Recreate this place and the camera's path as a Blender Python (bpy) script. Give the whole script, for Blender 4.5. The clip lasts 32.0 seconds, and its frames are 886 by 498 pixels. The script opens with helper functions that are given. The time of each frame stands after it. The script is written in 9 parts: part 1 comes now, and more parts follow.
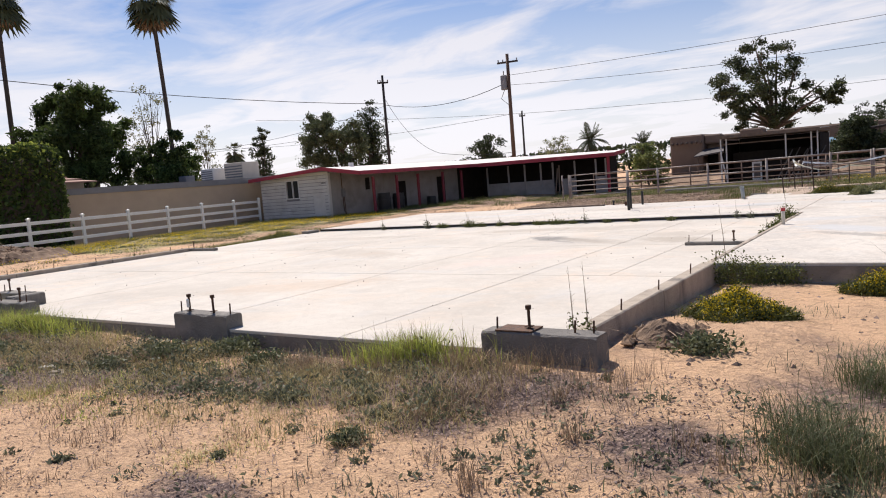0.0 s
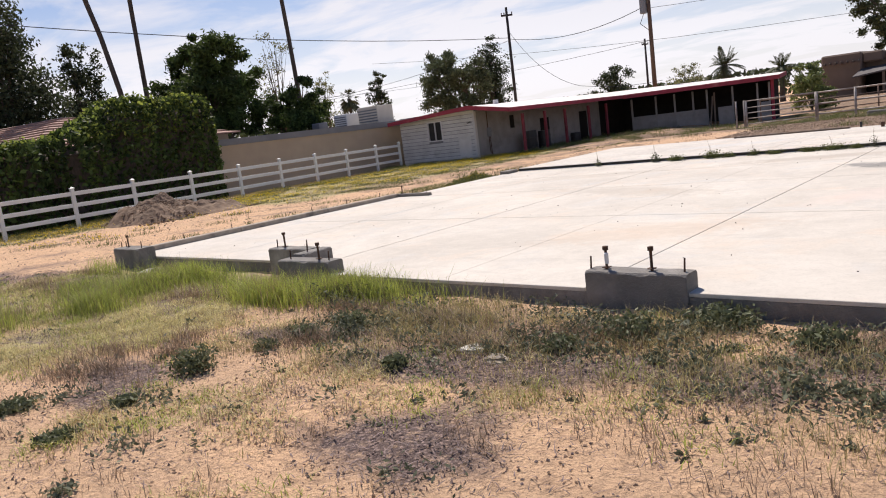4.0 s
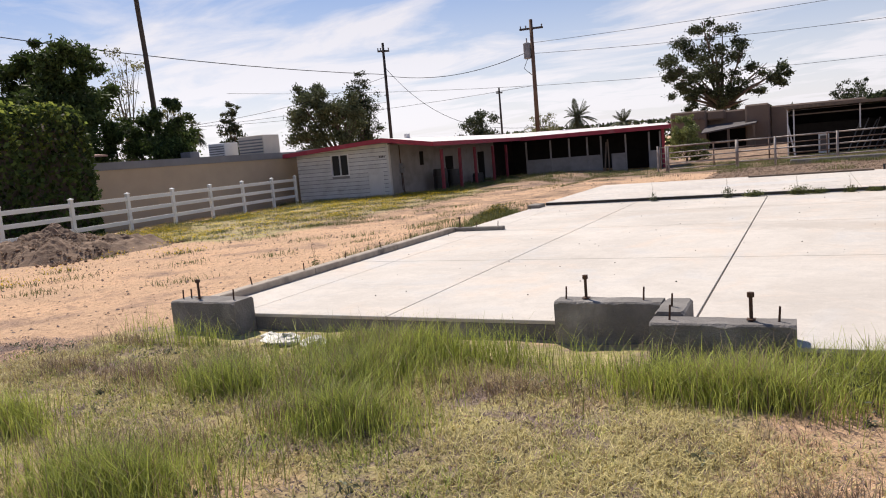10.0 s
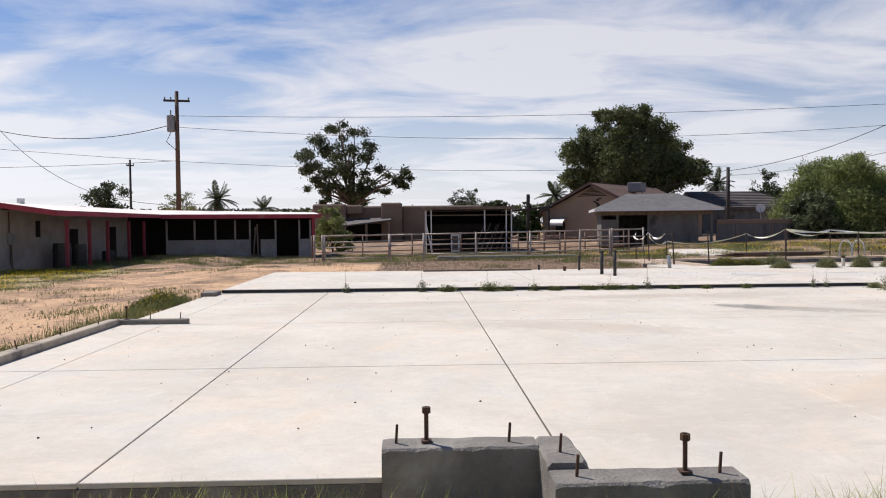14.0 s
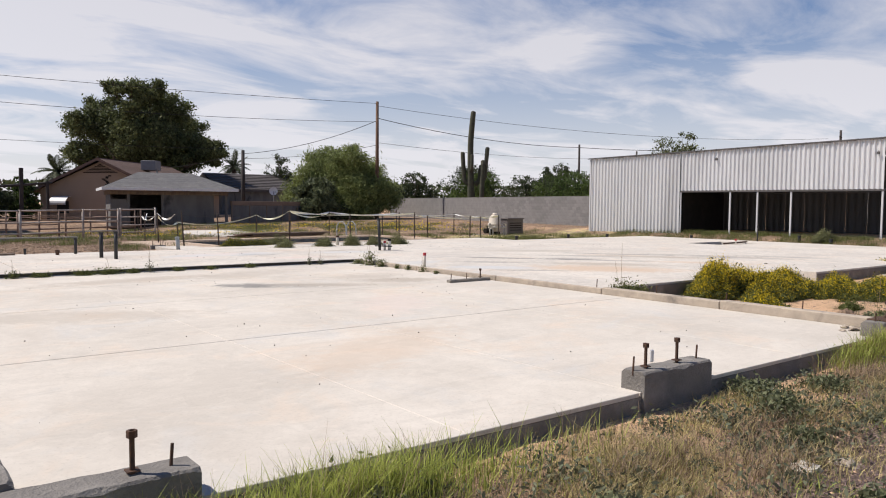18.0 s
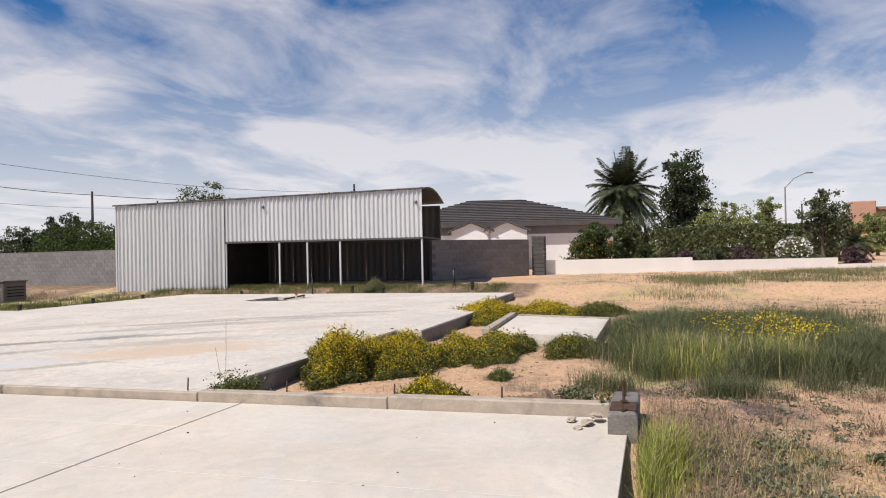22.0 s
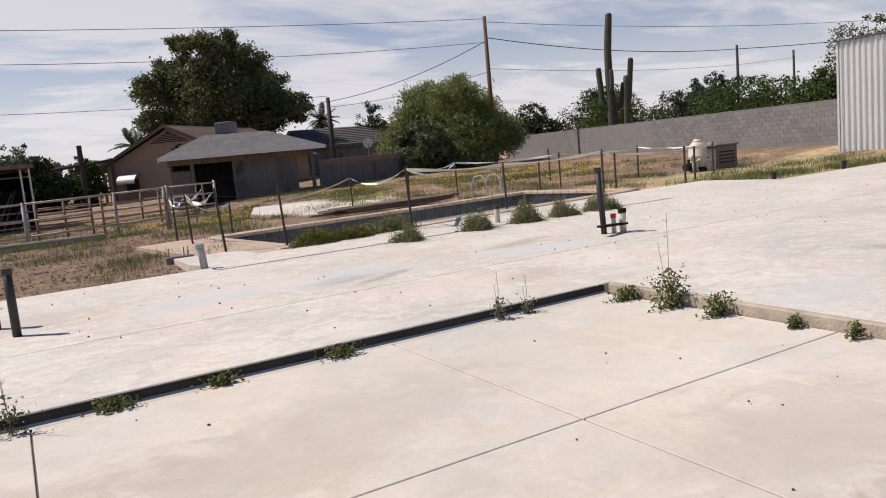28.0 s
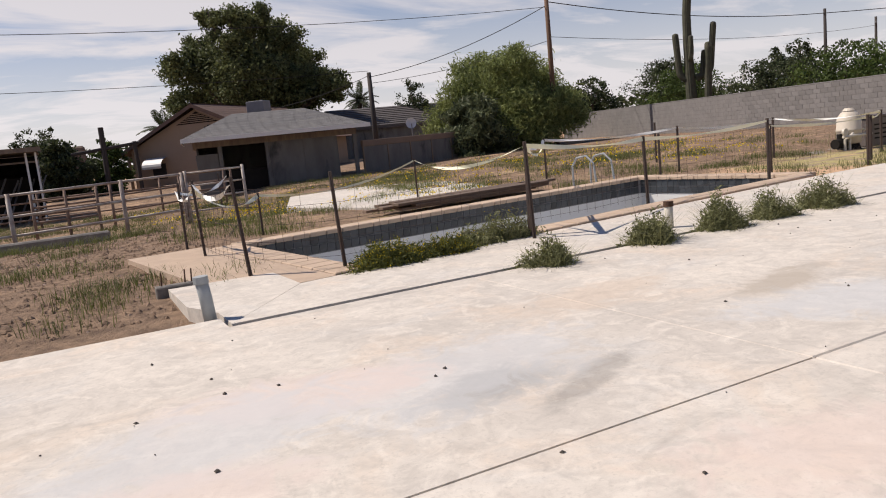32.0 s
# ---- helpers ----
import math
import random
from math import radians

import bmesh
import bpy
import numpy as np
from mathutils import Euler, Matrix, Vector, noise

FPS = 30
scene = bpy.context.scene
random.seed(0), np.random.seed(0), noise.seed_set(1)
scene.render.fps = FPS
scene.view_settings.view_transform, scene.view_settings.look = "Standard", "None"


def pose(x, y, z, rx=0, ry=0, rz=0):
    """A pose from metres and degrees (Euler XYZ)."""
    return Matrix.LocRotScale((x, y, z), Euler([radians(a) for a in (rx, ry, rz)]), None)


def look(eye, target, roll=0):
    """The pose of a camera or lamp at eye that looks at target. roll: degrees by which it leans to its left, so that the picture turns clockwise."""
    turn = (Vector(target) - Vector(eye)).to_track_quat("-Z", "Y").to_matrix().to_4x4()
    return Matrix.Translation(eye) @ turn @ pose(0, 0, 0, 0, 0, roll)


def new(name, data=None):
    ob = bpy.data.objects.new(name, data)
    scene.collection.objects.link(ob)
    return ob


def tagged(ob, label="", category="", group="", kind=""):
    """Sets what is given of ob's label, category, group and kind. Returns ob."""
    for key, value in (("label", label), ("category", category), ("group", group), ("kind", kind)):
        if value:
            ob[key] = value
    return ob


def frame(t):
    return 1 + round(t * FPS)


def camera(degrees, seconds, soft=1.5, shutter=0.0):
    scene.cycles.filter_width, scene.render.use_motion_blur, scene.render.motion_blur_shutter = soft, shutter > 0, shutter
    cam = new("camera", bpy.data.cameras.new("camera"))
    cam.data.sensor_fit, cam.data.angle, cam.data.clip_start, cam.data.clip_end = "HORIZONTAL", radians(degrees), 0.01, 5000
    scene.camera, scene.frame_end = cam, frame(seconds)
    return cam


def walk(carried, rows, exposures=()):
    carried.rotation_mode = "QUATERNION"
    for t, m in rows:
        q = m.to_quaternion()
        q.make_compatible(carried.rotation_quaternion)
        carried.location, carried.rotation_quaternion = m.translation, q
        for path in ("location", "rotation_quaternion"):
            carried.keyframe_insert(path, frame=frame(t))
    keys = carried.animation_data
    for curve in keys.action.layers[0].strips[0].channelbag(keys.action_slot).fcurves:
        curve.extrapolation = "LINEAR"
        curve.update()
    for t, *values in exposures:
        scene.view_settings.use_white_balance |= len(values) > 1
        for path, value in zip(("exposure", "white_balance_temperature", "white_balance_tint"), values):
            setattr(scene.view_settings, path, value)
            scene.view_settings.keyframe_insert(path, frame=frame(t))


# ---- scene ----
cam = camera(61.9, 32.0, soft=1.05)
PATH = [
    (0, (0.482, 0.412, 1.486), (-0.639, 2.057, 1.291), -4.6),
    (0.5, (-0.032, 0.389, 1.512), (-1.254, 1.961, 1.325), -5.4),
    (1, (-0.569, 0.402, 1.503), (-1.851, 1.925, 1.307), -5.7),
    (1.5, (-1.069, 0.332, 1.471), (-2.403, 1.807, 1.258), -6.3),
    (2, (-1.456, 0.191, 1.517), (-2.84, 1.614, 1.273), -6.9),
    (2.5, (-1.948, 0.119, 1.518), (-3.356, 1.515, 1.255), -8.2),
    (4.5, (-4.246, 0.134, 1.553), (-5.542, 1.62, 1.217), -7.0),
    (5, (-4.877, 0.017, 1.556), (-6.177, 1.496, 1.203), -6.9),
    (5.5, (-5.513, -0.037, 1.518), (-6.829, 1.426, 1.158), -7.0),
    (6, (-6.069, -0.192, 1.542), (-7.407, 1.249, 1.179), -7.4),
    (6.5, (-6.609, -0.223, 1.55), (-7.958, 1.209, 1.189), -8.1),
    (7, (-7.185, -0.199, 1.553), (-8.529, 1.239, 1.194), -8.7),
    (7.5, (-7.774, -0.23, 1.544), (-9.083, 1.239, 1.187), -9.0),
    (8, (-8.363, -0.133, 1.528), (-9.617, 1.384, 1.173), -8.8),
    (8.5, (-8.887, -0.13, 1.521), (-10.072, 1.444, 1.174), -8.3),
    (9, (-9.384, 0.022, 1.508), (-10.477, 1.664, 1.181), -7.5),
    (9.5, (-9.903, 0.095, 1.509), (-10.898, 1.805, 1.215), -6.3),
    (10, (-10.358, 0.231, 1.519), (-11.253, 2.002, 1.266), -4.9),
    (10.5, (-10.733, 0.388, 1.513), (-11.542, 2.204, 1.3), -3.8),
    (11, (-11.064, 0.523, 1.507), (-11.795, 2.375, 1.326), -3.3),
    (11.5, (-11.299, 0.767, 1.483), (-11.946, 2.653, 1.329), -2.6),
    (12, (-11.541, 1.014, 1.484), (-12.106, 2.928, 1.355), -2.1),
    (12.5, (-11.82, 1.269, 1.496), (-12.288, 3.21, 1.389), -1.5),
    (13, (-11.983, 1.566, 1.483), (-12.326, 3.535, 1.397), -1.0),
    (13.5, (-12.07, 1.804, 1.474), (-12.253, 3.794, 1.403), -0.6),
    (14, (-12.137, 2.038, 1.461), (-12.07, 4.036, 1.395), -0.5),
    (14.5, (-12.142, 2.141, 1.477), (-11.837, 4.116, 1.41), -0.4),
    (16.5, (-11.995, 2.14, 1.501), (-11.254, 3.997, 1.448), -0.5),
    (17, (-11.955, 2.134, 1.515), (-11.093, 3.937, 1.456), -0.2),
    (17.5, (-11.847, 2.178, 1.493), (-10.818, 3.891, 1.412), 0.0),
    (18, (-11.722, 2.152, 1.448), (-10.497, 3.728, 1.331), 0.5),
    (18.5, (-11.487, 2.216, 1.379), (-10.048, 3.596, 1.219), 0.7),
    (19, (-11.169, 2.512, 1.373), (-9.507, 3.607, 1.179), 0.8),
    (19.5, (-10.744, 2.869, 1.41), (-8.898, 3.627, 1.269), -0.2),
    (20, (-10.349, 3.331, 1.424), (-8.454, 3.967, 1.351), -1.8),
    (20.5, (-10.062, 3.724, 1.497), (-8.146, 4.298, 1.466), -2.1),
    (21, (-9.696, 4.198, 1.516), (-7.772, 4.745, 1.507), -1.8),
    (21.5, (-9.317, 4.768, 1.52), (-7.392, 5.311, 1.525), -1.5),
    (22, (-9.016, 5.457, 1.52), (-7.093, 6.006, 1.535), -1.2),
    (22.5, (-8.782, 6.28, 1.569), (-6.879, 6.895, 1.575), -1.0),
    (23, (-8.567, 6.787, 1.515), (-6.695, 7.485, 1.418), 0.6),
    (23.5, (-8.298, 7.437, 1.474), (-6.559, 8.42, 1.377), 0.5),
    (24, (-8.136, 8.093, 1.452), (-6.502, 9.24, 1.327), 0.0),
    (24.5, (-8.085, 8.744, 1.472), (-6.569, 10.039, 1.316), -2.2),
    (25, (-7.991, 9.289, 1.487), (-6.59, 10.706, 1.317), -3.2),
    (25.5, (-7.843, 9.965, 1.467), (-6.557, 11.486, 1.285), -3.9),
    (26, (-7.732, 10.545, 1.454), (-6.536, 12.136, 1.258), -4.3),
    (26.5, (-7.565, 11.162, 1.474), (-6.439, 12.801, 1.259), -4.6),
    (28.5, (-6.744, 13.481, 1.494), (-5.784, 15.215, 1.226), -5.4),
    (29, (-6.592, 14.142, 1.502), (-5.661, 15.892, 1.235), -5.4),
    (29.5, (-6.409, 14.748, 1.489), (-5.487, 16.502, 1.22), -5.5),
    (30, (-6.282, 15.311, 1.486), (-5.361, 17.065, 1.212), -5.8),
    (30.5, (-6.086, 15.868, 1.477), (-5.161, 17.619, 1.198), -6.0),
    (31, (-5.937, 16.476, 1.47), (-5.011, 18.225, 1.185), -5.9),
    (31.5, (-5.707, 17.065, 1.448), (-4.785, 18.816, 1.157), -5.8),
    (32, (-5.559, 17.699, 1.418), (-4.651, 19.456, 1.12), -5.8),
]
EXPOSURES = [(0, 0.28, 6400, 12), (7, 0.30, 6500, 13), (9, 0.29, 6500, 13), (13, 0.23, 6250, 10), (17, 0.18, 6350, 11), (20, 0.2, 6400, 11), (26, 0.07, 6400, 12), (32, 0.1, 6700, 13)]
walk(cam, [(t, look(eye, target, roll)) for t, eye, target, roll in PATH], EXPOSURES)

# ---- world and sun ----
SUN_AZ, SUN_EL = radians(-50), radians(53)   # azimuth from +y towards +x
world = bpy.data.worlds.new("world")
scene.world = world
world.use_nodes = True
wn, wl = world.node_tree.nodes, world.node_tree.links
wn.clear()


def wnode(kind, **props):
    n = wn.new(kind)
    for k, v in props.items():
        n.inputs[k].default_value = v
    return n


w_out = wn.new("ShaderNodeOutputWorld")
w_bg = wnode("ShaderNodeBackground", Strength=0.074)
sky = wn.new("ShaderNodeTexSky")
sky.sky_type, sky.sun_disc = "NISHITA", False
sky.sun_elevation, sky.sun_rotation = SUN_EL, SUN_AZ
sky.dust_density, sky.ozone_density = 0.7, 3.0
w_co = wn.new("ShaderNodeTexCoord")
w_sep = wn.new("ShaderNodeSeparateXYZ")
wl.new(w_co.outputs["Generated"], w_sep.inputs[0])


def wmath(op, a, b=None, clamp=False):
    n = wn.new("ShaderNodeMath")
    n.operation, n.use_clamp = op, clamp
    for i, v in enumerate((a, b)):
        if v is None:
            continue
        if isinstance(v, (int, float)):
            n.inputs[i].default_value = v
        else:
            wl.new(v, n.inputs[i])
    return n.outputs[0]


# thin cirrus on a high flat layer
up = wmath("ADD", wmath("MAXIMUM", w_sep.outputs[2], 0.0), 0.12)
w_com = wn.new("ShaderNodeCombineXYZ")
wl.new(wmath("DIVIDE", w_sep.outputs[0], up), w_com.inputs[0])
wl.new(wmath("DIVIDE", w_sep.outputs[1], up), w_com.inputs[1])
w_map = wn.new("ShaderNodeMapping")
w_map.inputs["Rotation"].default_value = (0, 0, radians(20))
w_map.inputs["Scale"].default_value = (0.7, 1.15, 1)
w_map.inputs["Location"].default_value = (3.1, 1.9, 0)
wl.new(w_com.outputs[0], w_map.inputs[0])
w_n1 = wnode("ShaderNodeTexNoise", Scale=1.5, Detail=12.0, Roughness=0.6, Distortion=0.55)
w_n2 = wnode("ShaderNodeTexNoise", Scale=0.6, Detail=4.0, Roughness=0.5, Distortion=0.5)
wl.new(w_map.outputs[0], w_n1.inputs["Vector"])
wl.new(w_map.outputs[0], w_n2.inputs["Vector"])
w_ramp = wn.new("ShaderNodeValToRGB")
w_ramp.color_ramp.elements[0].position, w_ramp.color_ramp.elements[1].position = 0.37, 0.60
thin = wmath("SUBTRACT", wmath("MULTIPLY", w_sep.outputs[2], 0.5), 0.08)
wl.new(wmath("SUBTRACT", wmath("ADD", wmath("MULTIPLY", w_n1.outputs[0], 0.62), wmath("MULTIPLY", w_n2.outputs[0], 0.46)), thin), w_ramp.inputs[0])
haze = wmath("SUBTRACT", 1.0, wmath("MULTIPLY", w_sep.outputs[2], 3.4), True)
cover = wmath("MAXIMUM", wmath("MULTIPLY", w_ramp.outputs[0], 0.92), wmath("MULTIPLY", haze, 0.86), True)
w_mix = wn.new("ShaderNodeMixRGB")
wl.new(cover, w_mix.inputs[0])
w_sat = wnode("ShaderNodeHueSaturation", Saturation=1.42, Value=0.95)
wl.new(sky.outputs[0], w_sat.inputs["Color"])
w_cast = wn.new("ShaderNodeMixRGB")
w_cast.blend_type = "MULTIPLY"
w_cast.inputs[0].default_value = 1.0
w_cast.inputs[2].default_value = (1.0, 0.97, 1.08, 1)
wl.new(w_sat.outputs[0], w_cast.inputs[1])
wl.new(w_cast.outputs[0], w_mix.inputs[1])
w_cloud = wn.new("ShaderNodeMixRGB")   # cirrus is brighter where the sky behind it is
w_cloud.blend_type = "ADD"
w_cloud.inputs[0].default_value = 0.42
w_cloud.inputs[1].default_value = (8.05, 7.8, 8.1, 1)
w_grey = wn.new("ShaderNodeRGBToBW")
wl.new(w_cast.outputs[0], w_grey.inputs[0])
wl.new(w_grey.outputs[0], w_cloud.inputs[2])
wl.new(w_cloud.outputs[0], w_mix.inputs[2])
wl.new(w_mix.outputs[0], w_bg.inputs[0])
wl.new(w_bg.outputs[0], w_out.inputs[0])

sun_data = bpy.data.lights.new("sun", "SUN")
sun_data.energy, sun_data.angle, sun_data.color = 4.9, radians(0.55), (1.0, 0.92, 0.81)
sun = new("sun", sun_data)
SUN_DIR = Vector((math.sin(SUN_AZ) * math.cos(SUN_EL), math.cos(SUN_AZ) * math.cos(SUN_EL), math.sin(SUN_EL)))
sun.matrix_world = look(SUN_DIR * 60, (0, 0, 0))


# ---- materials ----
def mat(name, c1, c2=None, scale=3.0, rough=0.8, metal=0.0, bump=0.15, bscale=60.0, stain=None, sscale=0.6, smin=0.5, smax=0.7,
        rand=0.0, island=0.0, spec=0.4, through_light=0.0, stretch=(1, 1, 1)):
    """A mottled surface: two tints at one scale, stains at a wider one, fine relief; rand, island: value spread by piece."""
    m = bpy.data.materials.new(name)
    m.use_nodes = True
    nt = m.node_tree
    N, L = nt.nodes, nt.links
    b = N["Principled BSDF"]
    b.inputs["Roughness"].default_value, b.inputs["Metallic"].default_value = rough, metal
    b.inputs["Specular IOR Level"].default_value = spec
    co = N.new("ShaderNodeTexCoord")
    mp = N.new("ShaderNodeMapping")
    mp.inputs["Scale"].default_value = stretch
    L.new(co.outputs["Object"], mp.inputs[0])

    def noise_at(s, detail=6, dist=0.0):
        n = N.new("ShaderNodeTexNoise")
        n.inputs["Scale"].default_value, n.inputs["Detail"].default_value, n.inputs["Distortion"].default_value = s, detail, dist
        n.inputs["Roughness"].default_value = 0.62
        L.new(mp.outputs[0], n.inputs["Vector"])
        return n.outputs[0]

    def mix(fac, a, c):
        n = N.new("ShaderNodeMixRGB")
        for i, v in ((0, fac), (1, a), (2, c)):
            if isinstance(v, tuple):
                n.inputs[i].default_value = (*v[:3], 1)
            elif isinstance(v, float):
                n.inputs[i].default_value = v
            else:
                L.new(v, n.inputs[i])
        return n.outputs[0]

    def ramp(src, lo, hi):
        n = N.new("ShaderNodeMapRange")
        n.inputs["From Min"].default_value, n.inputs["From Max"].default_value = lo, hi
        L.new(src, n.inputs[0])
        return n.outputs[0]

    col = mix(ramp(noise_at(scale), 0.32, 0.68), c1, c2 or tuple(v * 0.78 for v in c1))
    if stain:
        col = mix(ramp(noise_at(sscale, 7, 0.6), smin, smax), col, stain)
    for amount, kind, out in ((rand, "ShaderNodeObjectInfo", "Random"), (island, "ShaderNodeNewGeometry", "Random Per Island")):
        if amount:
            src = N.new(kind)
            mr = N.new("ShaderNodeMapRange")
            mr.inputs["To Min"].default_value, mr.inputs["To Max"].default_value = 1 - amount, 1 + amount
            L.new(src.outputs[out], mr.inputs[0])
            sc = N.new("ShaderNodeVectorMath")
            sc.operation = "SCALE"
            L.new(col, sc.inputs[0])
            L.new(mr.outputs[0], sc.inputs["Scale"])
            col = sc.outputs[0]
    L.new(col, b.inputs["Base Color"])
    if bump:
        bp = N.new("ShaderNodeBump")
        bp.inputs["Strength"].default_value, bp.inputs["Distance"].default_value = bump, 0.02
        L.new(noise_at(bscale, 4), bp.inputs["Height"])
        L.new(bp.outputs[0], b.inputs["Normal"])
    if through_light:
        tr = N.new("ShaderNodeBsdfTranslucent")
        L.new(col, tr.inputs[0])
        ms = N.new("ShaderNodeMixShader")
        ms.inputs[0].default_value = through_light
        L.new(b.outputs[0], ms.inputs[1])
        L.new(tr.outputs[0], ms.inputs[2])
        L.new(ms.outputs[0], N["Material Output"].inputs[0])
    return m


def slab_material(name, c1, c2, stains, broom=0.5, mottle=0.6):
    """Trowelled concrete: wide and fine mottling, drawn-out smears, and single stains of
    (x, y, half length, half width, turn, colour, strength)."""
    m = bpy.data.materials.new(name)
    m.use_nodes = True
    N, L = m.node_tree.nodes, m.node_tree.links
    b = N["Principled BSDF"]
    b.inputs["Roughness"].default_value, b.inputs["Specular IOR Level"].default_value = 0.86, 0.25
    co = N.new("ShaderNodeTexCoord").outputs["Object"]

    def placed(turn, scale, at=(0, 0, 0), kind="POINT"):
        n = N.new("ShaderNodeMapping")
        n.vector_type = kind
        n.inputs["Rotation"].default_value, n.inputs["Scale"].default_value, n.inputs["Location"].default_value = (0, 0, radians(turn)), scale, at
        L.new(co, n.inputs[0])
        return n.outputs[0]

    def noise_at(s, detail=6, dist=0.0, src=None):
        n = N.new("ShaderNodeTexNoise")
        n.inputs["Scale"].default_value, n.inputs["Detail"].default_value, n.inputs["Distortion"].default_value = s, detail, dist
        n.inputs["Roughness"].default_value = 0.66
        L.new(src or co, n.inputs["Vector"])
        return n.outputs[0]

    def ramp(src, lo, hi, to=1.0):
        n = N.new("ShaderNodeMapRange")
        n.inputs["From Min"].default_value, n.inputs["From Max"].default_value, n.inputs["To Max"].default_value = lo, hi, to
        L.new(src, n.inputs[0])
        return n.outputs[0]

    def mix(fac, a, c):
        n = N.new("ShaderNodeMixRGB")
        L.new(fac, n.inputs[0])
        for i, v in ((1, a), (2, c)):
            if isinstance(v, tuple):
                n.inputs[i].default_value = (*v, 1)
            else:
                L.new(v, n.inputs[i])
        return n.outputs[0]

    def calc(op, a, c):
        n = N.new("ShaderNodeMath")
        n.operation = op
        for i, v in ((0, a), (1, c)):
            if isinstance(v, float):
                n.inputs[i].default_value = v
            else:
                L.new(v, n.inputs[i])
        return n.outputs[0]

    def tint(c, f):
        return tuple(v * f for v in c)

    col = mix(ramp(noise_at(0.45, 7, 0.5), 0.36, 0.64), c1, c2)
    col = mix(ramp(noise_at(0.75, 6, 0.8, placed(20, (1, 1, 1), (7, 3, 0))), 0.52, 0.68, 0.7), col, (c1[0] * 1.0, c1[1] * 0.90, c1[2] * 0.82))
    col = mix(ramp(noise_at(0.9, 6, 0.8, placed(70, (1, 1, 1), (2, 9, 0))), 0.54, 0.68, 0.6), col, (c1[0] * 0.83, c1[1] * 0.88, c1[2] * 0.95))
    col = mix(ramp(noise_at(1.6, 8, 1.2, placed(40, (0.35, 1.6, 1))), 0.56, 0.78, broom), col, tint(c2, 0.72))
    col = mix(ramp(noise_at(2.6, 9, 2.2), 0.47, 0.66, mottle), col, tint(c2, 0.84))
    col = mix(ramp(noise_at(4.3, 9, 1.4, placed(30, (1, 1, 1), (5, 5, 0))), 0.50, 0.66, mottle), col, tint(c1, 1.1))
    col = mix(ramp(noise_at(13.0, 8, 0.6), 0.5, 0.72, mottle * 0.7), col, tint(c2, 0.78))
    col = mix(ramp(noise_at(38.0, 4), 0.54, 0.78, 0.5), col, tint(c2, 0.66))
    edge = noise_at(3.2, 9, 1.4)
    for x, y, a, c, turn, colour, strength in stains:
        n = N.new("ShaderNodeVectorMath")
        n.operation = "LENGTH"
        L.new(placed(turn, (a, c, 50), (x, y, 0), "TEXTURE"), n.inputs[0])
        d = calc("ADD", n.outputs["Value"], calc("MULTIPLY", edge, 2.4))
        col = mix(ramp(d, 2.45, 1.85, strength), col, colour)
    L.new(col, b.inputs["Base Color"])
    bp = N.new("ShaderNodeBump")
    bp.inputs["Strength"].default_value, bp.inputs["Distance"].default_value = 0.12, 0.01
    L.new(noise_at(90.0, 4), bp.inputs["Height"])
    L.new(bp.outputs[0], b.inputs["Normal"])
    return m


DARK_STAIN, TAN_STAIN, RUST_STAIN, BLUE_STAIN, PINK_STAIN = (0.18, 0.175, 0.165), (0.40, 0.35, 0.29), (0.54, 0.41, 0.30), (0.50, 0.51, 0.515), (0.62, 0.51, 0.455)
M_SLAB = slab_material("slab_concrete", (0.62, 0.57, 0.50), (0.50, 0.455, 0.395), (
    (-6.5, 14.65, 0.5, 0.3, -30, DARK_STAIN, 0.62), (-5.85, 14.3, 1.2, 0.2, -28, DARK_STAIN, 0.5), (-6.1, 14.1, 0.8, 0.1, -30, DARK_STAIN, 0.5), (-5.2, 14.0, 0.9, 0.3, -32, TAN_STAIN, 0.6),
    (-3.6, 14.0, 0.75, 0.42, -25, TAN_STAIN, 0.8), (-3.7, 15.0, 0.9, 0.5, 10, TAN_STAIN, 0.45), (-5.6, 16.6, 1.2, 0.6, 20, TAN_STAIN, 0.4),
    (-7.6, 8.4, 1.4, 0.5, 30, RUST_STAIN, 0.35), (-9.8, 12.4, 1.8, 0.5, -20, TAN_STAIN, 0.45), (-8.0, 16.6, 1.6, 0.4, 8, TAN_STAIN, 0.6), (-12.4, 15.6, 1.7, 0.5, 15, TAN_STAIN, 0.35), (-5.6, 11.2, 1.1, 0.5, 50, PINK_STAIN, 0.4)), 0.45, 0.25)
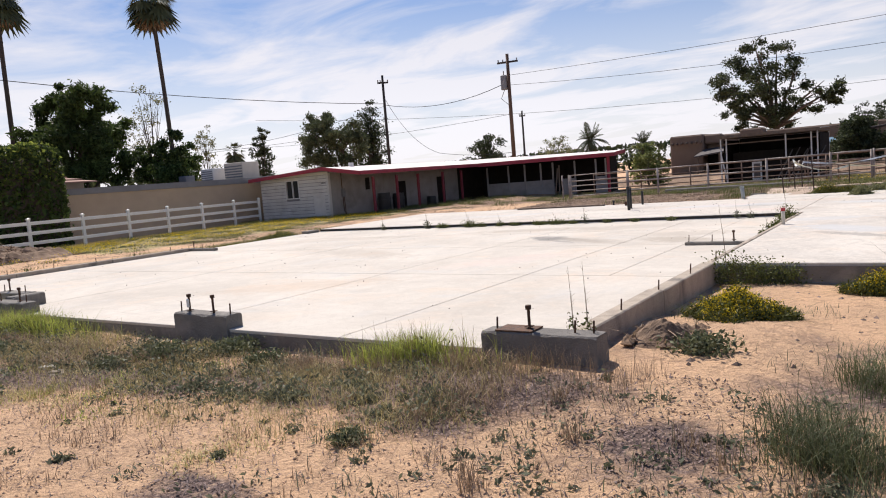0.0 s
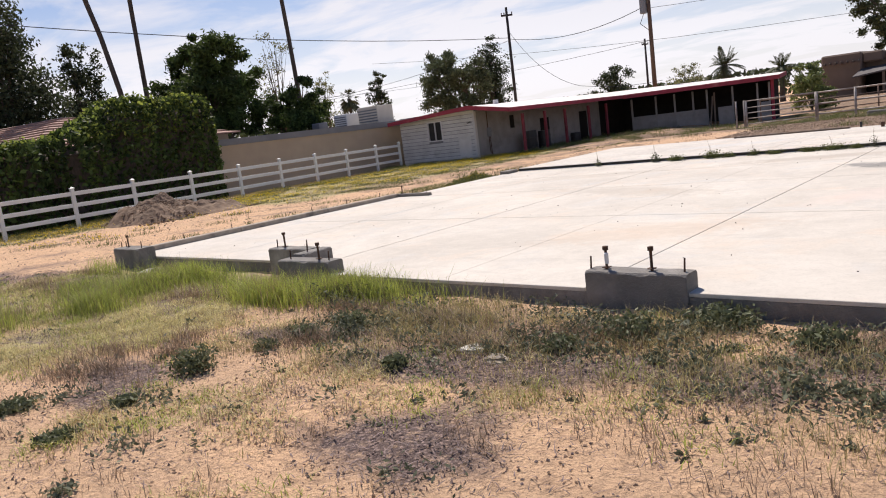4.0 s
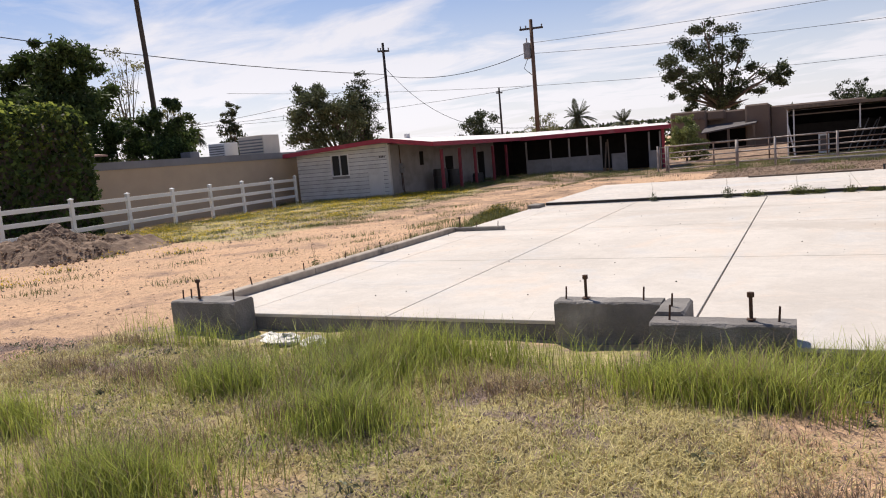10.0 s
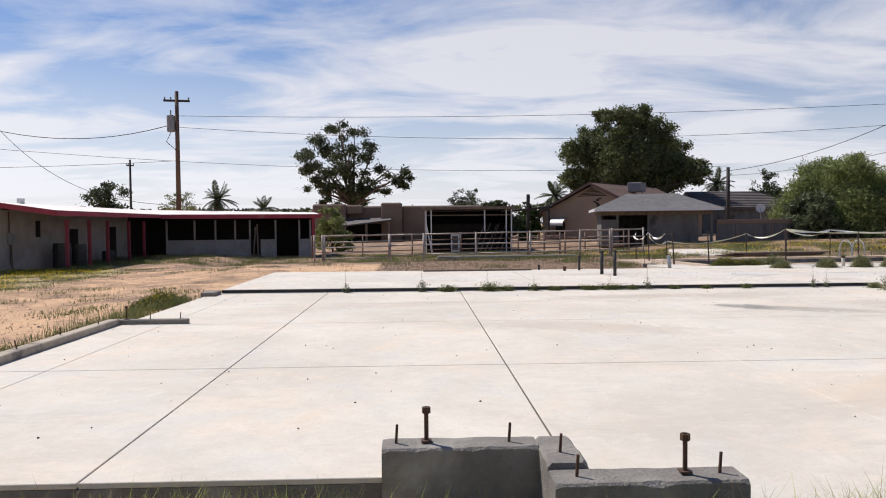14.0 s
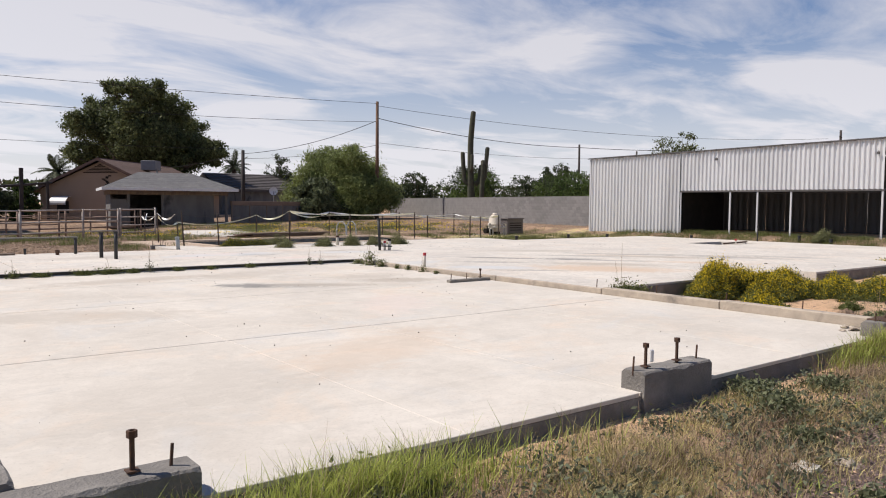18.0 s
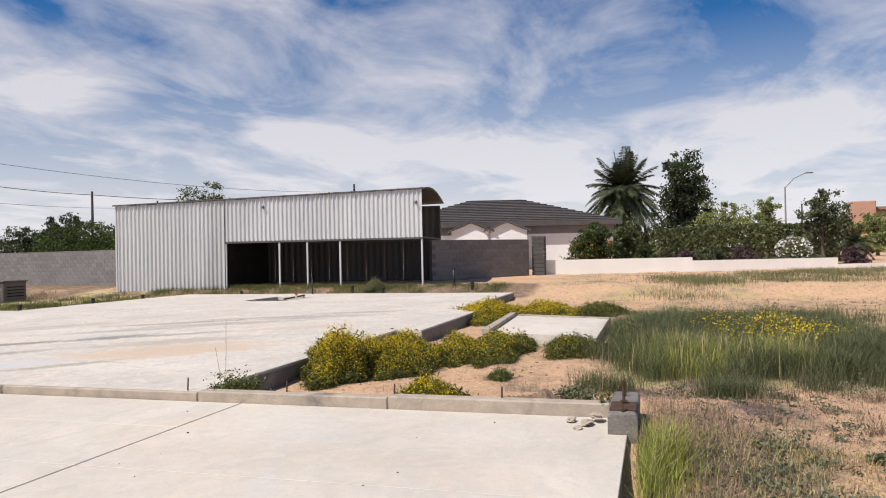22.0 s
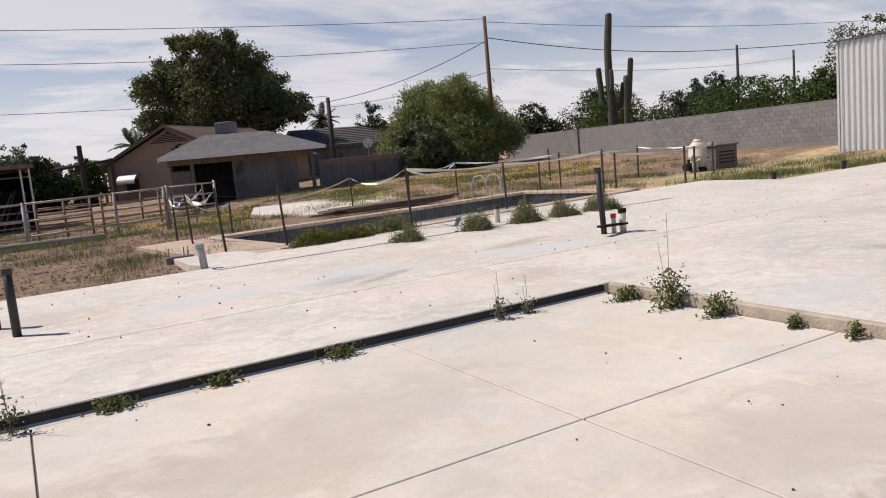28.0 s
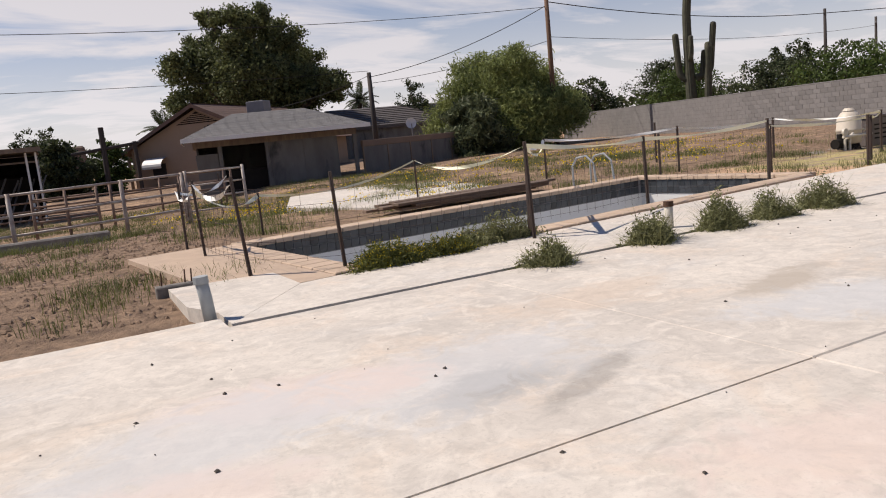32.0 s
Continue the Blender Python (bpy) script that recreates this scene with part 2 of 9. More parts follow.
M_UPPER = slab_material("weathered_slab_concrete", (0.63, 0.58, 0.51), (0.50, 0.46, 0.41), (
    (1.4, 16.5, 1.0, 0.22, -45, DARK_STAIN, 0.75), (2.6, 15.3, 0.8, 0.25, -40, DARK_STAIN, 0.7), (1.0, 12.9, 1.6, 0.8, -50, RUST_STAIN, 0.8), (2.2, 13.6, 1.4, 0.4, -50, TAN_STAIN, 0.7),
    (3.8, 16.0, 1.3, 0.3, -50, DARK_STAIN, 0.4), (5.4, 14.6, 1.8, 0.35, -55, TAN_STAIN, 0.8), (7.2, 13.2, 1.6, 0.4, -60, DARK_STAIN, 0.35), (-0.8, 14.4, 1.0, 0.4, -40, BLUE_STAIN, 0.7), (-1.4, 16.4, 0.8, 0.4, 10, BLUE_STAIN, 0.5), (4.2, 18.4, 1.6, 0.5, -30, TAN_STAIN, 0.5),
    (3.2, 14.4, 1.2, 0.2, -50, DARK_STAIN, 0.5), (5.5, 15.8, 1.6, 0.22, -52, DARK_STAIN, 0.5), (7.0, 14.4, 1.5, 0.2, -58, DARK_STAIN, 0.45), (8.6, 12.6, 1.2, 0.25, -60, DARK_STAIN, 0.4), (0.2, 15.6, 0.9, 0.2, -40, DARK_STAIN, 0.45), (-0.6, 13.4, 0.8, 0.16, -35, DARK_STAIN, 0.45), (4.6, 12.6, 1.5, 0.3, -55, RUST_STAIN, 0.6), (-3.65, 21.0, 0.42, 0.24, 10, DARK_STAIN, 0.6), (-3.2, 20.7, 0.5, 0.1, 25, DARK_STAIN, 0.4), (-3.6, 21.3, 0.9, 0.5, 20, BLUE_STAIN, 0.6), (-4.5, 21.6, 0.7, 0.35, -15, PINK_STAIN, 0.6), (-5.1, 21.3, 0.8, 0.5, 20, BLUE_STAIN, 0.6), (-5.3, 20.7, 0.5, 0.3, 0, PINK_STAIN, 0.5), (-0.8, 21.4, 0.6, 0.2, 15, TAN_STAIN, 0.8), (-0.9, 20.7, 0.9, 0.4, -20, BLUE_STAIN, 0.6),
    (-2.0, 22.2, 0.8, 0.3, 5, RUST_STAIN, 0.35), (-2.9, 19.4, 0.9, 0.35, -10, PINK_STAIN, 0.5), (-2.2, 19.2, 0.5, 0.3, 30, TAN_STAIN, 0.5), (-7.2, 21.8, 1.5, 0.5, 5, TAN_STAIN, 0.4), (-11, 21.0, 1.8, 0.5, 5, BLUE_STAIN, 0.4)), 0.7, 0.6)
M_STEM = mat("rough_stem_concrete", (0.225, 0.207, 0.186), (0.155, 0.143, 0.13), 4, 0.92, 0, 0.8, 40, (0.36, 0.335, 0.30), 1.6, 0.52, 0.75)
M_KERB = mat("kerb_concrete", (0.26, 0.235, 0.20), (0.17, 0.155, 0.135), 5, 0.92, 0, 0.5, 45, (0.15, 0.135, 0.12), 1.2, 0.55, 0.7)
# lighter copy of the kerb concrete, with sun on the kerbs in its colour
M_KERBLIGHT = mat("worn_sunlit_kerb_concrete", (0.46, 0.385, 0.305), (0.33, 0.28, 0.225), 5, 0.92, 0, 0.5, 45, (0.19, 0.165, 0.14), 1.3, 0.54, 0.68)
# near-black for edge dirt plus the shade of the step and the pit
M_DARKEDGE = mat("dirt_and_shade_black", (0.05, 0.045, 0.04), (0.03, 0.028, 0.025), 6, 0.95, 0, 0.4, 45)
M_JOINT = mat("joint_dirt", (0.07, 0.06, 0.052), (0.14, 0.12, 0.10), 2.5, 0.95, 0, 0.2, 80)
M_RUST = mat("rusty_steel", (0.075, 0.05, 0.04), (0.14, 0.075, 0.045), 25, 0.75, 0.5, 0.4, 120)
M_BLACKPIPE = mat("black_plastic_pipe", (0.02, 0.02, 0.021), (0.03, 0.03, 0.03), 8, 0.5, 0, 0.1, 60)
M_PVC = mat("aged_pvc_pipe", (0.62, 0.58, 0.50), (0.5, 0.47, 0.41), 8, 0.5, 0, 0.1, 60)
M_GREYPVC = mat("grey_pipe", (0.36, 0.39, 0.40), (0.28, 0.30, 0.31), 6, 0.55, 0, 0.1, 60)
M_RED = mat("red_cap_paint", (0.50, 0.05, 0.05), (0.38, 0.04, 0.05), 8, 0.5, 0, 0.1, 60)
M_FASCIA = mat("faded_red_paint", (0.36, 0.045, 0.07), (0.27, 0.035, 0.055), 2, 0.7, 0, 0.15, 50, (0.42, 0.16, 0.15), 0.8, 0.6, 0.8)
M_REDPOST = mat("dark_red_post_paint", (0.22, 0.035, 0.05), (0.15, 0.025, 0.035), 4, 0.75, 0, 0.15, 50)
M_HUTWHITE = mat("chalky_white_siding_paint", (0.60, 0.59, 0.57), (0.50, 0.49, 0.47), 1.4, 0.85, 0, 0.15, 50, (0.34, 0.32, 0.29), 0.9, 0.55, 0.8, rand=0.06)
# darker than the siding: shade on the porch side is mixed into the colour
M_HUTPLASTER = mat("shaded_dirty_white_plaster", (0.31, 0.297, 0.288), (0.23, 0.218, 0.21), 1.2, 0.9, 0, 0.2, 40, (0.17, 0.16, 0.15), 0.8, 0.55, 0.8)
M_ROOFWHITE = mat("white_coated_roof", (0.80, 0.76, 0.72), (0.66, 0.58, 0.54), 0.9, 0.75, 0, 0.1, 40)
M_GLASS = mat("dark_window_glass", (0.02, 0.022, 0.024), (0.03, 0.03, 0.03), 2, 0.3, 0, 0, 1, spec=0.25)
# near-black: paints the shade of unlit interiors, also serves dark parts
M_DARK = mat("shade_black_and_dark_parts", (0.025, 0.022, 0.02), (0.015, 0.014, 0.013), 2, 0.95, 0, 0.2, 30, spec=0.1)
M_VINYL = mat("white_vinyl", (0.80, 0.80, 0.79), (0.74, 0.74, 0.72), 2, 0.45, 0, 0.03, 50)
M_BEIGE = mat("beige_stucco", (0.45, 0.36, 0.26), (0.40, 0.32, 0.235), 0.9, 0.95, 0, 0.3, 60, (0.42, 0.33, 0.24), 0.3, 0.55, 0.75)
M_GREYTRIM = mat("grey_parapet", (0.22, 0.22, 0.23), (0.17, 0.17, 0.18), 1, 0.8, 0, 0.1, 40)
M_TILE = mat("red_brown_roof_tile", (0.36, 0.22, 0.17), (0.26, 0.16, 0.13), 3, 0.85, 0, 0.3, 30, rand=0.15)
M_WOOD = mat("weathered_wood", (0.22, 0.165, 0.12), (0.13, 0.10, 0.08), 6, 0.85, 0, 0.4, 40, stretch=(1, 1, 0.15))
M_POLE = mat("creosoted_pole_wood", (0.16, 0.09, 0.055), (0.09, 0.055, 0.038), 5, 0.85, 0, 0.4, 40, stretch=(1, 1, 0.1))
M_POLEDARK = mat("dark_pole_wood", (0.055, 0.045, 0.042), (0.03, 0.026, 0.025), 5, 0.85, 0, 0.4, 40, stretch=(1, 1, 0.1))
M_WIRE = mat("black_cable", (0.02, 0.02, 0.022), (0.03, 0.03, 0.03), 3, 0.7, 0, 0, 1)
M_PIPERAIL = mat("faded_white_pipe_paint", (0.46, 0.43, 0.40), (0.27, 0.20, 0.16), 3, 0.6, 0.1, 0.2, 50, (0.20, 0.12, 0.09), 1.5, 0.56, 0.7)
M_RUSTPIPE = mat("rusty_painted_pipe", (0.27, 0.19, 0.145), (0.13, 0.08, 0.06), 3, 0.75, 0.1, 0.2, 50)
M_GALV = mat("galvanised_sheet", (0.70, 0.70, 0.70), (0.60, 0.605, 0.61), 0.5, 0.42, 0.35, 0.05, 30, (0.46, 0.46, 0.46), 0.35, 0.55, 0.8, stretch=(1, 1, 0.15))
# brown lining, its colour lowered further for the shade of the open bay
M_GALVDARK = mat("shaded_brown_sheet_lining", (0.085, 0.08, 0.076), (0.06, 0.057, 0.054), 0.6, 0.65, 0.1, 0.05, 30, stretch=(1, 1, 0.15))
M_SHEDROOF = mat("dark_shed_roof", (0.11, 0.10, 0.10), (0.08, 0.075, 0.07), 0.8, 0.6, 0.2, 0.05, 30)
M_BLOCK = mat("grey_masonry_block", (0.215, 0.205, 0.20), (0.17, 0.163, 0.16), 3, 0.95, 0, 0.5, 60, rand=0.13)
M_BLOCKMORTAR = mat("block_mortar", (0.15, 0.14, 0.135), (0.12, 0.113, 0.108), 3, 0.95, 0, 0.3, 60)
M_DARKBLOCK = mat("charcoal_block", (0.085, 0.08, 0.078), (0.06, 0.058, 0.056), 4, 0.9, 0, 0.4, 40)
M_WHITEWALL = mat("white_stucco_wall", (0.80, 0.78, 0.75), (0.73, 0.71, 0.68), 0.8, 0.9, 0, 0.2, 60)
M_HOUSE2WALL = mat("white_house_stucco", (0.84, 0.84, 0.83), (0.78, 0.78, 0.77), 0.8, 0.9, 0, 0.2, 60)
M_GREYROOF = mat("dark_grey_roof_tile", (0.10, 0.088, 0.085), (0.07, 0.062, 0.06), 1.5, 0.8, 0, 0.3, 30, rand=0.12)
M_TANHOUSE = mat("tan_house_stucco", (0.30, 0.222, 0.165), (0.265, 0.197, 0.147), 0.7, 0.95, 0, 0.25, 60)
M_BROWNSHINGLE = mat("brown_shingles", (0.155, 0.10, 0.078), (0.11, 0.072, 0.058), 3, 0.9, 0, 0.4, 50, rand=0.1)
M_GREYSHINGLE = mat("grey_shingles", (0.165, 0.16, 0.158), (0.115, 0.112, 0.11), 3, 0.9, 0, 0.4, 50, (0.22, 0.21, 0.19), 0.7, 0.55, 0.75, rand=0.1)
M_GREYPLY = mat("weathered_grey_plywood", (0.15, 0.146, 0.143), (0.10, 0.097, 0.095), 1.6, 0.9, 0, 0.2, 40, (0.045, 0.045, 0.05), 1.0, 0.56, 0.70, stretch=(1, 1, 0.35))
M_ADOBE = mat("brown_adobe_stucco", (0.215, 0.155, 0.117), (0.175, 0.128, 0.098), 0.7, 0.95, 0, 0.3, 50)
M_POOLPLASTER = mat("white_pool_plaster", (0.66, 0.67, 0.67), (0.58, 0.58, 0.57), 1.1, 0.7, 0, 0.1, 50, (0.40, 0.40, 0.37), 0.6, 0.55, 0.8)
M_POOLTILE = mat("dark_pool_tile", (0.055, 0.062, 0.07), (0.035, 0.04, 0.046), 8, 0.35, 0, 0.1, 30, rand=0.35)
M_COPING = mat("buff_brick_coping", (0.50, 0.38, 0.28), (0.42, 0.32, 0.24), 3, 0.9, 0, 0.3, 40, rand=0.1)
M_TAPE = mat("barrier_tape", (0.84, 0.84, 0.80), (0.76, 0.76, 0.71), 4, 0.5, 0, 0, 1)
M_TAPEY = mat("yellow_barrier_tape", (0.82, 0.80, 0.60), (0.74, 0.72, 0.52), 4, 0.5, 0, 0, 1)
M_TPOST = mat("dark_steel_post", (0.045, 0.04, 0.038), (0.08, 0.05, 0.04), 12, 0.7, 0.3, 0.2, 60)
M_TANK = mat("beige_filter_plastic", (0.58, 0.52, 0.43), (0.52, 0.46, 0.38), 2, 0.5, 0, 0.05, 40)
M_TANSHEET = mat("brown_equipment_box", (0.13, 0.11, 0.10), (0.10, 0.085, 0.08), 2, 0.6, 0.1, 0.1, 40)
M_WHITEMETAL = mat("white_painted_metal", (0.66, 0.66, 0.66), (0.58, 0.58, 0.58), 2, 0.5, 0.1, 0.05, 40)
M_LUMBER = mat("old_lumber", (0.20, 0.14, 0.10), (0.15, 0.11, 0.085), 5, 0.9, 0, 0.4, 40, rand=0.25, stretch=(0.15, 1, 1))
M_BARK = mat("tree_bark", (0.13, 0.10, 0.08), (0.07, 0.055, 0.045), 8, 0.95, 0, 0.6, 30, stretch=(1, 1, 0.3))
M_PALMBARK = mat("palm_trunk", (0.085, 0.07, 0.06), (0.05, 0.042, 0.036), 10, 0.95, 0, 0.6, 20)
M_CACTUS = mat("saguaro_skin", (0.07, 0.074, 0.045), (0.05, 0.046, 0.034), 4, 0.8, 0, 0.3, 40, (0.14, 0.13, 0.09), 1.2, 0.58, 0.75)
M_STONE = mat("brown_stones", (0.27, 0.20, 0.165), (0.16, 0.12, 0.10), 12, 0.95, 0, 0.3, 40, island=0.45)
M_PEBBLE = mat("dark_pebbles", (0.05, 0.045, 0.04), (0.09, 0.075, 0.06), 30, 0.9, 0, 0.1, 40)
M_ASPHALT = mat("asphalt", (0.055, 0.054, 0.053), (0.045, 0.044, 0.043), 3, 0.9, 0, 0.3, 80)
M_ORANGEWALL = mat("orange_stucco", (0.44, 0.26, 0.19), (0.38, 0.23, 0.17), 1, 0.9, 0, 0.2, 40)
M_YELLOWWALL = mat("yellow_stucco", (0.60, 0.42, 0.16), (0.54, 0.38, 0.15), 1, 0.9, 0, 0.2, 40)


def leaf(name, c1, c2, t=0.32, island=0.4):
    return mat(name, c1, c2, 0.35, 0.65, 0, 0, 1, island=island, spec=0.25, through_light=t)


L_DARK = leaf("dark_tree_leaves", (0.07, 0.086, 0.038), (0.032, 0.044, 0.021), 0.3, 0.55)
L_MESQ = leaf("mesquite_leaves", (0.15, 0.17, 0.07), (0.055, 0.07, 0.03), 0.3, 0.55)
L_PALO = leaf("palo_verde_leaves", (0.25, 0.285, 0.1), (0.14, 0.17, 0.06))
L_HEDGE = leaf("hedge_leaves", (0.09, 0.13, 0.032), (0.032, 0.052, 0.015), 0.3, 0.5)
L_OLIVE = leaf("dull_olive_leaves", (0.12, 0.14, 0.07), (0.07, 0.085, 0.045))
L_PALM = leaf("palm_fronds", (0.075, 0.09, 0.042), (0.042, 0.052, 0.027), 0.12)
L_GRASS = leaf("green_grass", (0.43, 0.46, 0.1), (0.27, 0.31, 0.075), 0.35, 0.45)
L_DRY = leaf("dry_grass", (0.47, 0.39, 0.185), (0.33, 0.27, 0.125), 0.3)
L_TAN = leaf("brown_dry_weeds", (0.36, 0.26, 0.165), (0.21, 0.15, 0.105), 0.2, 0.45)
L_WEED = leaf("grey_green_weeds", (0.185, 0.195, 0.12), (0.11, 0.12, 0.075), 0.25)
L_SAGE = leaf("sage_shrub", (0.23, 0.235, 0.11), (0.135, 0.14, 0.065), 0.3)
L_BRITTLE = leaf("brittlebush_stems", (0.14, 0.15, 0.038), (0.065, 0.072, 0.022), 0.3)
L_STRAW = leaf("pale_straw_grass", (0.60, 0.52, 0.24), (0.42, 0.35, 0.15), 0.3)
L_LEAFY = leaf("dark_leafy_weed", (0.165, 0.178, 0.09), (0.095, 0.106, 0.055), 0.25)
L_FEATHER = leaf("dark_feather_grass", (0.155, 0.17, 0.078), (0.08, 0.09, 0.042), 0.25, 0.45)
L_MULCH = leaf("dark_plant_mulch", (0.25, 0.175, 0.155), (0.1, 0.072, 0.068), 0.1, 0.5)
L_FLOWER = leaf("yellow_flowers", (0.74, 0.56, 0.015), (0.62, 0.46, 0.02), 0.25)
# brighter hedge leaves: sunlight on the hedge's top, put into colour
L_SUNLIT = leaf("sunlit_hedge_leaves", (0.25, 0.28, 0.055), (0.16, 0.21, 0.045), 0.5, 0.4)
L_YARD = leaf("green_yard_weeds", (0.16, 0.175, 0.055), (0.095, 0.108, 0.036), 0.3)
L_WHITEFL = leaf("white_flowers", (0.70, 0.70, 0.66), (0.6, 0.6, 0.56), 0.2)
L_PURPLE = leaf("purple_shrub_leaves", (0.11, 0.07, 0.075), (0.08, 0.05, 0.055), 0.2)
L_CITRUS = leaf("citrus_leaves", (0.075, 0.105, 0.03), (0.04, 0.062, 0.02), 0.25)
L_FRUIT = mat("orange_fruit", (0.55, 0.22, 0.02), (0.5, 0.2, 0.02), 3, 0.5, 0, 0, 1)


def ground_material():
    """Sand, gravel, brown earth and short dry grass, laid out by painted fields."""
    m = bpy.data.materials.new("desert_ground")
    m.use_nodes = True
    N, L = m.node_tree.nodes, m.node_tree.links
    b = N["Principled BSDF"]
    b.inputs["Roughness"].default_value, b.inputs["Specular IOR Level"].default_value = 0.95, 0.15
    co = N.new("ShaderNodeTexCoord")

    def noise_at(s, detail=6, dist=0.0):
        n = N.new("ShaderNodeTexNoise")
        n.inputs["Scale"].default_value, n.inputs["Detail"].default_value, n.inputs["Distortion"].default_value = s, detail, dist
        n.inputs["Roughness"].default_value = 0.65
        L.new(co.outputs["Object"], n.inputs["Vector"])
        return n.outputs[0]

    def mix(fac, a, c):
        n = N.new("ShaderNodeMixRGB")
        for i, v in ((0, fac), (1, a), (2, c)):
            if isinstance(v, tuple):
                n.inputs[i].default_value = (*v, 1)
            else:
                L.new(v, n.inputs[i])
        return n.outputs[0]

    def ramp(src, lo, hi):
        n = N.new("ShaderNodeMapRange")
        n.inputs["From Min"].default_value, n.inputs["From Max"].default_value = lo, hi
        L.new(src, n.inputs[0])
        return n.outputs[0]

    def calc(op, a, c):
        n = N.new("ShaderNodeMath")
        n.operation = op
        for i, v in ((0, a), (1, c)):
            if isinstance(v, float):
                n.inputs[i].default_value = v
            else:
                L.new(v, n.inputs[i])
        return n.outputs[0]

    def field(name):
        n = N.new("ShaderNodeAttribute")
        n.attribute_name = name
        return n.outputs["Fac"]

    sand = mix(ramp(noise_at(0.55), 0.35, 0.65), (0.68, 0.44, 0.268), (0.57, 0.38, 0.24))
    sand = mix(ramp(noise_at(9.0, 8), 0.50, 0.70), sand, (0.38, 0.25, 0.16))
    sand = mix(ramp(noise_at(42.0, 6), 0.56, 0.72), sand, (0.34, 0.225, 0.15))
    pebbles = N.new("ShaderNodeTexVoronoi")
    pebbles.inputs["Scale"].default_value = 34.0
    L.new(co.outputs["Object"], pebbles.inputs["Vector"])
    gravel = mix(ramp(pebbles.outputs["Distance"], 0.12, 0.5), (0.36, 0.26, 0.22), (0.14, 0.10, 0.088))
    gravel = mix(ramp(noise_at(11.0, 6), 0.52, 0.68), gravel, (0.45, 0.315, 0.22))
    grassy = mix(ramp(noise_at(16.0, 8), 0.38, 0.62), (0.54, 0.455, 0.21), (0.35, 0.31, 0.125))
    grassy = mix(ramp(noise_at(2.2, 7, 0.8), 0.46, 0.60), grassy, (0.28, 0.21, 0.175))
    grassy = mix(ramp(noise_at(1.5, 7, 0.8), 0.55, 0.68), grassy, (0.52, 0.38, 0.23))
    col = mix(ramp(calc("ADD", field("gravel"), calc("MULTIPLY", noise_at(1.3, 8, 0.6), 0.9)), 0.74, 1.0), sand, gravel)
    col = mix(ramp(calc("ADD", field("grassy"), calc("MULTIPLY", noise_at(1.7, 8, 0.8), 0.9)), 0.72, 1.05), col, grassy)
    earth = mix(ramp(noise_at(5.0, 8), 0.36, 0.64), (0.31, 0.215, 0.145), (0.16, 0.11, 0.078))
    col = mix(ramp(calc("ADD", field("earth"), calc("MULTIPLY", noise_at(1.1, 8, 0.6), 0.9)), 0.74, 1.05), col, earth)
    L.new(col, b.inputs["Base Color"])
    bp = N.new("ShaderNodeBump")
    bp.inputs["Strength"].default_value, bp.inputs["Distance"].default_value = 0.9, 0.06
    L.new(calc("ADD", noise_at(20.0, 8), noise_at(3.0, 5)), bp.inputs["Height"])
    L.new(bp.outputs[0], b.inputs["Normal"])
    return m


M_GROUND = ground_material()


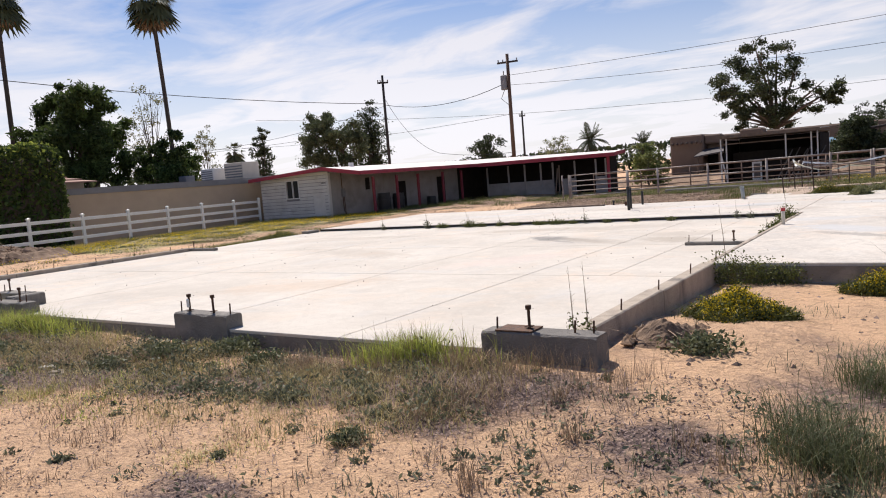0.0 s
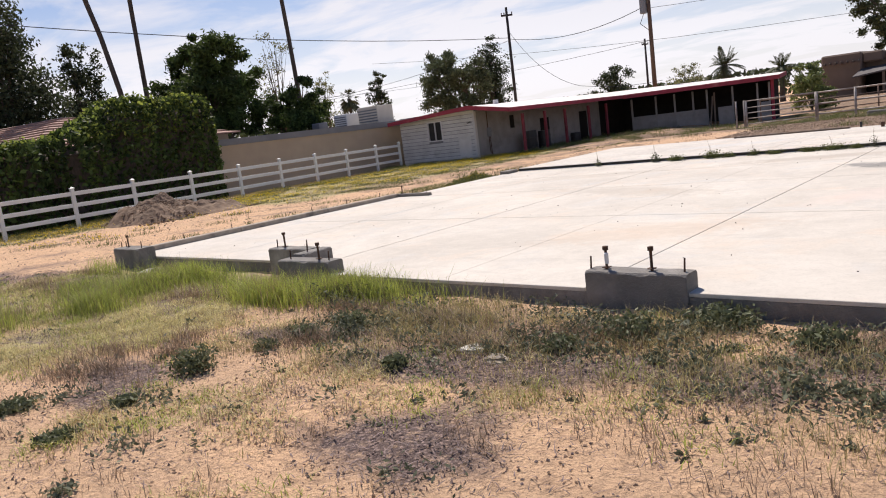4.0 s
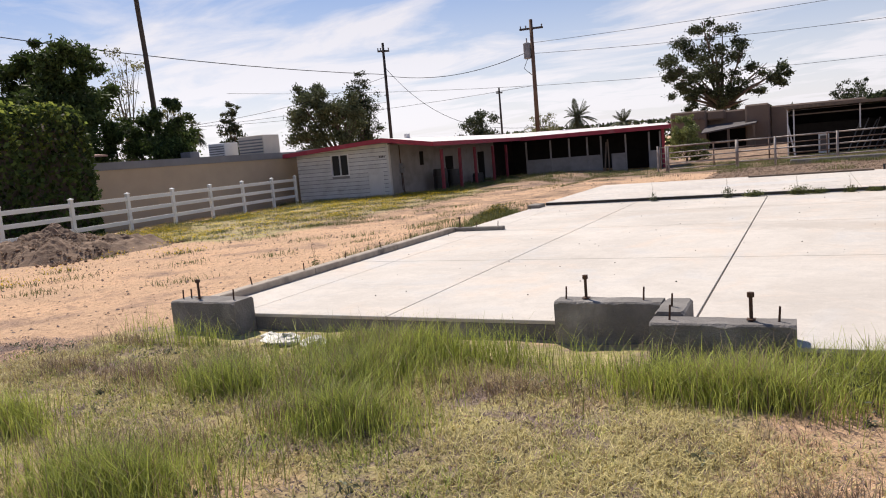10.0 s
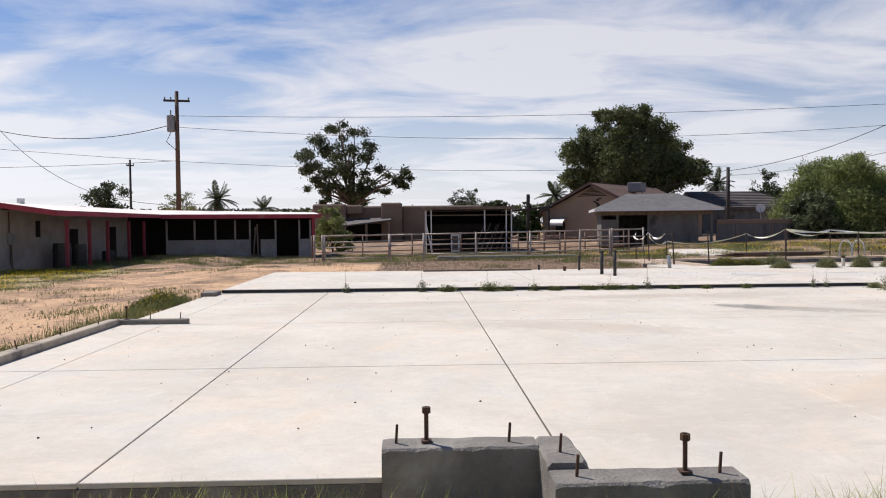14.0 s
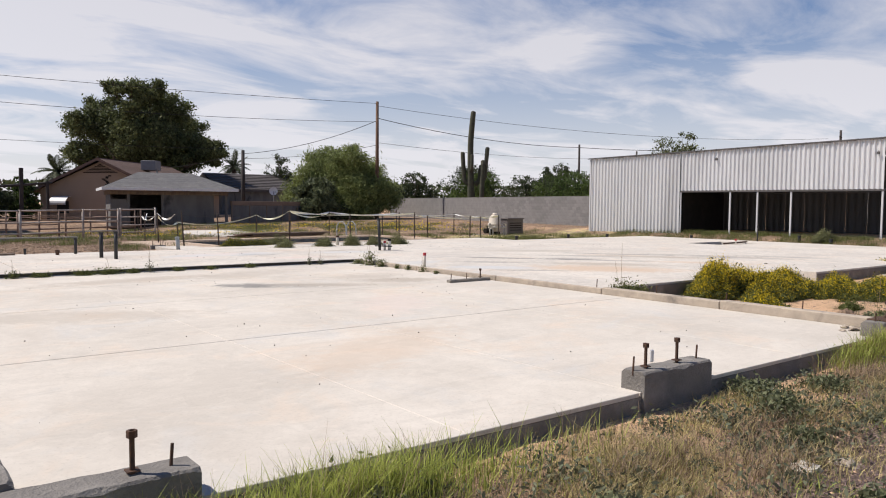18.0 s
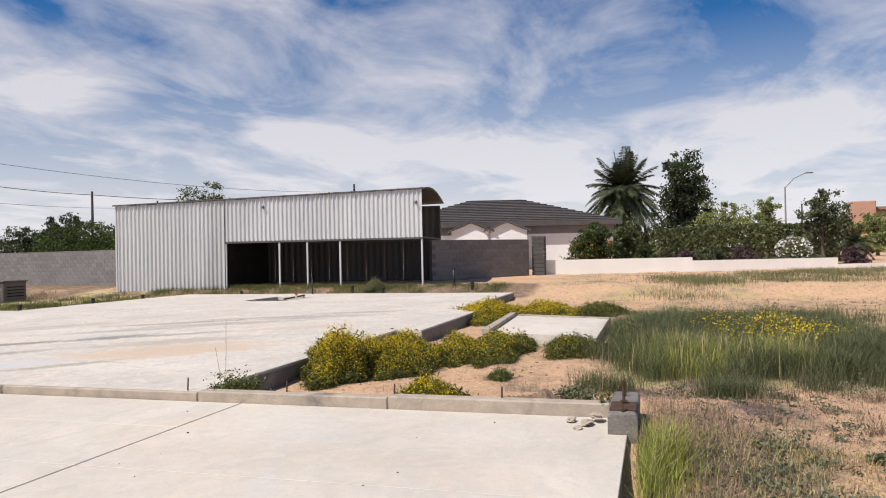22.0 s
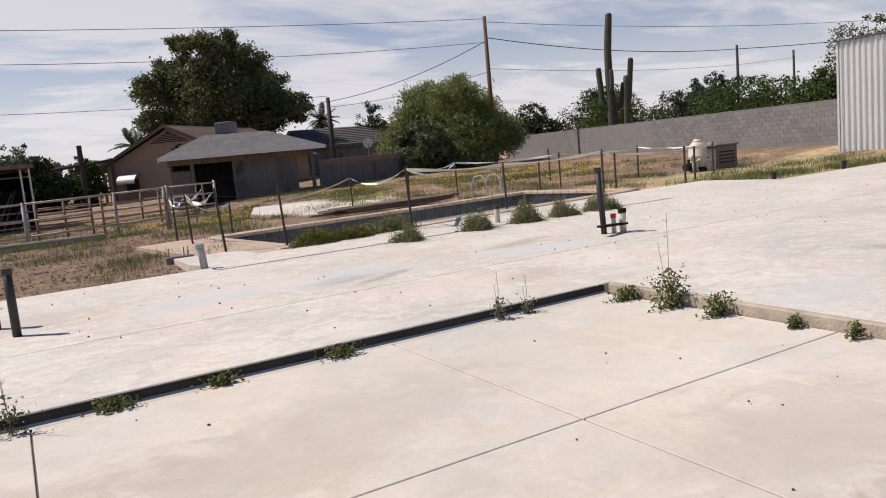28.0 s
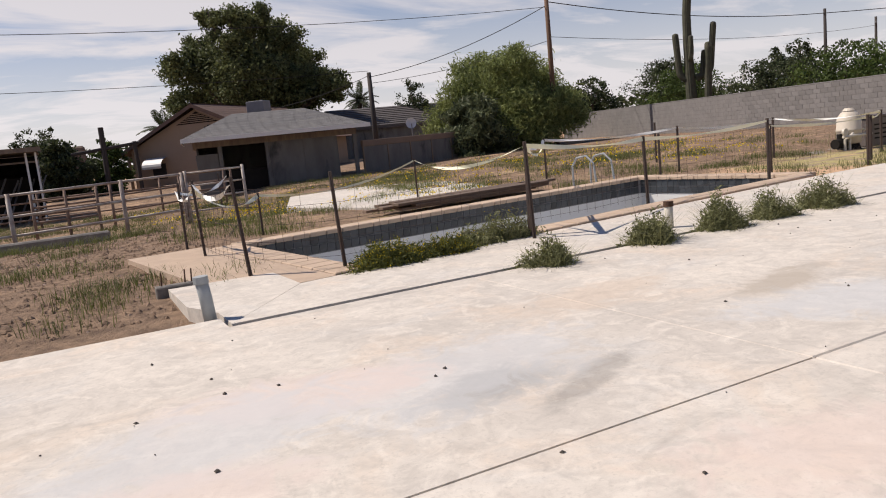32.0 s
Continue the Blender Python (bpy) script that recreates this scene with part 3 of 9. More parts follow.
# ---- building tools ----
class Shape:
    """Collects corners and faces of one mesh."""

    def __init__(self):
        self.v, self.f = [], []

    def add(self, verts, faces):
        n = len(self.v)
        self.v += [tuple(p) for p in verts]
        self.f += [tuple(i + n for i in face) for face in faces]
        return self

    def box(self, x0, x1, y0, y1, z0, z1, ch=0.0, m=None):
        """A block; ch: the width of its worn, chamfered edges."""
        lo, hi = (x0, y0, z0), (x1, y1, z1)
        pts, idx = [], {}
        if not ch:
            for k in range(8):
                pts.append(tuple((lo, hi)[(k >> a) & 1][a] for a in range(3)))
            faces = [(0, 2, 3, 1), (4, 5, 7, 6), (0, 1, 5, 4), (2, 6, 7, 3), (0, 4, 6, 2), (1, 3, 7, 5)]
        else:
            for k in range(8):
                for a in range(3):
                    p = [(lo, hi)[(k >> b) & 1][b] + (0 if b == a else ch * (1 - 2 * ((k >> b) & 1))) for b in range(3)]
                    idx[k, a] = len(pts)
                    pts.append(tuple(p))
            faces = []
            for a in range(3):
                b, c = (a + 1) % 3, (a + 2) % 3
                for s in (0, 1):
                    ring = [(s << a) | (i << b) | (j << c) for i, j in ((0, 0), (1, 0), (1, 1), (0, 1))]
                    ring = ring if s else ring[::-1]
                    faces.append(tuple(idx[k, a] for k in ring))
                for i in (0, 1):
                    for j in (0, 1):
                        k0 = (i << b) | (j << c)
                        k1 = k0 | (1 << a)
                        q = (idx[k0, b], idx[k1, b], idx[k1, c], idx[k0, c])
                        faces.append(q if i == j else q[::-1])
            for k in range(8):
                t = (idx[k, 0], idx[k, 1], idx[k, 2])
                faces.append(t if bin(k).count("1") % 2 else t[::-1])
        if m is not None:
            pts = [m @ Vector(p) for p in pts]
        return self.add(pts, faces)

    def tube(self, path, radius, n=8, cap=True):
        """A round bar along a path; radius: one number or one a point."""
        path = [Vector(p) for p in path]
        rad = radius if isinstance(radius, (list, tuple)) else [radius] * len(path)
        base, side = len(self.v), None
        for i, p in enumerate(path):
            way = (path[min(i + 1, len(path) - 1)] - path[max(i - 1, 0)]).normalized()
            if side is None:
                side = way.orthogonal().normalized()
            side = (side - way * side.dot(way)).normalized()
            other = way.cross(side)
            for k in range(n):
                a = 2 * math.pi * k / n
                self.v.append(tuple(p + (side * math.cos(a) + other * math.sin(a)) * rad[i]))
        for i in range(len(path) - 1):
            for k in range(n):
                a, b = base + i * n + k, base + i * n + (k + 1) % n
                self.f.append((a, b, b + n, a + n))
        if cap:
            self.f.append(tuple(base + k for k in range(n - 1, -1, -1)))
            self.f.append(tuple(base + (len(path) - 1) * n + k for k in range(n)))
        return self

    def sheet(self, p, u, w, nu, depth, pitch, normal, width):
        """A corrugated sheet from corner p: u across (unit), w up (full vector)."""
        p, u, w, normal = Vector(p), Vector(u), Vector(w), Vector(normal)
        n = max(2, round(width / pitch * 4))
        prof = [0, 0, 1, 1]
        base = len(self.v)
        for i in range(n + 1):
            q = p + u * (width * i / n) + normal * (depth * prof[i % 4])
            self.v += [tuple(q), tuple(q + w)]
        for i in range(n):
            a = base + 2 * i
            self.f.append((a, a + 2, a + 3, a + 1))
        return self

    def poly(self, pts, z0, z1):
        """An upright prism on a flat outline, counter-clockwise."""
        n = len(pts)
        base = len(self.v)
        self.v += [(x, y, z0) for x, y in pts] + [(x, y, z1) for x, y in pts]
        self.f += [tuple(base + n + k for k in range(n)), tuple(base + k for k in range(n - 1, -1, -1))]
        self.f += [(base + k, base + (k + 1) % n, base + n + (k + 1) % n, base + n + k) for k in range(n)]
        return self

    def mesh(self, name, material, smooth=False):
        me = bpy.data.meshes.new(name)
        me.from_pydata(self.v, [], self.f)
        me.materials.append(material)
        if smooth:
            me.polygons.foreach_set("use_smooth", [True] * len(me.polygons))
        me.update()
        return me


def part(name, shape, material, parent=None, label="", smooth=False):
    ob = new(name, shape.mesh(name, material, smooth) if isinstance(shape, Shape) else shape)
    ob.parent = parent
    return tagged(ob, label)


def thing(name, label, category, at=(0, 0, 0), turn=0.0, group="", kind=""):
    ob = new(name)
    ob.empty_display_size = 0.1
    ob.matrix_world = pose(*at, 0, 0, turn)
    return tagged(ob, label, category, group, kind)


def solid(name, shape, material, label, category, group="", kind="", smooth=False):
    return tagged(part(name, shape, material, None, "", smooth), label, category, group, kind)


def quads(name, corners, material, parent=None):
    """One mesh from an array of shape (n, k, 3): n separate faces of k corners."""
    n, k, _ = corners.shape
    me = bpy.data.meshes.new(name)
    me.vertices.add(n * k)
    me.vertices.foreach_set("co", np.ascontiguousarray(corners, np.float32).ravel())
    me.loops.add(n * k)
    me.loops.foreach_set("vertex_index", np.arange(n * k, dtype=np.int32))
    me.polygons.add(n)
    me.polygons.foreach_set("loop_start", np.arange(0, n * k, k, dtype=np.int32))
    me.polygons.foreach_set("loop_total", np.full(n, k, np.int32))
    me.materials.append(material)
    me.update()
    me.validate()
    ob = new(name, me)
    ob.parent = parent
    return ob


rng = np.random.default_rng(7)


def leaf_quads(points, size, up=0.35, long=1.6):
    """Pointed leaf faces of about that size, turned at random."""
    n = len(points)
    a = rng.normal(size=(n, 3))
    a /= np.linalg.norm(a, axis=1)[:, None]
    b = rng.normal(size=(n, 3)) + (0, 0, up)
    b -= a * (a * b).sum(1)[:, None]
    b /= np.linalg.norm(b, axis=1)[:, None]
    s = size * rng.uniform(0.6, 1.35, n)[:, None]
    a, b = a * s * 0.5, b * s * 0.5 * long
    return np.stack([points - b, points + a * 0.9 - b * 0.1, points + b, points - a * 0.9 + b * 0.1], 1)


def blades(points, height, width, lean=0.35):
    """Bent grass blades: an upright strip and a narrowing tip each."""
    n = len(points)
    ang = rng.uniform(0, 2 * np.pi, n)
    h = height * rng.uniform(0.45, 1.2, n)
    side = np.stack([np.cos(ang), np.sin(ang), 0 * ang], 1) * (width * rng.uniform(0.6, 1.3, n))[:, None] * 0.5
    tilt_a = ang + np.pi / 2
    tilt = np.stack([np.cos(tilt_a), np.sin(tilt_a), 0 * ang], 1) * (h * lean * rng.uniform(0.1, 1.4, n))[:, None]
    z = np.array([0, 0, 1.0])
    p1 = points + tilt * 0.35 + z * h[:, None] * 0.55
    p2 = points + tilt + z * (h * rng.uniform(0.75, 1.0, n))[:, None]
    low = np.stack([points - side, points + side, p1 + side * 0.8, p1 - side * 0.8], 1)
    high = np.stack([p1 - side * 0.8, p1 + side * 0.8, p2 + side * 0.15, p2 - side * 0.15], 1)
    return np.concatenate([low, high])


# ---- lie of the land ----
def smooth(a, b, x):
    t = np.clip((x - a) / (b - a), 0, 1)
    return t * t * (3 - 2 * t)


def inside(x, y, x0, x1, y0, y1, soft):
    return smooth(x0 - soft, x0, x) * (1 - smooth(x1, x1 + soft, x)) * smooth(y0 - soft, y0, y) * (1 - smooth(y1, y1 + soft, y))


def waves(x, y, s, seed):
    """Cheap rolling noise, about -1 to 1."""
    out = 0 * x
    for k in range(5):
        a = seed * 1.7 + k * 2.399
        f = s * (1.0 + 0.73 * k)
        out = out + np.sin(f * (x * math.cos(a) + y * math.sin(a)) + seed + 3.1 * k) * np.cos(f * 0.8 * (y * math.cos(a) - x * math.sin(a)) + 1.3 * k)
    return out / 2.6


POOL_C, POOL_TURN, POOL_L, POOL_W = (1.75, 28.0), 7.0, 9.4, 3.7


def pool_xy(x, y):
    a = radians(POOL_TURN)
    dx, dy = x - POOL_C[0], y - POOL_C[1]
    return dx * math.cos(a) + dy * math.sin(a), dy * math.cos(a) - dx * math.sin(a)


def ground_z(x, y, rough=True):
    x, y = np.asarray(x, float), np.asarray(y, float)
    far = np.clip(x, -45, 45)
    base = -0.17 + 0.0135 * (far + 12)
    low = -0.17 + 0.05 * smooth(8, 22, y) + 0.12 * smooth(23, 27, y)
    w = inside(x, y, -18, 17.0, -8, 31, 2.2)
    z = base * (1 - w) + low * w
    z = z + 0.1 * inside(x, y, -3.0, -0.9, 5.0, 7.4, 0.9)
    z = z - 0.28 * inside(x, y, -21, 0.5, 38.3, 60, 3.5)
    if rough:
        near = inside(x, y, -40, 30, -10, 45, 10)
        z = z + near * (0.022 * waves(x, y, 1.1, 2) + 0.012 * waves(x, y, 3.3, 5))
    u, v = pool_xy(x, y)
    pit = ((abs(u) < POOL_L / 2 + 0.15) & (abs(v) < POOL_W / 2 + 0.15))
    return np.where(pit, -2.6, z)


def spots(x, y, places):
    """Soft patches of (x, y, rx, ry)."""
    g = 0 * x
    for px, py, rx, ry in places:
        g = np.maximum(g, np.exp(-((x - px) / rx) ** 2 - ((y - py) / ry) ** 2))
    return g


MULCH = ((-12.3, 3.1, 0.6, 0.35), (-12.1, 2.0, 0.6, 0.3), (-13.2, 1.5, 0.7, 0.35), (-9.8, 2.8, 0.8, 0.4), (-9.4, 2.4, 0.6, 0.35), (-9.6, 4.1, 0.5, 0.3), (-17.1, 2.9, 0.6, 0.5), (-15.4, 3.8, 0.6, 0.5), (-12.6, 3.9, 0.5, 0.3), (-12.0, 4.4, 0.5, 0.35), (-12.4, 4.9, 0.4, 0.3), (-15.9, 4.6, 0.6, 0.4), (-14.6, 3.7, 0.4, 0.3), (-16.3, 5.4, 0.4, 0.25),
         (-6.6, 2.8, 0.9, 0.45), (-5.5, 4.4, 1.2, 0.5), (-3.7, 4.7, 1.2, 0.45), (-4.5, 4.9, 1.0, 0.4), (-2.2, 5.0, 1.0, 0.4), (-2.6, 4.2, 0.6, 0.25), (-0.8, 4.5, 0.6, 0.3), (-6.5, 4.2, 0.8, 0.4), (-7.6, 3.9, 0.8, 0.4), (-4.6, 2.2, 0.5, 0.25), (-3.0, 2.9, 0.6, 0.3))


def grassy_field(x, y):
    """How grassy the ground is, 0 to 1."""
    g = 0.78 * inside(x, y, -17.0, -11.0, 3.4, 5.8, 0.9)
    g = np.maximum(g, 0.56 * inside(x, y, -18, -11.5, 0.8, 4.0, 1.3))
    g = np.maximum(g, 0.2 * inside(x, y, -10.5, -6, 3.2, 5.4, 1.2))
    g = np.maximum(g, 0.75 * inside(x, y, -33.5, -25, 17, 33, 2.5))
    g = np.maximum(g, 0.55 * inside(x, y, -36, -30, 5, 18, 1.5))
    g = np.maximum(g, 0.38 * inside(x, y, -4, 13, 31, 44, 3))
    g = np.maximum(g, 0.36 * inside(x, y, -17, 0, 38, 50, 3))
    g = np.maximum(g, 0.65 * inside(x, y, 9, 19, 24.8, 31, 1))
    g = np.maximum(g, 0.85 * inside(x, y, 1.0, 8.5, 2.2, 5.6, 1.0))
    g = np.maximum(g, 0.35 * inside(x, y, 8, 28, -8, 9, 3))
    return np.maximum(g + 0.18 * waves(x, y, 0.7, 3), 0)


def gravel_field(x, y):
    """How stony the ground is, 0 to 1."""
    g = 0.3 * inside(x, y, -10, 0, 4.2, 5.5, 0.6)
    g = np.maximum(g, 0.8 * spots(x, y, MULCH))
    g = np.maximum(g, 0.12 * inside(x, y, -12, 8, -3, 3, 2.5))
    g = np.maximum(g, 0.5 * inside(x, y, -24, -17, -2, 5, 2))
    g = np.maximum(g, 0.45 * inside(x, y, -28, -20, 33, 46, 3))
    g = np.maximum(g, 0.22 * inside(x, y, -31, -18, 4, 34, 2))
    g = np.maximum(g, 0.3 * inside(x, y, -2, 6, 5, 9, 1))
    g = np.maximum(g, 0.25 * inside(x, y, -18, 26, 31, 62, 3))
    return np.maximum(g + 0.2 * waves(x, y, 0.9, 8), 0)


def earth_field(x, y):
    """How brown and turned over the ground is, 0 to 1."""
    g = 0.85 * inside(x, y, -13, -3.5, 24.3, 37, 1.0)
    g = np.maximum(g, 0.6 * inside(x, y, -18, 26, 31, 62, 3))
    g = np.maximum(g, 0.6 * inside(x, y, 17.4, 21, 10, 28, 0.6))
    g = np.maximum(g, 0.62 * inside(x, y, -26, 30, 60, 110, 5))
    g = np.maximum(g, 0.5 * inside(x, y, -28, -16, 37, 50, 3))
    g = np.maximum(g, 0.38 * inside(x, y, -27, -17, 19, 50, 4))
    return np.maximum(g + 0.15 * waves(x, y, 0.8, 4), 0)


def scatter(n, x0, x1, y0, y1, field=None, keep=None):
    """Up to n ground points in a box, thinned by a field and a test."""
    x, y = rng.uniform(x0, x1, n), rng.uniform(y0, y1, n)
    ok = np.ones(n, bool)
    if field is not None:
        ok &= rng.uniform(0, 1, n) < field(x, y)
    if keep is not None:
        ok &= keep(x, y)
    x, y = x[ok], y[ok]
    return np.stack([x, y, ground_z(x, y)], 1)


def on_slab(x, y):
    a = (x > -16.95) & (x < -1.85) & (y > 5.62) & (y < 18.3)
    b = (x > -16.6) & (x < 17.6) & (y > 18) & (y < 25.2)
    c = (x > -2.2) & (x < 17.6) & (y > 10.1) & (y < 25.2)
    d = (x > 3.9) & (x < 8.6) & (y > 6.3) & (y < 8.8)
    u, v = pool_xy(x, y)
    e = (abs(u) < POOL_L / 2 + 0.4) & (abs(v) < POOL_W / 2 + 0.4)
    return a | b | c | d | e


# ---- ground, one sheet to the horizon ----
def lines(*spans):
    out = []
    for a, b, step in spans:
        out += list(np.arange(a, b, step))
    return np.array(out)


def build_ground():
    xs = lines((-3000, -300, 450), (-300, -80, 44), (-80, -36, 4), (-36, -22, 1), (-22, 10, 0.25), (10, 32, 0.7), (32, 80, 4), (80, 300, 44), (300, 3001, 450))
    ys = lines((-3000, -300, 450), (-300, -40, 52), (-40, -8, 4), (-8, 10, 0.25), (10, 34, 0.5), (34, 60, 1.3), (60, 120, 6), (120, 300, 45), (300, 3001, 450))
    gx, gy = np.meshgrid(xs, ys)
    x, y = gx.ravel(), gy.ravel()
    z = ground_z(x, y)
    nx, ny = len(xs), len(ys)
    i, j = np.meshgrid(np.arange(nx - 1), np.arange(ny - 1))
    a = (j * nx + i).ravel()
    face = np.stack([a, a + 1, a + 1 + nx, a + nx], 1)
    me = bpy.data.meshes.new("ground")
    me.from_pydata(np.stack([x, y, z], 1).tolist(), [], face.tolist())
    for name, values in (("grassy", grassy_field(x, y)), ("gravel", gravel_field(x, y)), ("earth", earth_field(x, y))):
        me.attributes.new(name, "FLOAT", "POINT").data.foreach_set("value", values.astype(np.float32))
    me.polygons.foreach_set("use_smooth", [True] * len(me.polygons))
    me.materials.append(M_GROUND)
    tagged(new("ground", me), "sandy desert lot with gravel and dry weeds", "ground", kind="structure")


build_ground()

# ---- garage slab, stem walls and kerbs ----
XL, XR, YF, YF2, YB, UP = -16.62, -2.12, 5.70, 6.28, 18.13, 0.09
XJ = (-15.95, -14.10, -11.23, -8.75, -7.0, -4.44, -3.20)   # joints running away from the street side
YJ = (9.67, 13.17, 15.83)


def worn_edge(shape, amount=0.006, seed=1):
    """Slightly uneven faces, as cast concrete has."""
    shape.v = [(x + amount * noise.noise((x * 3, y * 3, z * 3 + seed)), y + amount * noise.noise((x * 3 + 9, y * 3, z * 3)), z + amount * noise.noise((x * 2, y * 2 + 5, z))) for x, y, z in shape.v]
    return shape


garage = thing("garage_slab", "large bare concrete foundation slab with control joints", "slab", kind="structure")
cols = (XL, *XJ, XR)
rows_y = (None, *YJ, YB)
FIRM = {-11.23: 0.009, -14.10: 0.006, 9.67: 0.009, 13.17: 0.006, -7.0: 0.006, -4.44: 0.006, -8.75: 0.0015, 15.83: 0.005}   # wider, open joints
for ci in range(len(cols) - 1):
    for ri in range(len(rows_y) - 1):
        y0 = (YF2 if cols[ci + 1] <= -11.2 else YF) if ri == 0 else rows_y[ri]
        x0, x1, y1 = cols[ci], cols[ci + 1], rows_y[ri + 1]
        if ri == 0 and x0 == -3.20:
            continue
        if ri == 0 and x1 == -3.20:
            x1 = XR
        ga, gb, gc, gd = (FIRM.get(v, 0.004) for v in (x0, x1, y0, y1))
        s = Shape().box(x0 + ga, x1 - gb, y0 + gc, y1 - gd, -0.035, 0.0, 0.004)
        part("slab_panel", s, M_SLAB, garage)
bed = Shape().box(XL, XR, YF2 + 0.02, YB, -0.6, -0.037).box(-11.23, XR, YF + 0.004, YF2 + 0.02, -0.6, -0.037).box(XL, -11.23, YF2 + 0.004, YF2 + 0.02, -0.6, -0.037)
part("slab_bed", bed, M_STEM, garage, "rough footing face under the slab")
part("joint_fill", Shape().box(XL + 0.02, XR - 0.02, YF2 + 0.06, YB - 0.02, -0.15, -0.012).box(-11.2, XR - 0.02, YF + 0.03, YF2 + 0.06, -0.15, -0.012), M_JOINT, garage, "dark dirt packed into the joints")


def stem(x0, x1, y0, y1, z1, label="rough grey concrete stem wall stub"):
    s = Shape()
    long_x = x1 - x0 > y1 - y0
    a0, a1, b0, b1 = (x0, x1, y0, y1) if long_x else (y0, y1, x0, x1)
    n = max(4, int((a1 - a0) / 0.045))
    for i in range(n + 1):
        a = a0 + (a1 - a0) * i / n
        end = 0.012 if i in (0, n) else 0.0
        chip = [0.012 + 0.03 * max(0, noise.noise((a * 9, b0 * 5, k * 7.0))) ** 1.5 + end for k in (1, 2)]
        top = z1 + 0.006 * noise.noise((a * 6, b0, 2.0))
        for b, z in ((b0, -0.7), (b0, top - chip[0]), (b0 + chip[0], top), (b1 - chip[1], top), (b1, top - chip[1]), (b1, -0.7)):
            s.v.append((a, b, z) if long_x else (b, a, z))
    for i in range(n):
        for k in range(5):
            q = (6 * i + k, 6 * i + 6 + k, 6 * i + 7 + k, 6 * i + 1 + k)
            s.f.append(q if long_x else q[::-1])
    s.f += [tuple(range(6)), tuple(range(6 * n + 5, 6 * n - 1, -1))]
    return solid("stem_wall", worn_edge(s), M_STEM, label, "concrete wall", "stem walls", "structure")


stem(-16.62, -15.73, 5.96, 6.27, 0.19)
stem(-12.36, -11.46, 6.20, 6.42, 0.188)
stem(-11.46, -11.24, 5.92, 6.42, 0.183)
stem(-11.46, -10.47, 5.68, 5.918, 0.153)
stem(-6.98, -6.06, 5.676, 5.90, 0.155)
stem(-2.75, -1.72, 5.62, 5.86, 0.17)


def kerb(x0, x1, y0, y1, z1, label, drop=0.0, material=None):
    """A cast kerb in lengths with open cracks between."""
    k = thing("kerb", label, "kerb", group="foundation kerbs", kind="structure")
    along_x = x1 - x0 > y1 - y0
    a, b = (x0, x1) if along_x else (y0, y1)
    n = max(1, round((b - a) / 2.6))
    for i in range(n):
        p, q = a + (b - a) * i / n + 0.004, a + (b - a) * (i + 1) / n - 0.004
        dz = 0.006 * noise.noise((p, y0, 3)) - drop * (i + 0.5) / n
        s = Shape().box(p, q, y0, y1, -0.65, z1 + dz, 0.012) if along_x else Shape().box(x0, x1, p, q, -0.65, z1 + dz, 0.012)
        part("kerb_length", worn_edge(s), material or M_KERB, k)
    return k


kerb(-16.79, -16.622, 6.28, 13.25, 0.09, "pale cast kerb along the slab's edge", material=M_KERBLIGHT)
kerb(-16.81, -15.62, 13.25, 13.37, 0.075, "short cast kerb stub across the slab")
kerb(-16.70, -16.40, 17.60, 18.13, 0.085, "short kerb return at the step in the slab")
part("joint_dust", Shape().add([(-16.40, 18.09, 0.001), (-2.13, 18.09, 0.001), (-2.13, 18.156, 0.021), (-16.40, 18.156, 0.021), (-16.40, 18.156, -0.03), (-2.13, 18.156, -0.03)], [(0, 1, 2, 3), (0, 4, 5, 1), (0, 3, 4), (1, 5, 2)]), M_SLAB, garage, "pale dust and mortar at the foot of the step")
# thin strip whose colour holds dirt and the shade of the step's face
kerb(-16.40, -2.12, 18.153, 18.162, 0.08, "low kerb at the step between two slabs, dark with dirt and painted shade", material=M_DARKEDGE)
kerb(-2.12, -1.95, 5.865, 10.2, 0.135, "cast kerb between slab and planting bed", 0.03, M_KERBLIGHT)
kerb(-2.11, -2.035, 10.205, 18.12, 0.096, "low worn kerb between the two slabs", material=M_KERBLIGHT)
kerb(-3.14, -2.125, 12.96, 13.09, 0.055, "short cast kerb stub with anchor bolts")

# raised house slab
house_slab = thing("house_slab", "weathered raised concrete slab with stains and plumbing stubs", "slab", kind="structure")
PIT = (13.2, 15.6, 17.3, 18.9)
UJX = (-16.4, -9.4, -2.19, 4.4, 10.9, 17.5)
UJY = (18.165, 20.14, 24.05)
for i in range(len(UJX) - 1):
    for j in range(len(UJY) - 1):
        if i == 4 and j == 0:
            continue
        if i == 1 and j == 1:
            part("slab_panel", Shape().poly([(-9.396, 20.144), (-2.194, 20.144), (-2.194, 23.66), (-4.47, 23.66), (-4.47, 24.05), (-9.396, 24.05)], -0.5, UP), M_UPPER, house_slab)
            continue
        part("slab_panel", Shape().box(UJX[i] + 0.004, UJX[i + 1] - 0.004, UJY[j] + 0.004, UJY[j + 1] - (0.004 if j == 0 else 0.39 if UJX[i] > -3 and UJX[i] < 5 else 0), -0.5, UP, 0.008), M_UPPER, house_slab)
for x0, x1, y0, y1 in ((-2.027, 4.4, 10.255, 18.187), (4.4, 10.9, 9.75, 18.187), (10.9, 17.5, PIT[3], 20.136), (10.9, PIT[0], 10.4, PIT[3]), (PIT[1], 17.5, 10.4, PIT[3]), (PIT[0], PIT[1], 10.4, PIT[2])):
    part("slab_panel", Shape().box(x0 + 0.004, x1 - 0.004, y0, y1 - 0.004, -0.5, UP, 0.008), M_UPPER, house_slab)

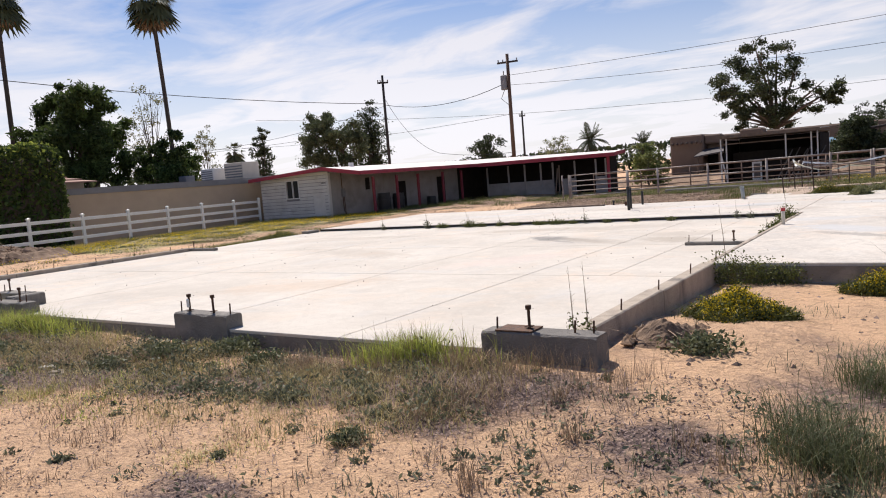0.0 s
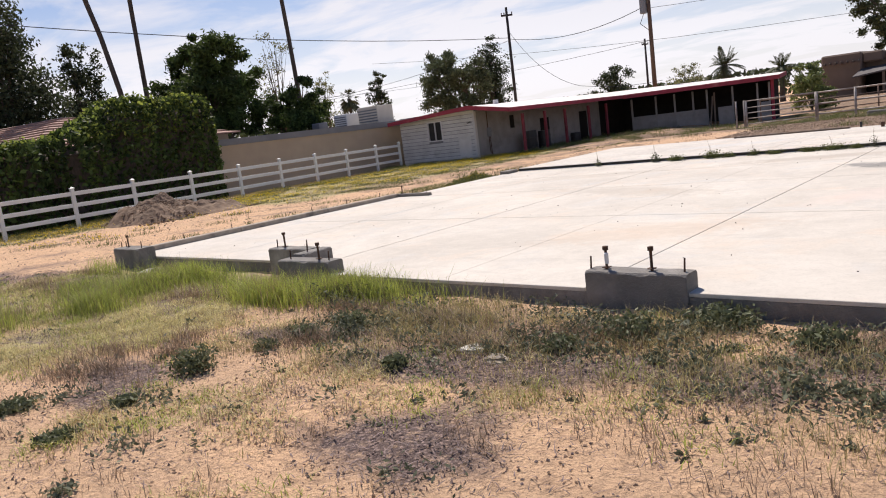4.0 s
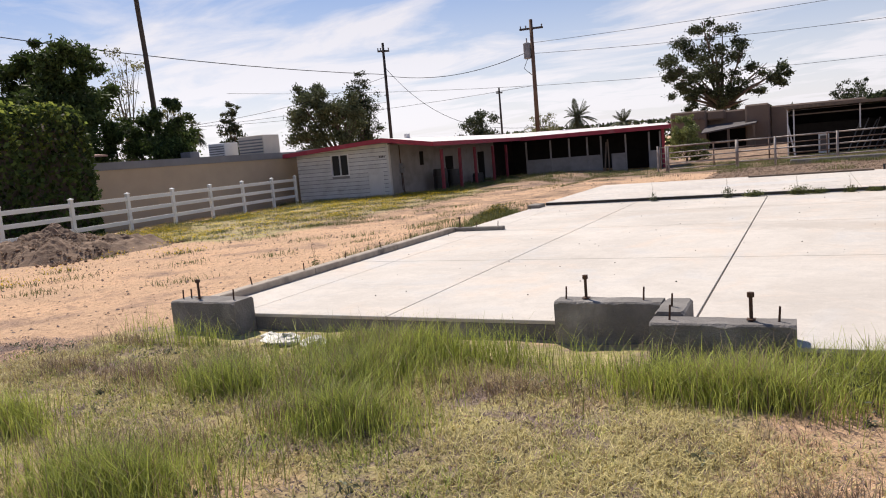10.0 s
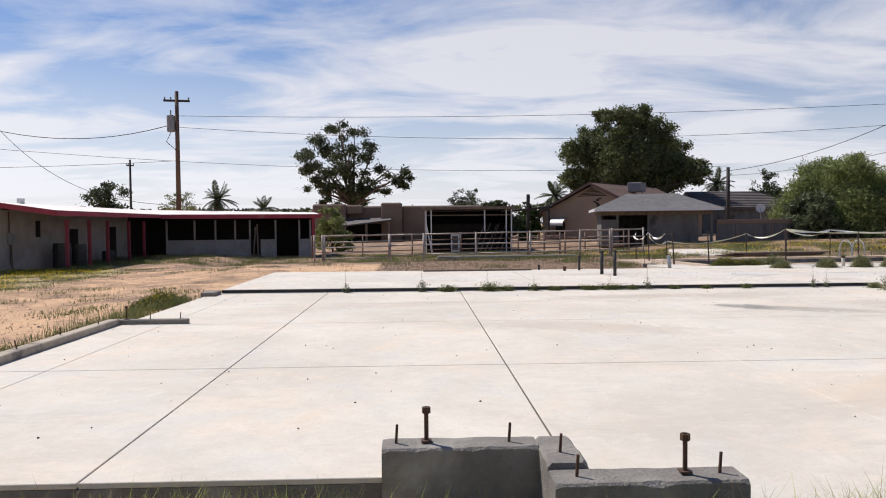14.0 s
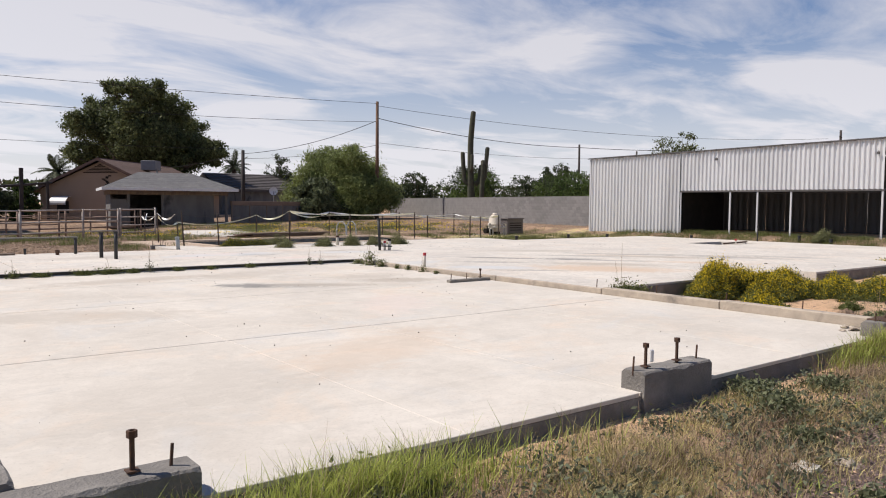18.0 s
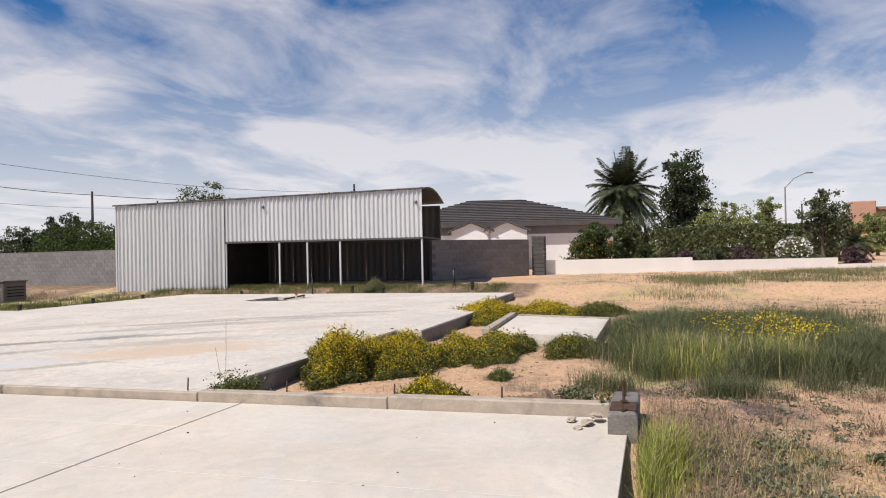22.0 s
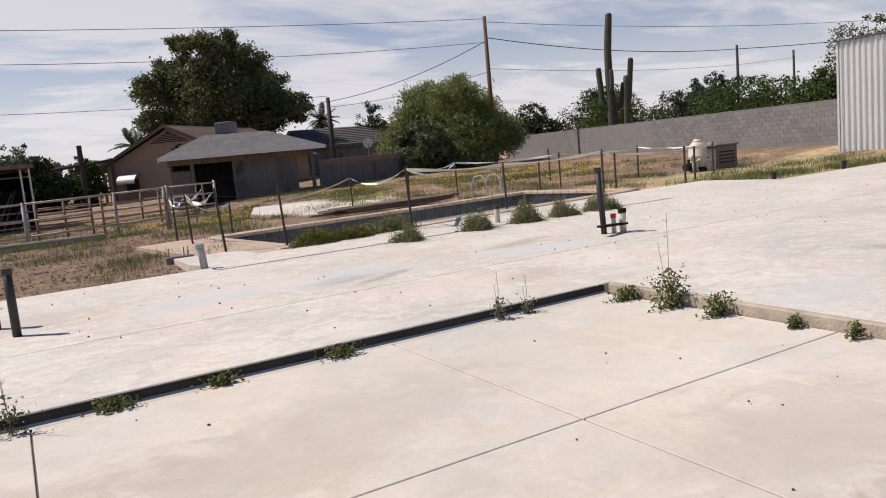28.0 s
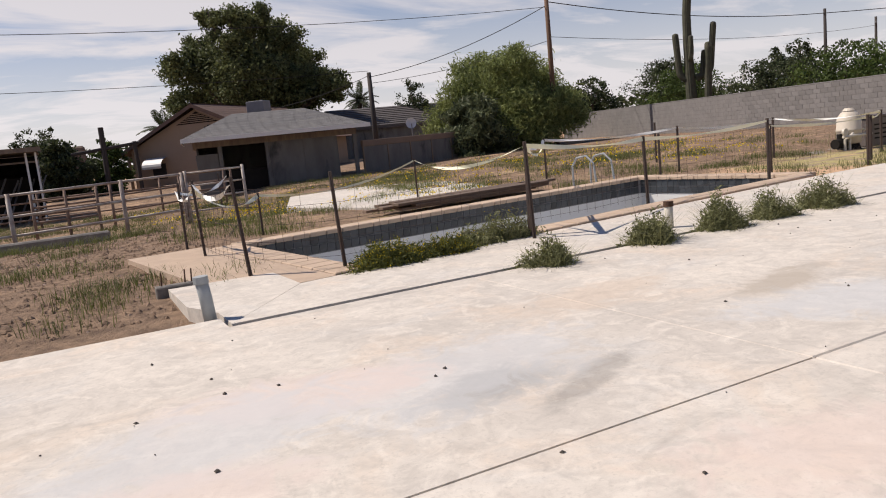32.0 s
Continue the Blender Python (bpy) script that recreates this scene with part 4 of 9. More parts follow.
# thin darker facings paint the shade of the slab's street-side edge
for x0, x1, y in ((-1.94, 4.395, 10.254), (4.405, 10.895, 9.749), (10.905, 17.49, 10.399)):
    part("edge_face", Shape().box(x0, x1, y - 0.015, y, -0.5, 0.05), M_STEM, house_slab, "thin rough facing, dark for the shade of the slab's edge")


# ---- long white stable with a red fascia ----
def hut():
    h = thing("stable_building", "long white L-shaped stable with red fascia, porch and dark open stalls", "building", (-29.7, 33.2, -0.5))
    X0, X1, H = -5.75, 0.0, 2.72   # south wing, local; y runs away
    sx, sy, wz0, wz1 = -3.5, 0.0, 1.38, 2.42
    # lap siding on the south wall, cut round the window
    # grey core behind the white boards paints shadow lines into their gaps
    wall = part("south_wall", Shape().box(X0, X1, 0.0, 0.18, -0.2, 1.36).box(X0, X1, 0.0, 0.18, 2.44, 2.9).box(X0, sx - 0.02, 0.0, 0.18, 1.36, 2.44).box(sx + 1.04, X1, 0.0, 0.18, 1.36, 2.44), M_GREYTRIM, h, "white lap-sided end wall with a dark core for shadow lines")
    n, step = 14, 0.205
    for i in range(n):
        z0, z1 = i * step - 0.02, (i + 1) * step - 0.045
        top = 2.95
        spans = [(X0, X1)] if z1 < wz0 or z0 > wz1 else [(X0, sx - 0.05), (sx + 1.07, X1)]
        if z1 > top:
            continue
        for a, b in spans:
            s = Shape()
            s.add([(a, -0.045, z0), (b, -0.045, z0), (b, -0.008, z1), (a, -0.008, z1), (a, 0.0, z0), (b, 0.0, z0), (b, 0.0, z1), (a, 0.0, z1)],
                  [(0, 1, 2, 3), (1, 0, 4, 5), (3, 2, 6, 7), (0, 3, 7, 4), (2, 1, 5, 6)])
            part("siding_board", s, M_HUTWHITE, wall)
    win = part("window", Shape().box(sx, sx + 1.02, 0.06, 0.10, wz0, wz1), M_GLASS, h, "dark sliding window in a white frame")
    fr = Shape().box(sx - 0.05, sx + 1.07, -0.045, 0.06, wz0 - 0.06, wz0).box(sx - 0.05, sx + 1.07, -0.045, 0.06, wz1, wz1 + 0.05)
    fr.box(sx - 0.05, sx, -0.045, 0.06, wz0, wz1).box(sx + 1.02, sx + 1.07, -0.045, 0.06, wz0, wz1).box(sx + 0.49, sx + 0.53, -0.03, 0.06, wz0, wz1)
    part("window_frame", fr, M_WHITEMETAL, win)
    part("patch_board", Shape().box(-1.25, -0.35, -0.055, -0.032, 0.1, 1.42, 0.004), M_HUTWHITE, h, "pale patch panel screwed over the siding")
    part("corner_board", Shape().box(-0.08, 0.05, -0.05, -0.032, -0.1, 2.75).box(0.002, 0.05, -0.032, 0.14, -0.1, 2.75), M_HUTWHITE, h)
    num = Shape()
    for k in range(4):
        num.box(-0.52 + 0.09 * k, -0.46 + 0.09 * k, -0.036, -0.031, 2.12, 2.2)
    part("house_number", num, M_DARK, h, "small dark unreadable number plate")
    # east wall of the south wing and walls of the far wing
    # this wall's shade is in its plaster colour
    part("east_wall", Shape().box(-0.18, 0.0, 0.18, 14.2, -0.2, 2.75), M_HUTPLASTER, h, "dirty white plaster side wall, darkened for its shade")
    # near-black colour gives porch corner and doorways their shade
    part("link_wall", Shape().box(-0.18, 0.0, 14.205, 18.4, -0.2, 2.85), M_DARK, h, "wall behind the porch corner, coloured near-black for its shade")
    part("west_wall", Shape().box(X0, X0 + 0.18, 0.18, 20.5, -0.2, 2.5), M_HUTWHITE, h)
    part("vent_window", Shape().box(0.0, 0.02, 3.4, 3.8, 1.55, 2.3), M_DARK, h, "small dark slot window")
    for k, (y, z0, z1) in enumerate(((6.6, 0, 1.9), (11.4, 0, 2.0))):
        part("stall_door", Shape().box(0.0, 0.025, y, y + 1.0, z0, z1, 0.005), M_DARK, h, "near-black panel in place of a shaded stall doorway")
    # meter box and conduit
    box = part("meter_box", Shape().box(0.0, 0.16, 1.05, 1.3, 1.25, 1.75, 0.015), M_GREYTRIM, h, "grey electric meter box")
    part("meter", Shape().tube([(0.16, 1.17, 1.55), (0.24, 1.17, 1.55)], 0.08, 10), M_GREYTRIM, box)
    part("conduit", Shape().tube([(0.05, 1.12, 1.7), (0.05, 1.12, 2.7)], 0.025, 6).tube([(0.05, 1.15, 1.3), (0.05, 1.15, 0.4), (0.3, 1.25, 0.0)], 0.02, 6).tube([(0.05, 1.25, 1.3), (0.05, 1.3, 0.1)], 0.02, 6), M_RUST, box)
    # far wing: half walls, posts and dark openings
    u0, u1, yf = 0.0, 10.5, 15.3
    turn = pose(1.85, yf, 0, 0, 0, 12)
    posts_u = (0.1, 1.75, 3.0, 4.2, 5.1, 6.7, 8.2, 8.9)
    # the unlit depth of the stalls is put into this wall's colour
    wing = Shape().box(-2.6, 9.2, 2.9, 3.1, -0.2, 2.62, 0, turn).box(9.05, 9.2, 0.1, 2.9, -0.2, 2.5, 0, turn)
    part("stall_back_wall", wing, M_DARK, h, "stall back wall, coloured near-black for the unlit interior")
    for a, b in zip(posts_u[:-1], posts_u[1:]):
        if (a, b) in ((5.1, 6.7),):
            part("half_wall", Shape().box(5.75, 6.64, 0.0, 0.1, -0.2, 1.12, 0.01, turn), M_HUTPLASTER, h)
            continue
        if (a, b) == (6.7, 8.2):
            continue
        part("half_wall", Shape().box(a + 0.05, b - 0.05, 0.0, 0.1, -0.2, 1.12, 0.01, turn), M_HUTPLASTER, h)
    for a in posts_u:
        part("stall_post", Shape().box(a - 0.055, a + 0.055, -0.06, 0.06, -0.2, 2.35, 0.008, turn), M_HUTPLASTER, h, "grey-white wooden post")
    part("end_post", Shape().box(9.0, 9.18, -0.08, 0.1, -0.2, 2.5, 0.01, turn), M_FASCIA, h, "dark red corner post")
    for a, b in (((5.3, -0.5, -0.1), (5.45, 0.0, 1.9)), ((5.6, -0.4, -0.1), (5.55, 0.05, 2.1))):
        part("leaning_board", Shape().tube([turn @ Vector(a), turn @ Vector(b)], 0.055, 5), M_WOOD, h)
    # red porch posts
    for x, y in ((2.45, 1.2), (2.35, 3.6), (2.1, 6.2), (1.95, 9.3), (1.8, 11.9)):
        part("porch_post", Shape().box(x - 0.07, x + 0.07, y - 0.07, y + 0.07, -0.2, 2.3, 0.01), M_REDPOST, h, "dark red wooden porch post")
    # roof: ridge along the south wing, lower porch eave; the far wing slopes back up
    ez, rz, pz = 2.72, 3.06, 2.66
    top = Shape()
    yb = 13.6
    a = [(X0 - 0.55, -0.5, ez), (0.05, -0.5, rz), (2.75, -0.35, pz), (2.2, yb, pz + 0.02), (0.05, yb + 2, rz), (X0 - 0.55, yb + 6, ez)]
    top.v = [p for p in a] + [(x, y, z - 0.1) for x, y, z in a]
    top.f = [(0, 1, 4, 5), (1, 2, 3, 4), (6, 11, 10, 7), (7, 10, 9, 8), (0, 5, 11, 6), (2, 8, 9, 3), (0, 6, 7, 1), (1, 7, 8, 2)]
    part("roof", top, M_ROOFWHITE, h, "low white-coated roof")
    m2 = [(2.2, yb, pz + 0.02), turn @ Vector((9.55, -0.6, 2.68)), turn @ Vector((9.55, 5.2, 2.92)), (0.05, yb + 6.5, rz + 0.05), (0.05, yb + 2, rz)]
    wr = Shape()
    wr.v = [tuple(p) for p in m2] + [(p[0], p[1], p[2] - 0.1) for p in m2]
    wr.f = [(0, 1, 2, 3, 4), (5, 9, 8, 7, 6), (0, 5, 6, 1), (1, 6, 7, 2)]
    part("roof_wing", wr, M_ROOFWHITE, h, "low white-coated roof")
    fas = Shape()

    def board(p, q, d=0.22, t=0.035, out=(0, -1, 0)):
        p, q, o = Vector(p), Vector(q), Vector(out) * t
        dz = Vector((0, 0, d))
        k = [p, q, q - dz, p - dz]
        fas.add([*k, *[v + o for v in k]], [(4, 5, 6, 7), (0, 4, 7, 3), (1, 2, 6, 5), (0, 1, 5, 4), (3, 7, 6, 2)])

    up = 0.03
    board((X0 - 0.55, -0.5, ez + up), (0.05, -0.5, rz + up))
    board((0.05, -0.5, rz + up), (2.75, -0.35, pz + up))
    board((2.75, -0.35, pz + up), (2.2, yb, pz + 0.02 + up), out=(1, 0, 0))
    board((2.2, yb, pz + 0.02 + up), m2[1] + Vector((0, 0, up)), 0.26, out=(0, -1, 0))
    board(m2[1] + Vector((0, 0, up)), m2[2] + Vector((0, 0, up)), 0.26, out=(1, 0, 0))
    part("fascia", fas, M_FASCIA, h, "faded dark red fascia boards")
    part("roof_vent", Shape().tube([(0.0, 2.2, rz), (0.0, 2.2, rz + 0.22)], 0.16, 10), M_WHITEMETAL, h)


hut()


def barrel(x, y, r, hgt, z, label="dark plastic barrel under the porch"):
    s = Shape().tube([(x, y, z), (x, y, z + hgt * 0.33), (x, y, z + hgt * 0.34), (x, y, z + hgt * 0.66), (x, y, z + hgt * 0.67), (x, y, z + hgt)], [r * 0.93, r, r * 0.95, r * 0.95, r, r * 0.9], 16)
    solid("barrel", s, M_BLACKPIPE, label, "barrel", "barrels")


barrel(-28.9, 37.4, 0.42, 1.25, -0.5)
barrel(-28.7, 38.6, 0.40, 1.15, -0.5)
barrel(-28.9, 42.6, 0.35, 0.7, -0.5)

# ---- metal storage shed ----
SHED_U = Vector((1.61, -13.69, 0)).normalized()


def shed():
    turn = math.degrees(math.atan2(SHED_U.y, SHED_U.x))
    sh = thing("metal_shed", "long galvanised corrugated shed with an open bay and arched roof", "shed", (18.44, 28.3, 0.19), turn)
    # local x runs along the front, local y towards the back of the shed
    L, D, HF0, HF1, OP, O0 = 13.78, 4.6, 3.75, 4.06, 2.06, 5.1

    def front_h(x):
        return HF0 + (HF1 - HF0) * x / L

    pw = 0.95
    x = 0.0
    while x < L - 0.01:
        w = min(pw, L - x, *( [O0 - x] if x < O0 - 0.01 else [] ))
        z0 = -0.1 if x < O0 - 0.01 else OP
        part("wall_sheet", Shape().sheet((x, 0, z0), (1, 0, 0), (0, 0, front_h(x + w / 2) - z0), 8, 0.055, 0.19, (0, -1, 0), w), M_GALV, sh)
        x += w
    # side and back walls
    for k in range(5):
        part("side_sheet", Shape().sheet((0, D * k / 5, -0.1), (0, 1, 0), (0, 0, 3.85), 8, 0.022, 0.155, (-1, 0, 0), D / 5 - 0.004), M_GALV, sh)
    # darkened lining and near-black partition carry the bay's shade in their colour
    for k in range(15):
        part("back_sheet", Shape().sheet((L * k / 15, D, -0.1), (1, 0, 0), (0, 0, 3.75), 8, 0.03, 0.30, (0, -1, 0), L / 15 - 0.004), M_GALVDARK, sh, "brown ribbed back sheet, darkened for the bay's shade")
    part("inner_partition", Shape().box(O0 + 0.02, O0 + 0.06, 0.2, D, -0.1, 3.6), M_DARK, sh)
    part("back_rail", Shape().box(O0, L, D - 0.10, D - 0.04, 2.0, 2.06).box(O0, L, D - 0.1, D - 0.04, 3.55, 3.62), M_SHEDROOF, sh)
    # arched roof in strips
    n = 10
    prof = []
    for i in range(n + 1):
        a = i / n
        prof.append((a * (D + 0.25) - 0.12, 0.30 * math.sin(math.pi * min(1, a * 0.9 + 0.1)) - 0.30 * math.sin(math.pi * 0.1) - 0.22 * a))
    roof = Shape()
    for i in range(n + 1):
        y, dz = prof[i]
        for xx, hh in ((-0.12, front_h(0)), (L + 0.15, front_h(L))):
            roof.v += [(xx, y, hh + dz + 0.05), (xx, y, hh + dz)]
    for i in range(n):
        a, b = 4 * i, 4 * (i + 1)
        roof.f += [(a, a + 2, b + 2, b), (a + 1, b + 1, b + 3, a + 3), (a, b, b + 1, a + 1), (a + 2, a + 3, b + 3, b + 2)]
    roof.f += [(0, 1, 3, 2), (4 * n, 4 * n + 2, 4 * n + 3, 4 * n + 1)]
    part("roof", roof, M_SHEDROOF, sh, "dark arched sheet roof")
    for k in range(15):
        xx = L * k / 14
        part("roof_rib", Shape().box(xx - 0.03, xx + 0.03, -0.16, -0.122, front_h(xx) + 0.0, front_h(xx) + 0.06), M_SHEDROOF, sh)
    # frame of the open bay
    for xx in (5.14, 7.56, 8.8, 10.24, 13.74):
        part("bay_post", Shape().box(xx - 0.035, xx + 0.035, -0.02, 0.05, -0.1, OP, 0.006), M_GALV, sh, "bright steel bay post")
    part("lintel", Shape().box(O0 - 0.05, L, -0.05, -0.024, OP - 0.07, OP + 0.02, 0.004), M_SHEDROOF, sh, "dark steel header")
    part("corner_trim", Shape().box(-0.03, 0.04, -0.05, -0.024, -0.1, HF0), M_GALV, sh)
    part("sill", Shape().box(O0, L + 0.3, -0.12, 0.06, -0.25, -0.02, 0.02), M_KERB, sh, "concrete sill across the bay")
    for xx in (6.9, 13.55):
        lamp = part("flood_lamp", Shape().box(xx - 0.05, xx + 0.05, -0.14, -0.03, 3.45, 3.55, 0.01), M_SHEDROOF, sh, "small dark flood lamp")
        part("lamp_arm", Shape().tube([(xx, -0.03, 3.6), (xx, -0.1, 3.55)], 0.015, 5), M_SHEDROOF, lamp)
    part("end_rail", Shape().box(L - 0.05, L + 0.01, 0.06, D, 2.04, 2.10), M_SHEDROOF, sh)
    for xx, w in ((L, 0.05),):
        part("end_post", Shape().box(xx - w, xx, D - 0.12, D - 0.05, -0.1, 3.6), M_SHEDROOF, sh)


shed()


# ---- block walls ----
def block_wall(name, p, q, z, height, label, course=0.2, length=0.4, keep=None):
    """A masonry wall of single blocks from p to q; keep: how many of them are parts of their own."""
    p, q = Vector((*p, 0)), Vector((*q, 0))
    run = (q - p).length
    turn = math.degrees(math.atan2(q.y - p.y, q.x - p.x))
    w = thing(name, label, "wall", (p.x, p.y, z), turn, kind="structure")
    rows_n, cols_n = int(round(height / course)), int(run / length)
    me = Shape().box(0.004, length - 0.004, -0.1, 0.1, 0.004, course - 0.004, 0.004).mesh("block", M_BLOCK)
    part("mortar", Shape().box(0, cols_n * length, -0.092, 0.092, -0.4, rows_n * course - 0.003), M_BLOCKMORTAR, w)
    cells = [(r, c) for c in range(cols_n) for r in range(rows_n)]
    first = 0 if keep is None else len(cells) - keep
    rest = Shape()
    for i, (r, c) in enumerate(cells):
        x = min(c * length + (r % 2) * length / 2, cols_n * length - length)
        if i >= first:
            b = new("block", me)
            b.parent, b.location = w, (x, 0.0006 * ((r * 7 + c * 13) % 5 - 2), r * course)
        else:
            rest.box(x + 0.004, x + length - 0.004, -0.1, 0.1, r * course + 0.004, (r + 1) * course - 0.004)
    if rest.v:
        tagged(part("far_blocks", rest, M_BLOCK, w), kind="stuff")
    part("cap", Shape().box(0, cols_n * length, -0.105, 0.105, rows_n * course, rows_n * course + 0.05, 0.01), M_BLOCK, w)
    return w


block_wall("block_wall", (28.0, 61.5), (22.0, 29.3), 0.25, 1.8, "long grey concrete block boundary wall", keep=300)
block_wall("block_wall", (23.4, 15.3), (28.4, 11.4), 0.35, 1.8, "grey concrete block wall beside the shed", keep=110)
pillar = thing("wall_pillar", "dark charcoal split-face block pillar at the wall's end", "pillar", (28.6, 11.1, 0.35))
for k in range(10):
    part("pillar_block", Shape().box(-0.32, 0.32, -0.32, 0.32, k * 0.2 + 0.004, k * 0.2 + 0.196, 0.012), M_DARKBLOCK, pillar)

# low white wall along the neighbour's garden
ww = thing("garden_wall", "low white stucco garden wall stepping down along the lot", "wall", kind="structure")
part("wall_length", Shape().poly([(28.9, 11.2), (28.7, 11.0), (30.3, 3.6), (30.6, 3.7)], 0.0, 1.12), M_WHITEWALL, ww)
part("wall_length", Shape().poly([(30.6, 3.7), (30.3, 3.6), (32.5, -3.5), (32.8, -3.4)], 0.0, 0.95), M_WHITEWALL, ww)
part("wall_length", Shape().poly([(32.8, -3.4), (32.5, -3.5), (38.0, -19.0), (38.3, -18.9)], 0.0, 0.62), M_WHITEWALL, ww)


# ---- white vinyl fence ----
def vinyl_fence():
    pts = [(-31.6, 1.5), (-31.85, 4.1), (-32.1, 6.7), (-32.3, 9.35), (-32.5, 12.0), (-32.75, 14.5), (-33.1, 17.3), (-33.6, 20.1), (-34.2, 22.9), (-34.7, 25.6), (-35.1, 28.2), (-35.4, 30.8), (-35.6, 33.0)]
    f = thing("vinyl_fence", "white three-rail vinyl ranch fence", "fence")
    for i, (x, y) in enumerate(pts):
        z = float(ground_z(x, y, False)) + 0.08
        p = part("fence_post", Shape().box(x - 0.065, x + 0.065, y - 0.065, y + 0.065, z - 0.4, z + 1.42, 0.006), M_VINYL, f)
        cap = Shape().box(x - 0.08, x + 0.08, y - 0.08, y + 0.08, z + 1.42, z + 1.45, 0.006)
        cap.add([(x - 0.08, y - 0.08, z + 1.45), (x + 0.08, y - 0.08, z + 1.45), (x + 0.08, y + 0.08, z + 1.45), (x - 0.08, y + 0.08, z + 1.45), (x, y, z + 1.5)], [(0, 1, 4), (1, 2, 4), (2, 3, 4), (3, 0, 4)])
        part("post_cap", cap, M_VINYL, p)
        if i:
            x0, y0 = pts[i - 1]
            zz = float(ground_z(x0, y0, False)) + 0.08
            for hgt in (0.36, 0.80, 1.24):
                d = Vector((x - x0, y - y0, z - zz))
                m = Matrix.Translation((x0, y0, zz + hgt)) @ d.to_track_quat("X", "Z").to_matrix().to_4x4()
                part("rail", Shape().box(0.05, d.length - 0.05, -0.022, 0.022, -0.075, 0.075, 0.005, m), M_VINYL, f)


vinyl_fence()


# ---- beige neighbour building and roof units ----
nb = thing("beige_building", "long low beige stucco building with a grey parapet", "building", kind="structure")
part("wall", Shape().poly([(-37.0, 20.5), (-36.25, 37.0), (-52, 39), (-52, 22)], -0.6, 2.05), M_BEIGE, nb)
part("parapet", Shape().poly([(-36.94, 20.4), (-36.15, 37.1), (-52.1, 39.1), (-52.1, 21.9)], 2.05, 2.38), M_GREYTRIM, nb)


def roof_unit(x, y, z, sx, sy, sz, material, label):
    u = thing("rooftop_unit", label, "cooler", (x, y, z), group="rooftop coolers")
    part("housing", Shape().box(-sx / 2, sx / 2, -sy / 2, sy / 2, 0, sz, 0.03), material, u)
    for k in range(5):
        part("louver", Shape().box(-sx / 2 + 0.06, sx / 2 - 0.06, -sy / 2 - 0.012, -sy / 2 - 0.001, sz * (0.15 + 0.15 * k), sz * (0.22 + 0.15 * k)), M_GREYTRIM, u)


roof_unit(-40.2, 35.9, 2.38, 1.9, 1.5, 1.2, M_TANK, "beige evaporative cooler on a flat roof")
roof_unit(-42.6, 35.4, 2.38, 1.3, 1.2, 0.95, M_WHITEMETAL, "white cooling unit on a flat roof")
roof_unit(-44.6, 34.6, 2.38, 0.8, 0.8, 0.6, M_GREYTRIM, "small grey cooling unit on a flat roof")


# ---- houses further off ----
def tiled_slope(parent, p, u, w, nu, nw, material, name="roof_tile_course", t=0.05):
    """Overlapping courses up a roof slope: p corner at the eave, u along the eave, w up the slope."""
    p, u, w = Vector(p), Vector(u), Vector(w)
    n = u.cross(w).normalized()
    for k in range(nw):
        a, b = p + w * (k / nw), p + w * ((k + 1.12) / nw)
        s = Shape().add([a + n * t, a + u + n * t, b + u, b, a, a + u], [(0, 1, 2, 3), (4, 5, 1, 0)])
        part(name, s, material, parent)


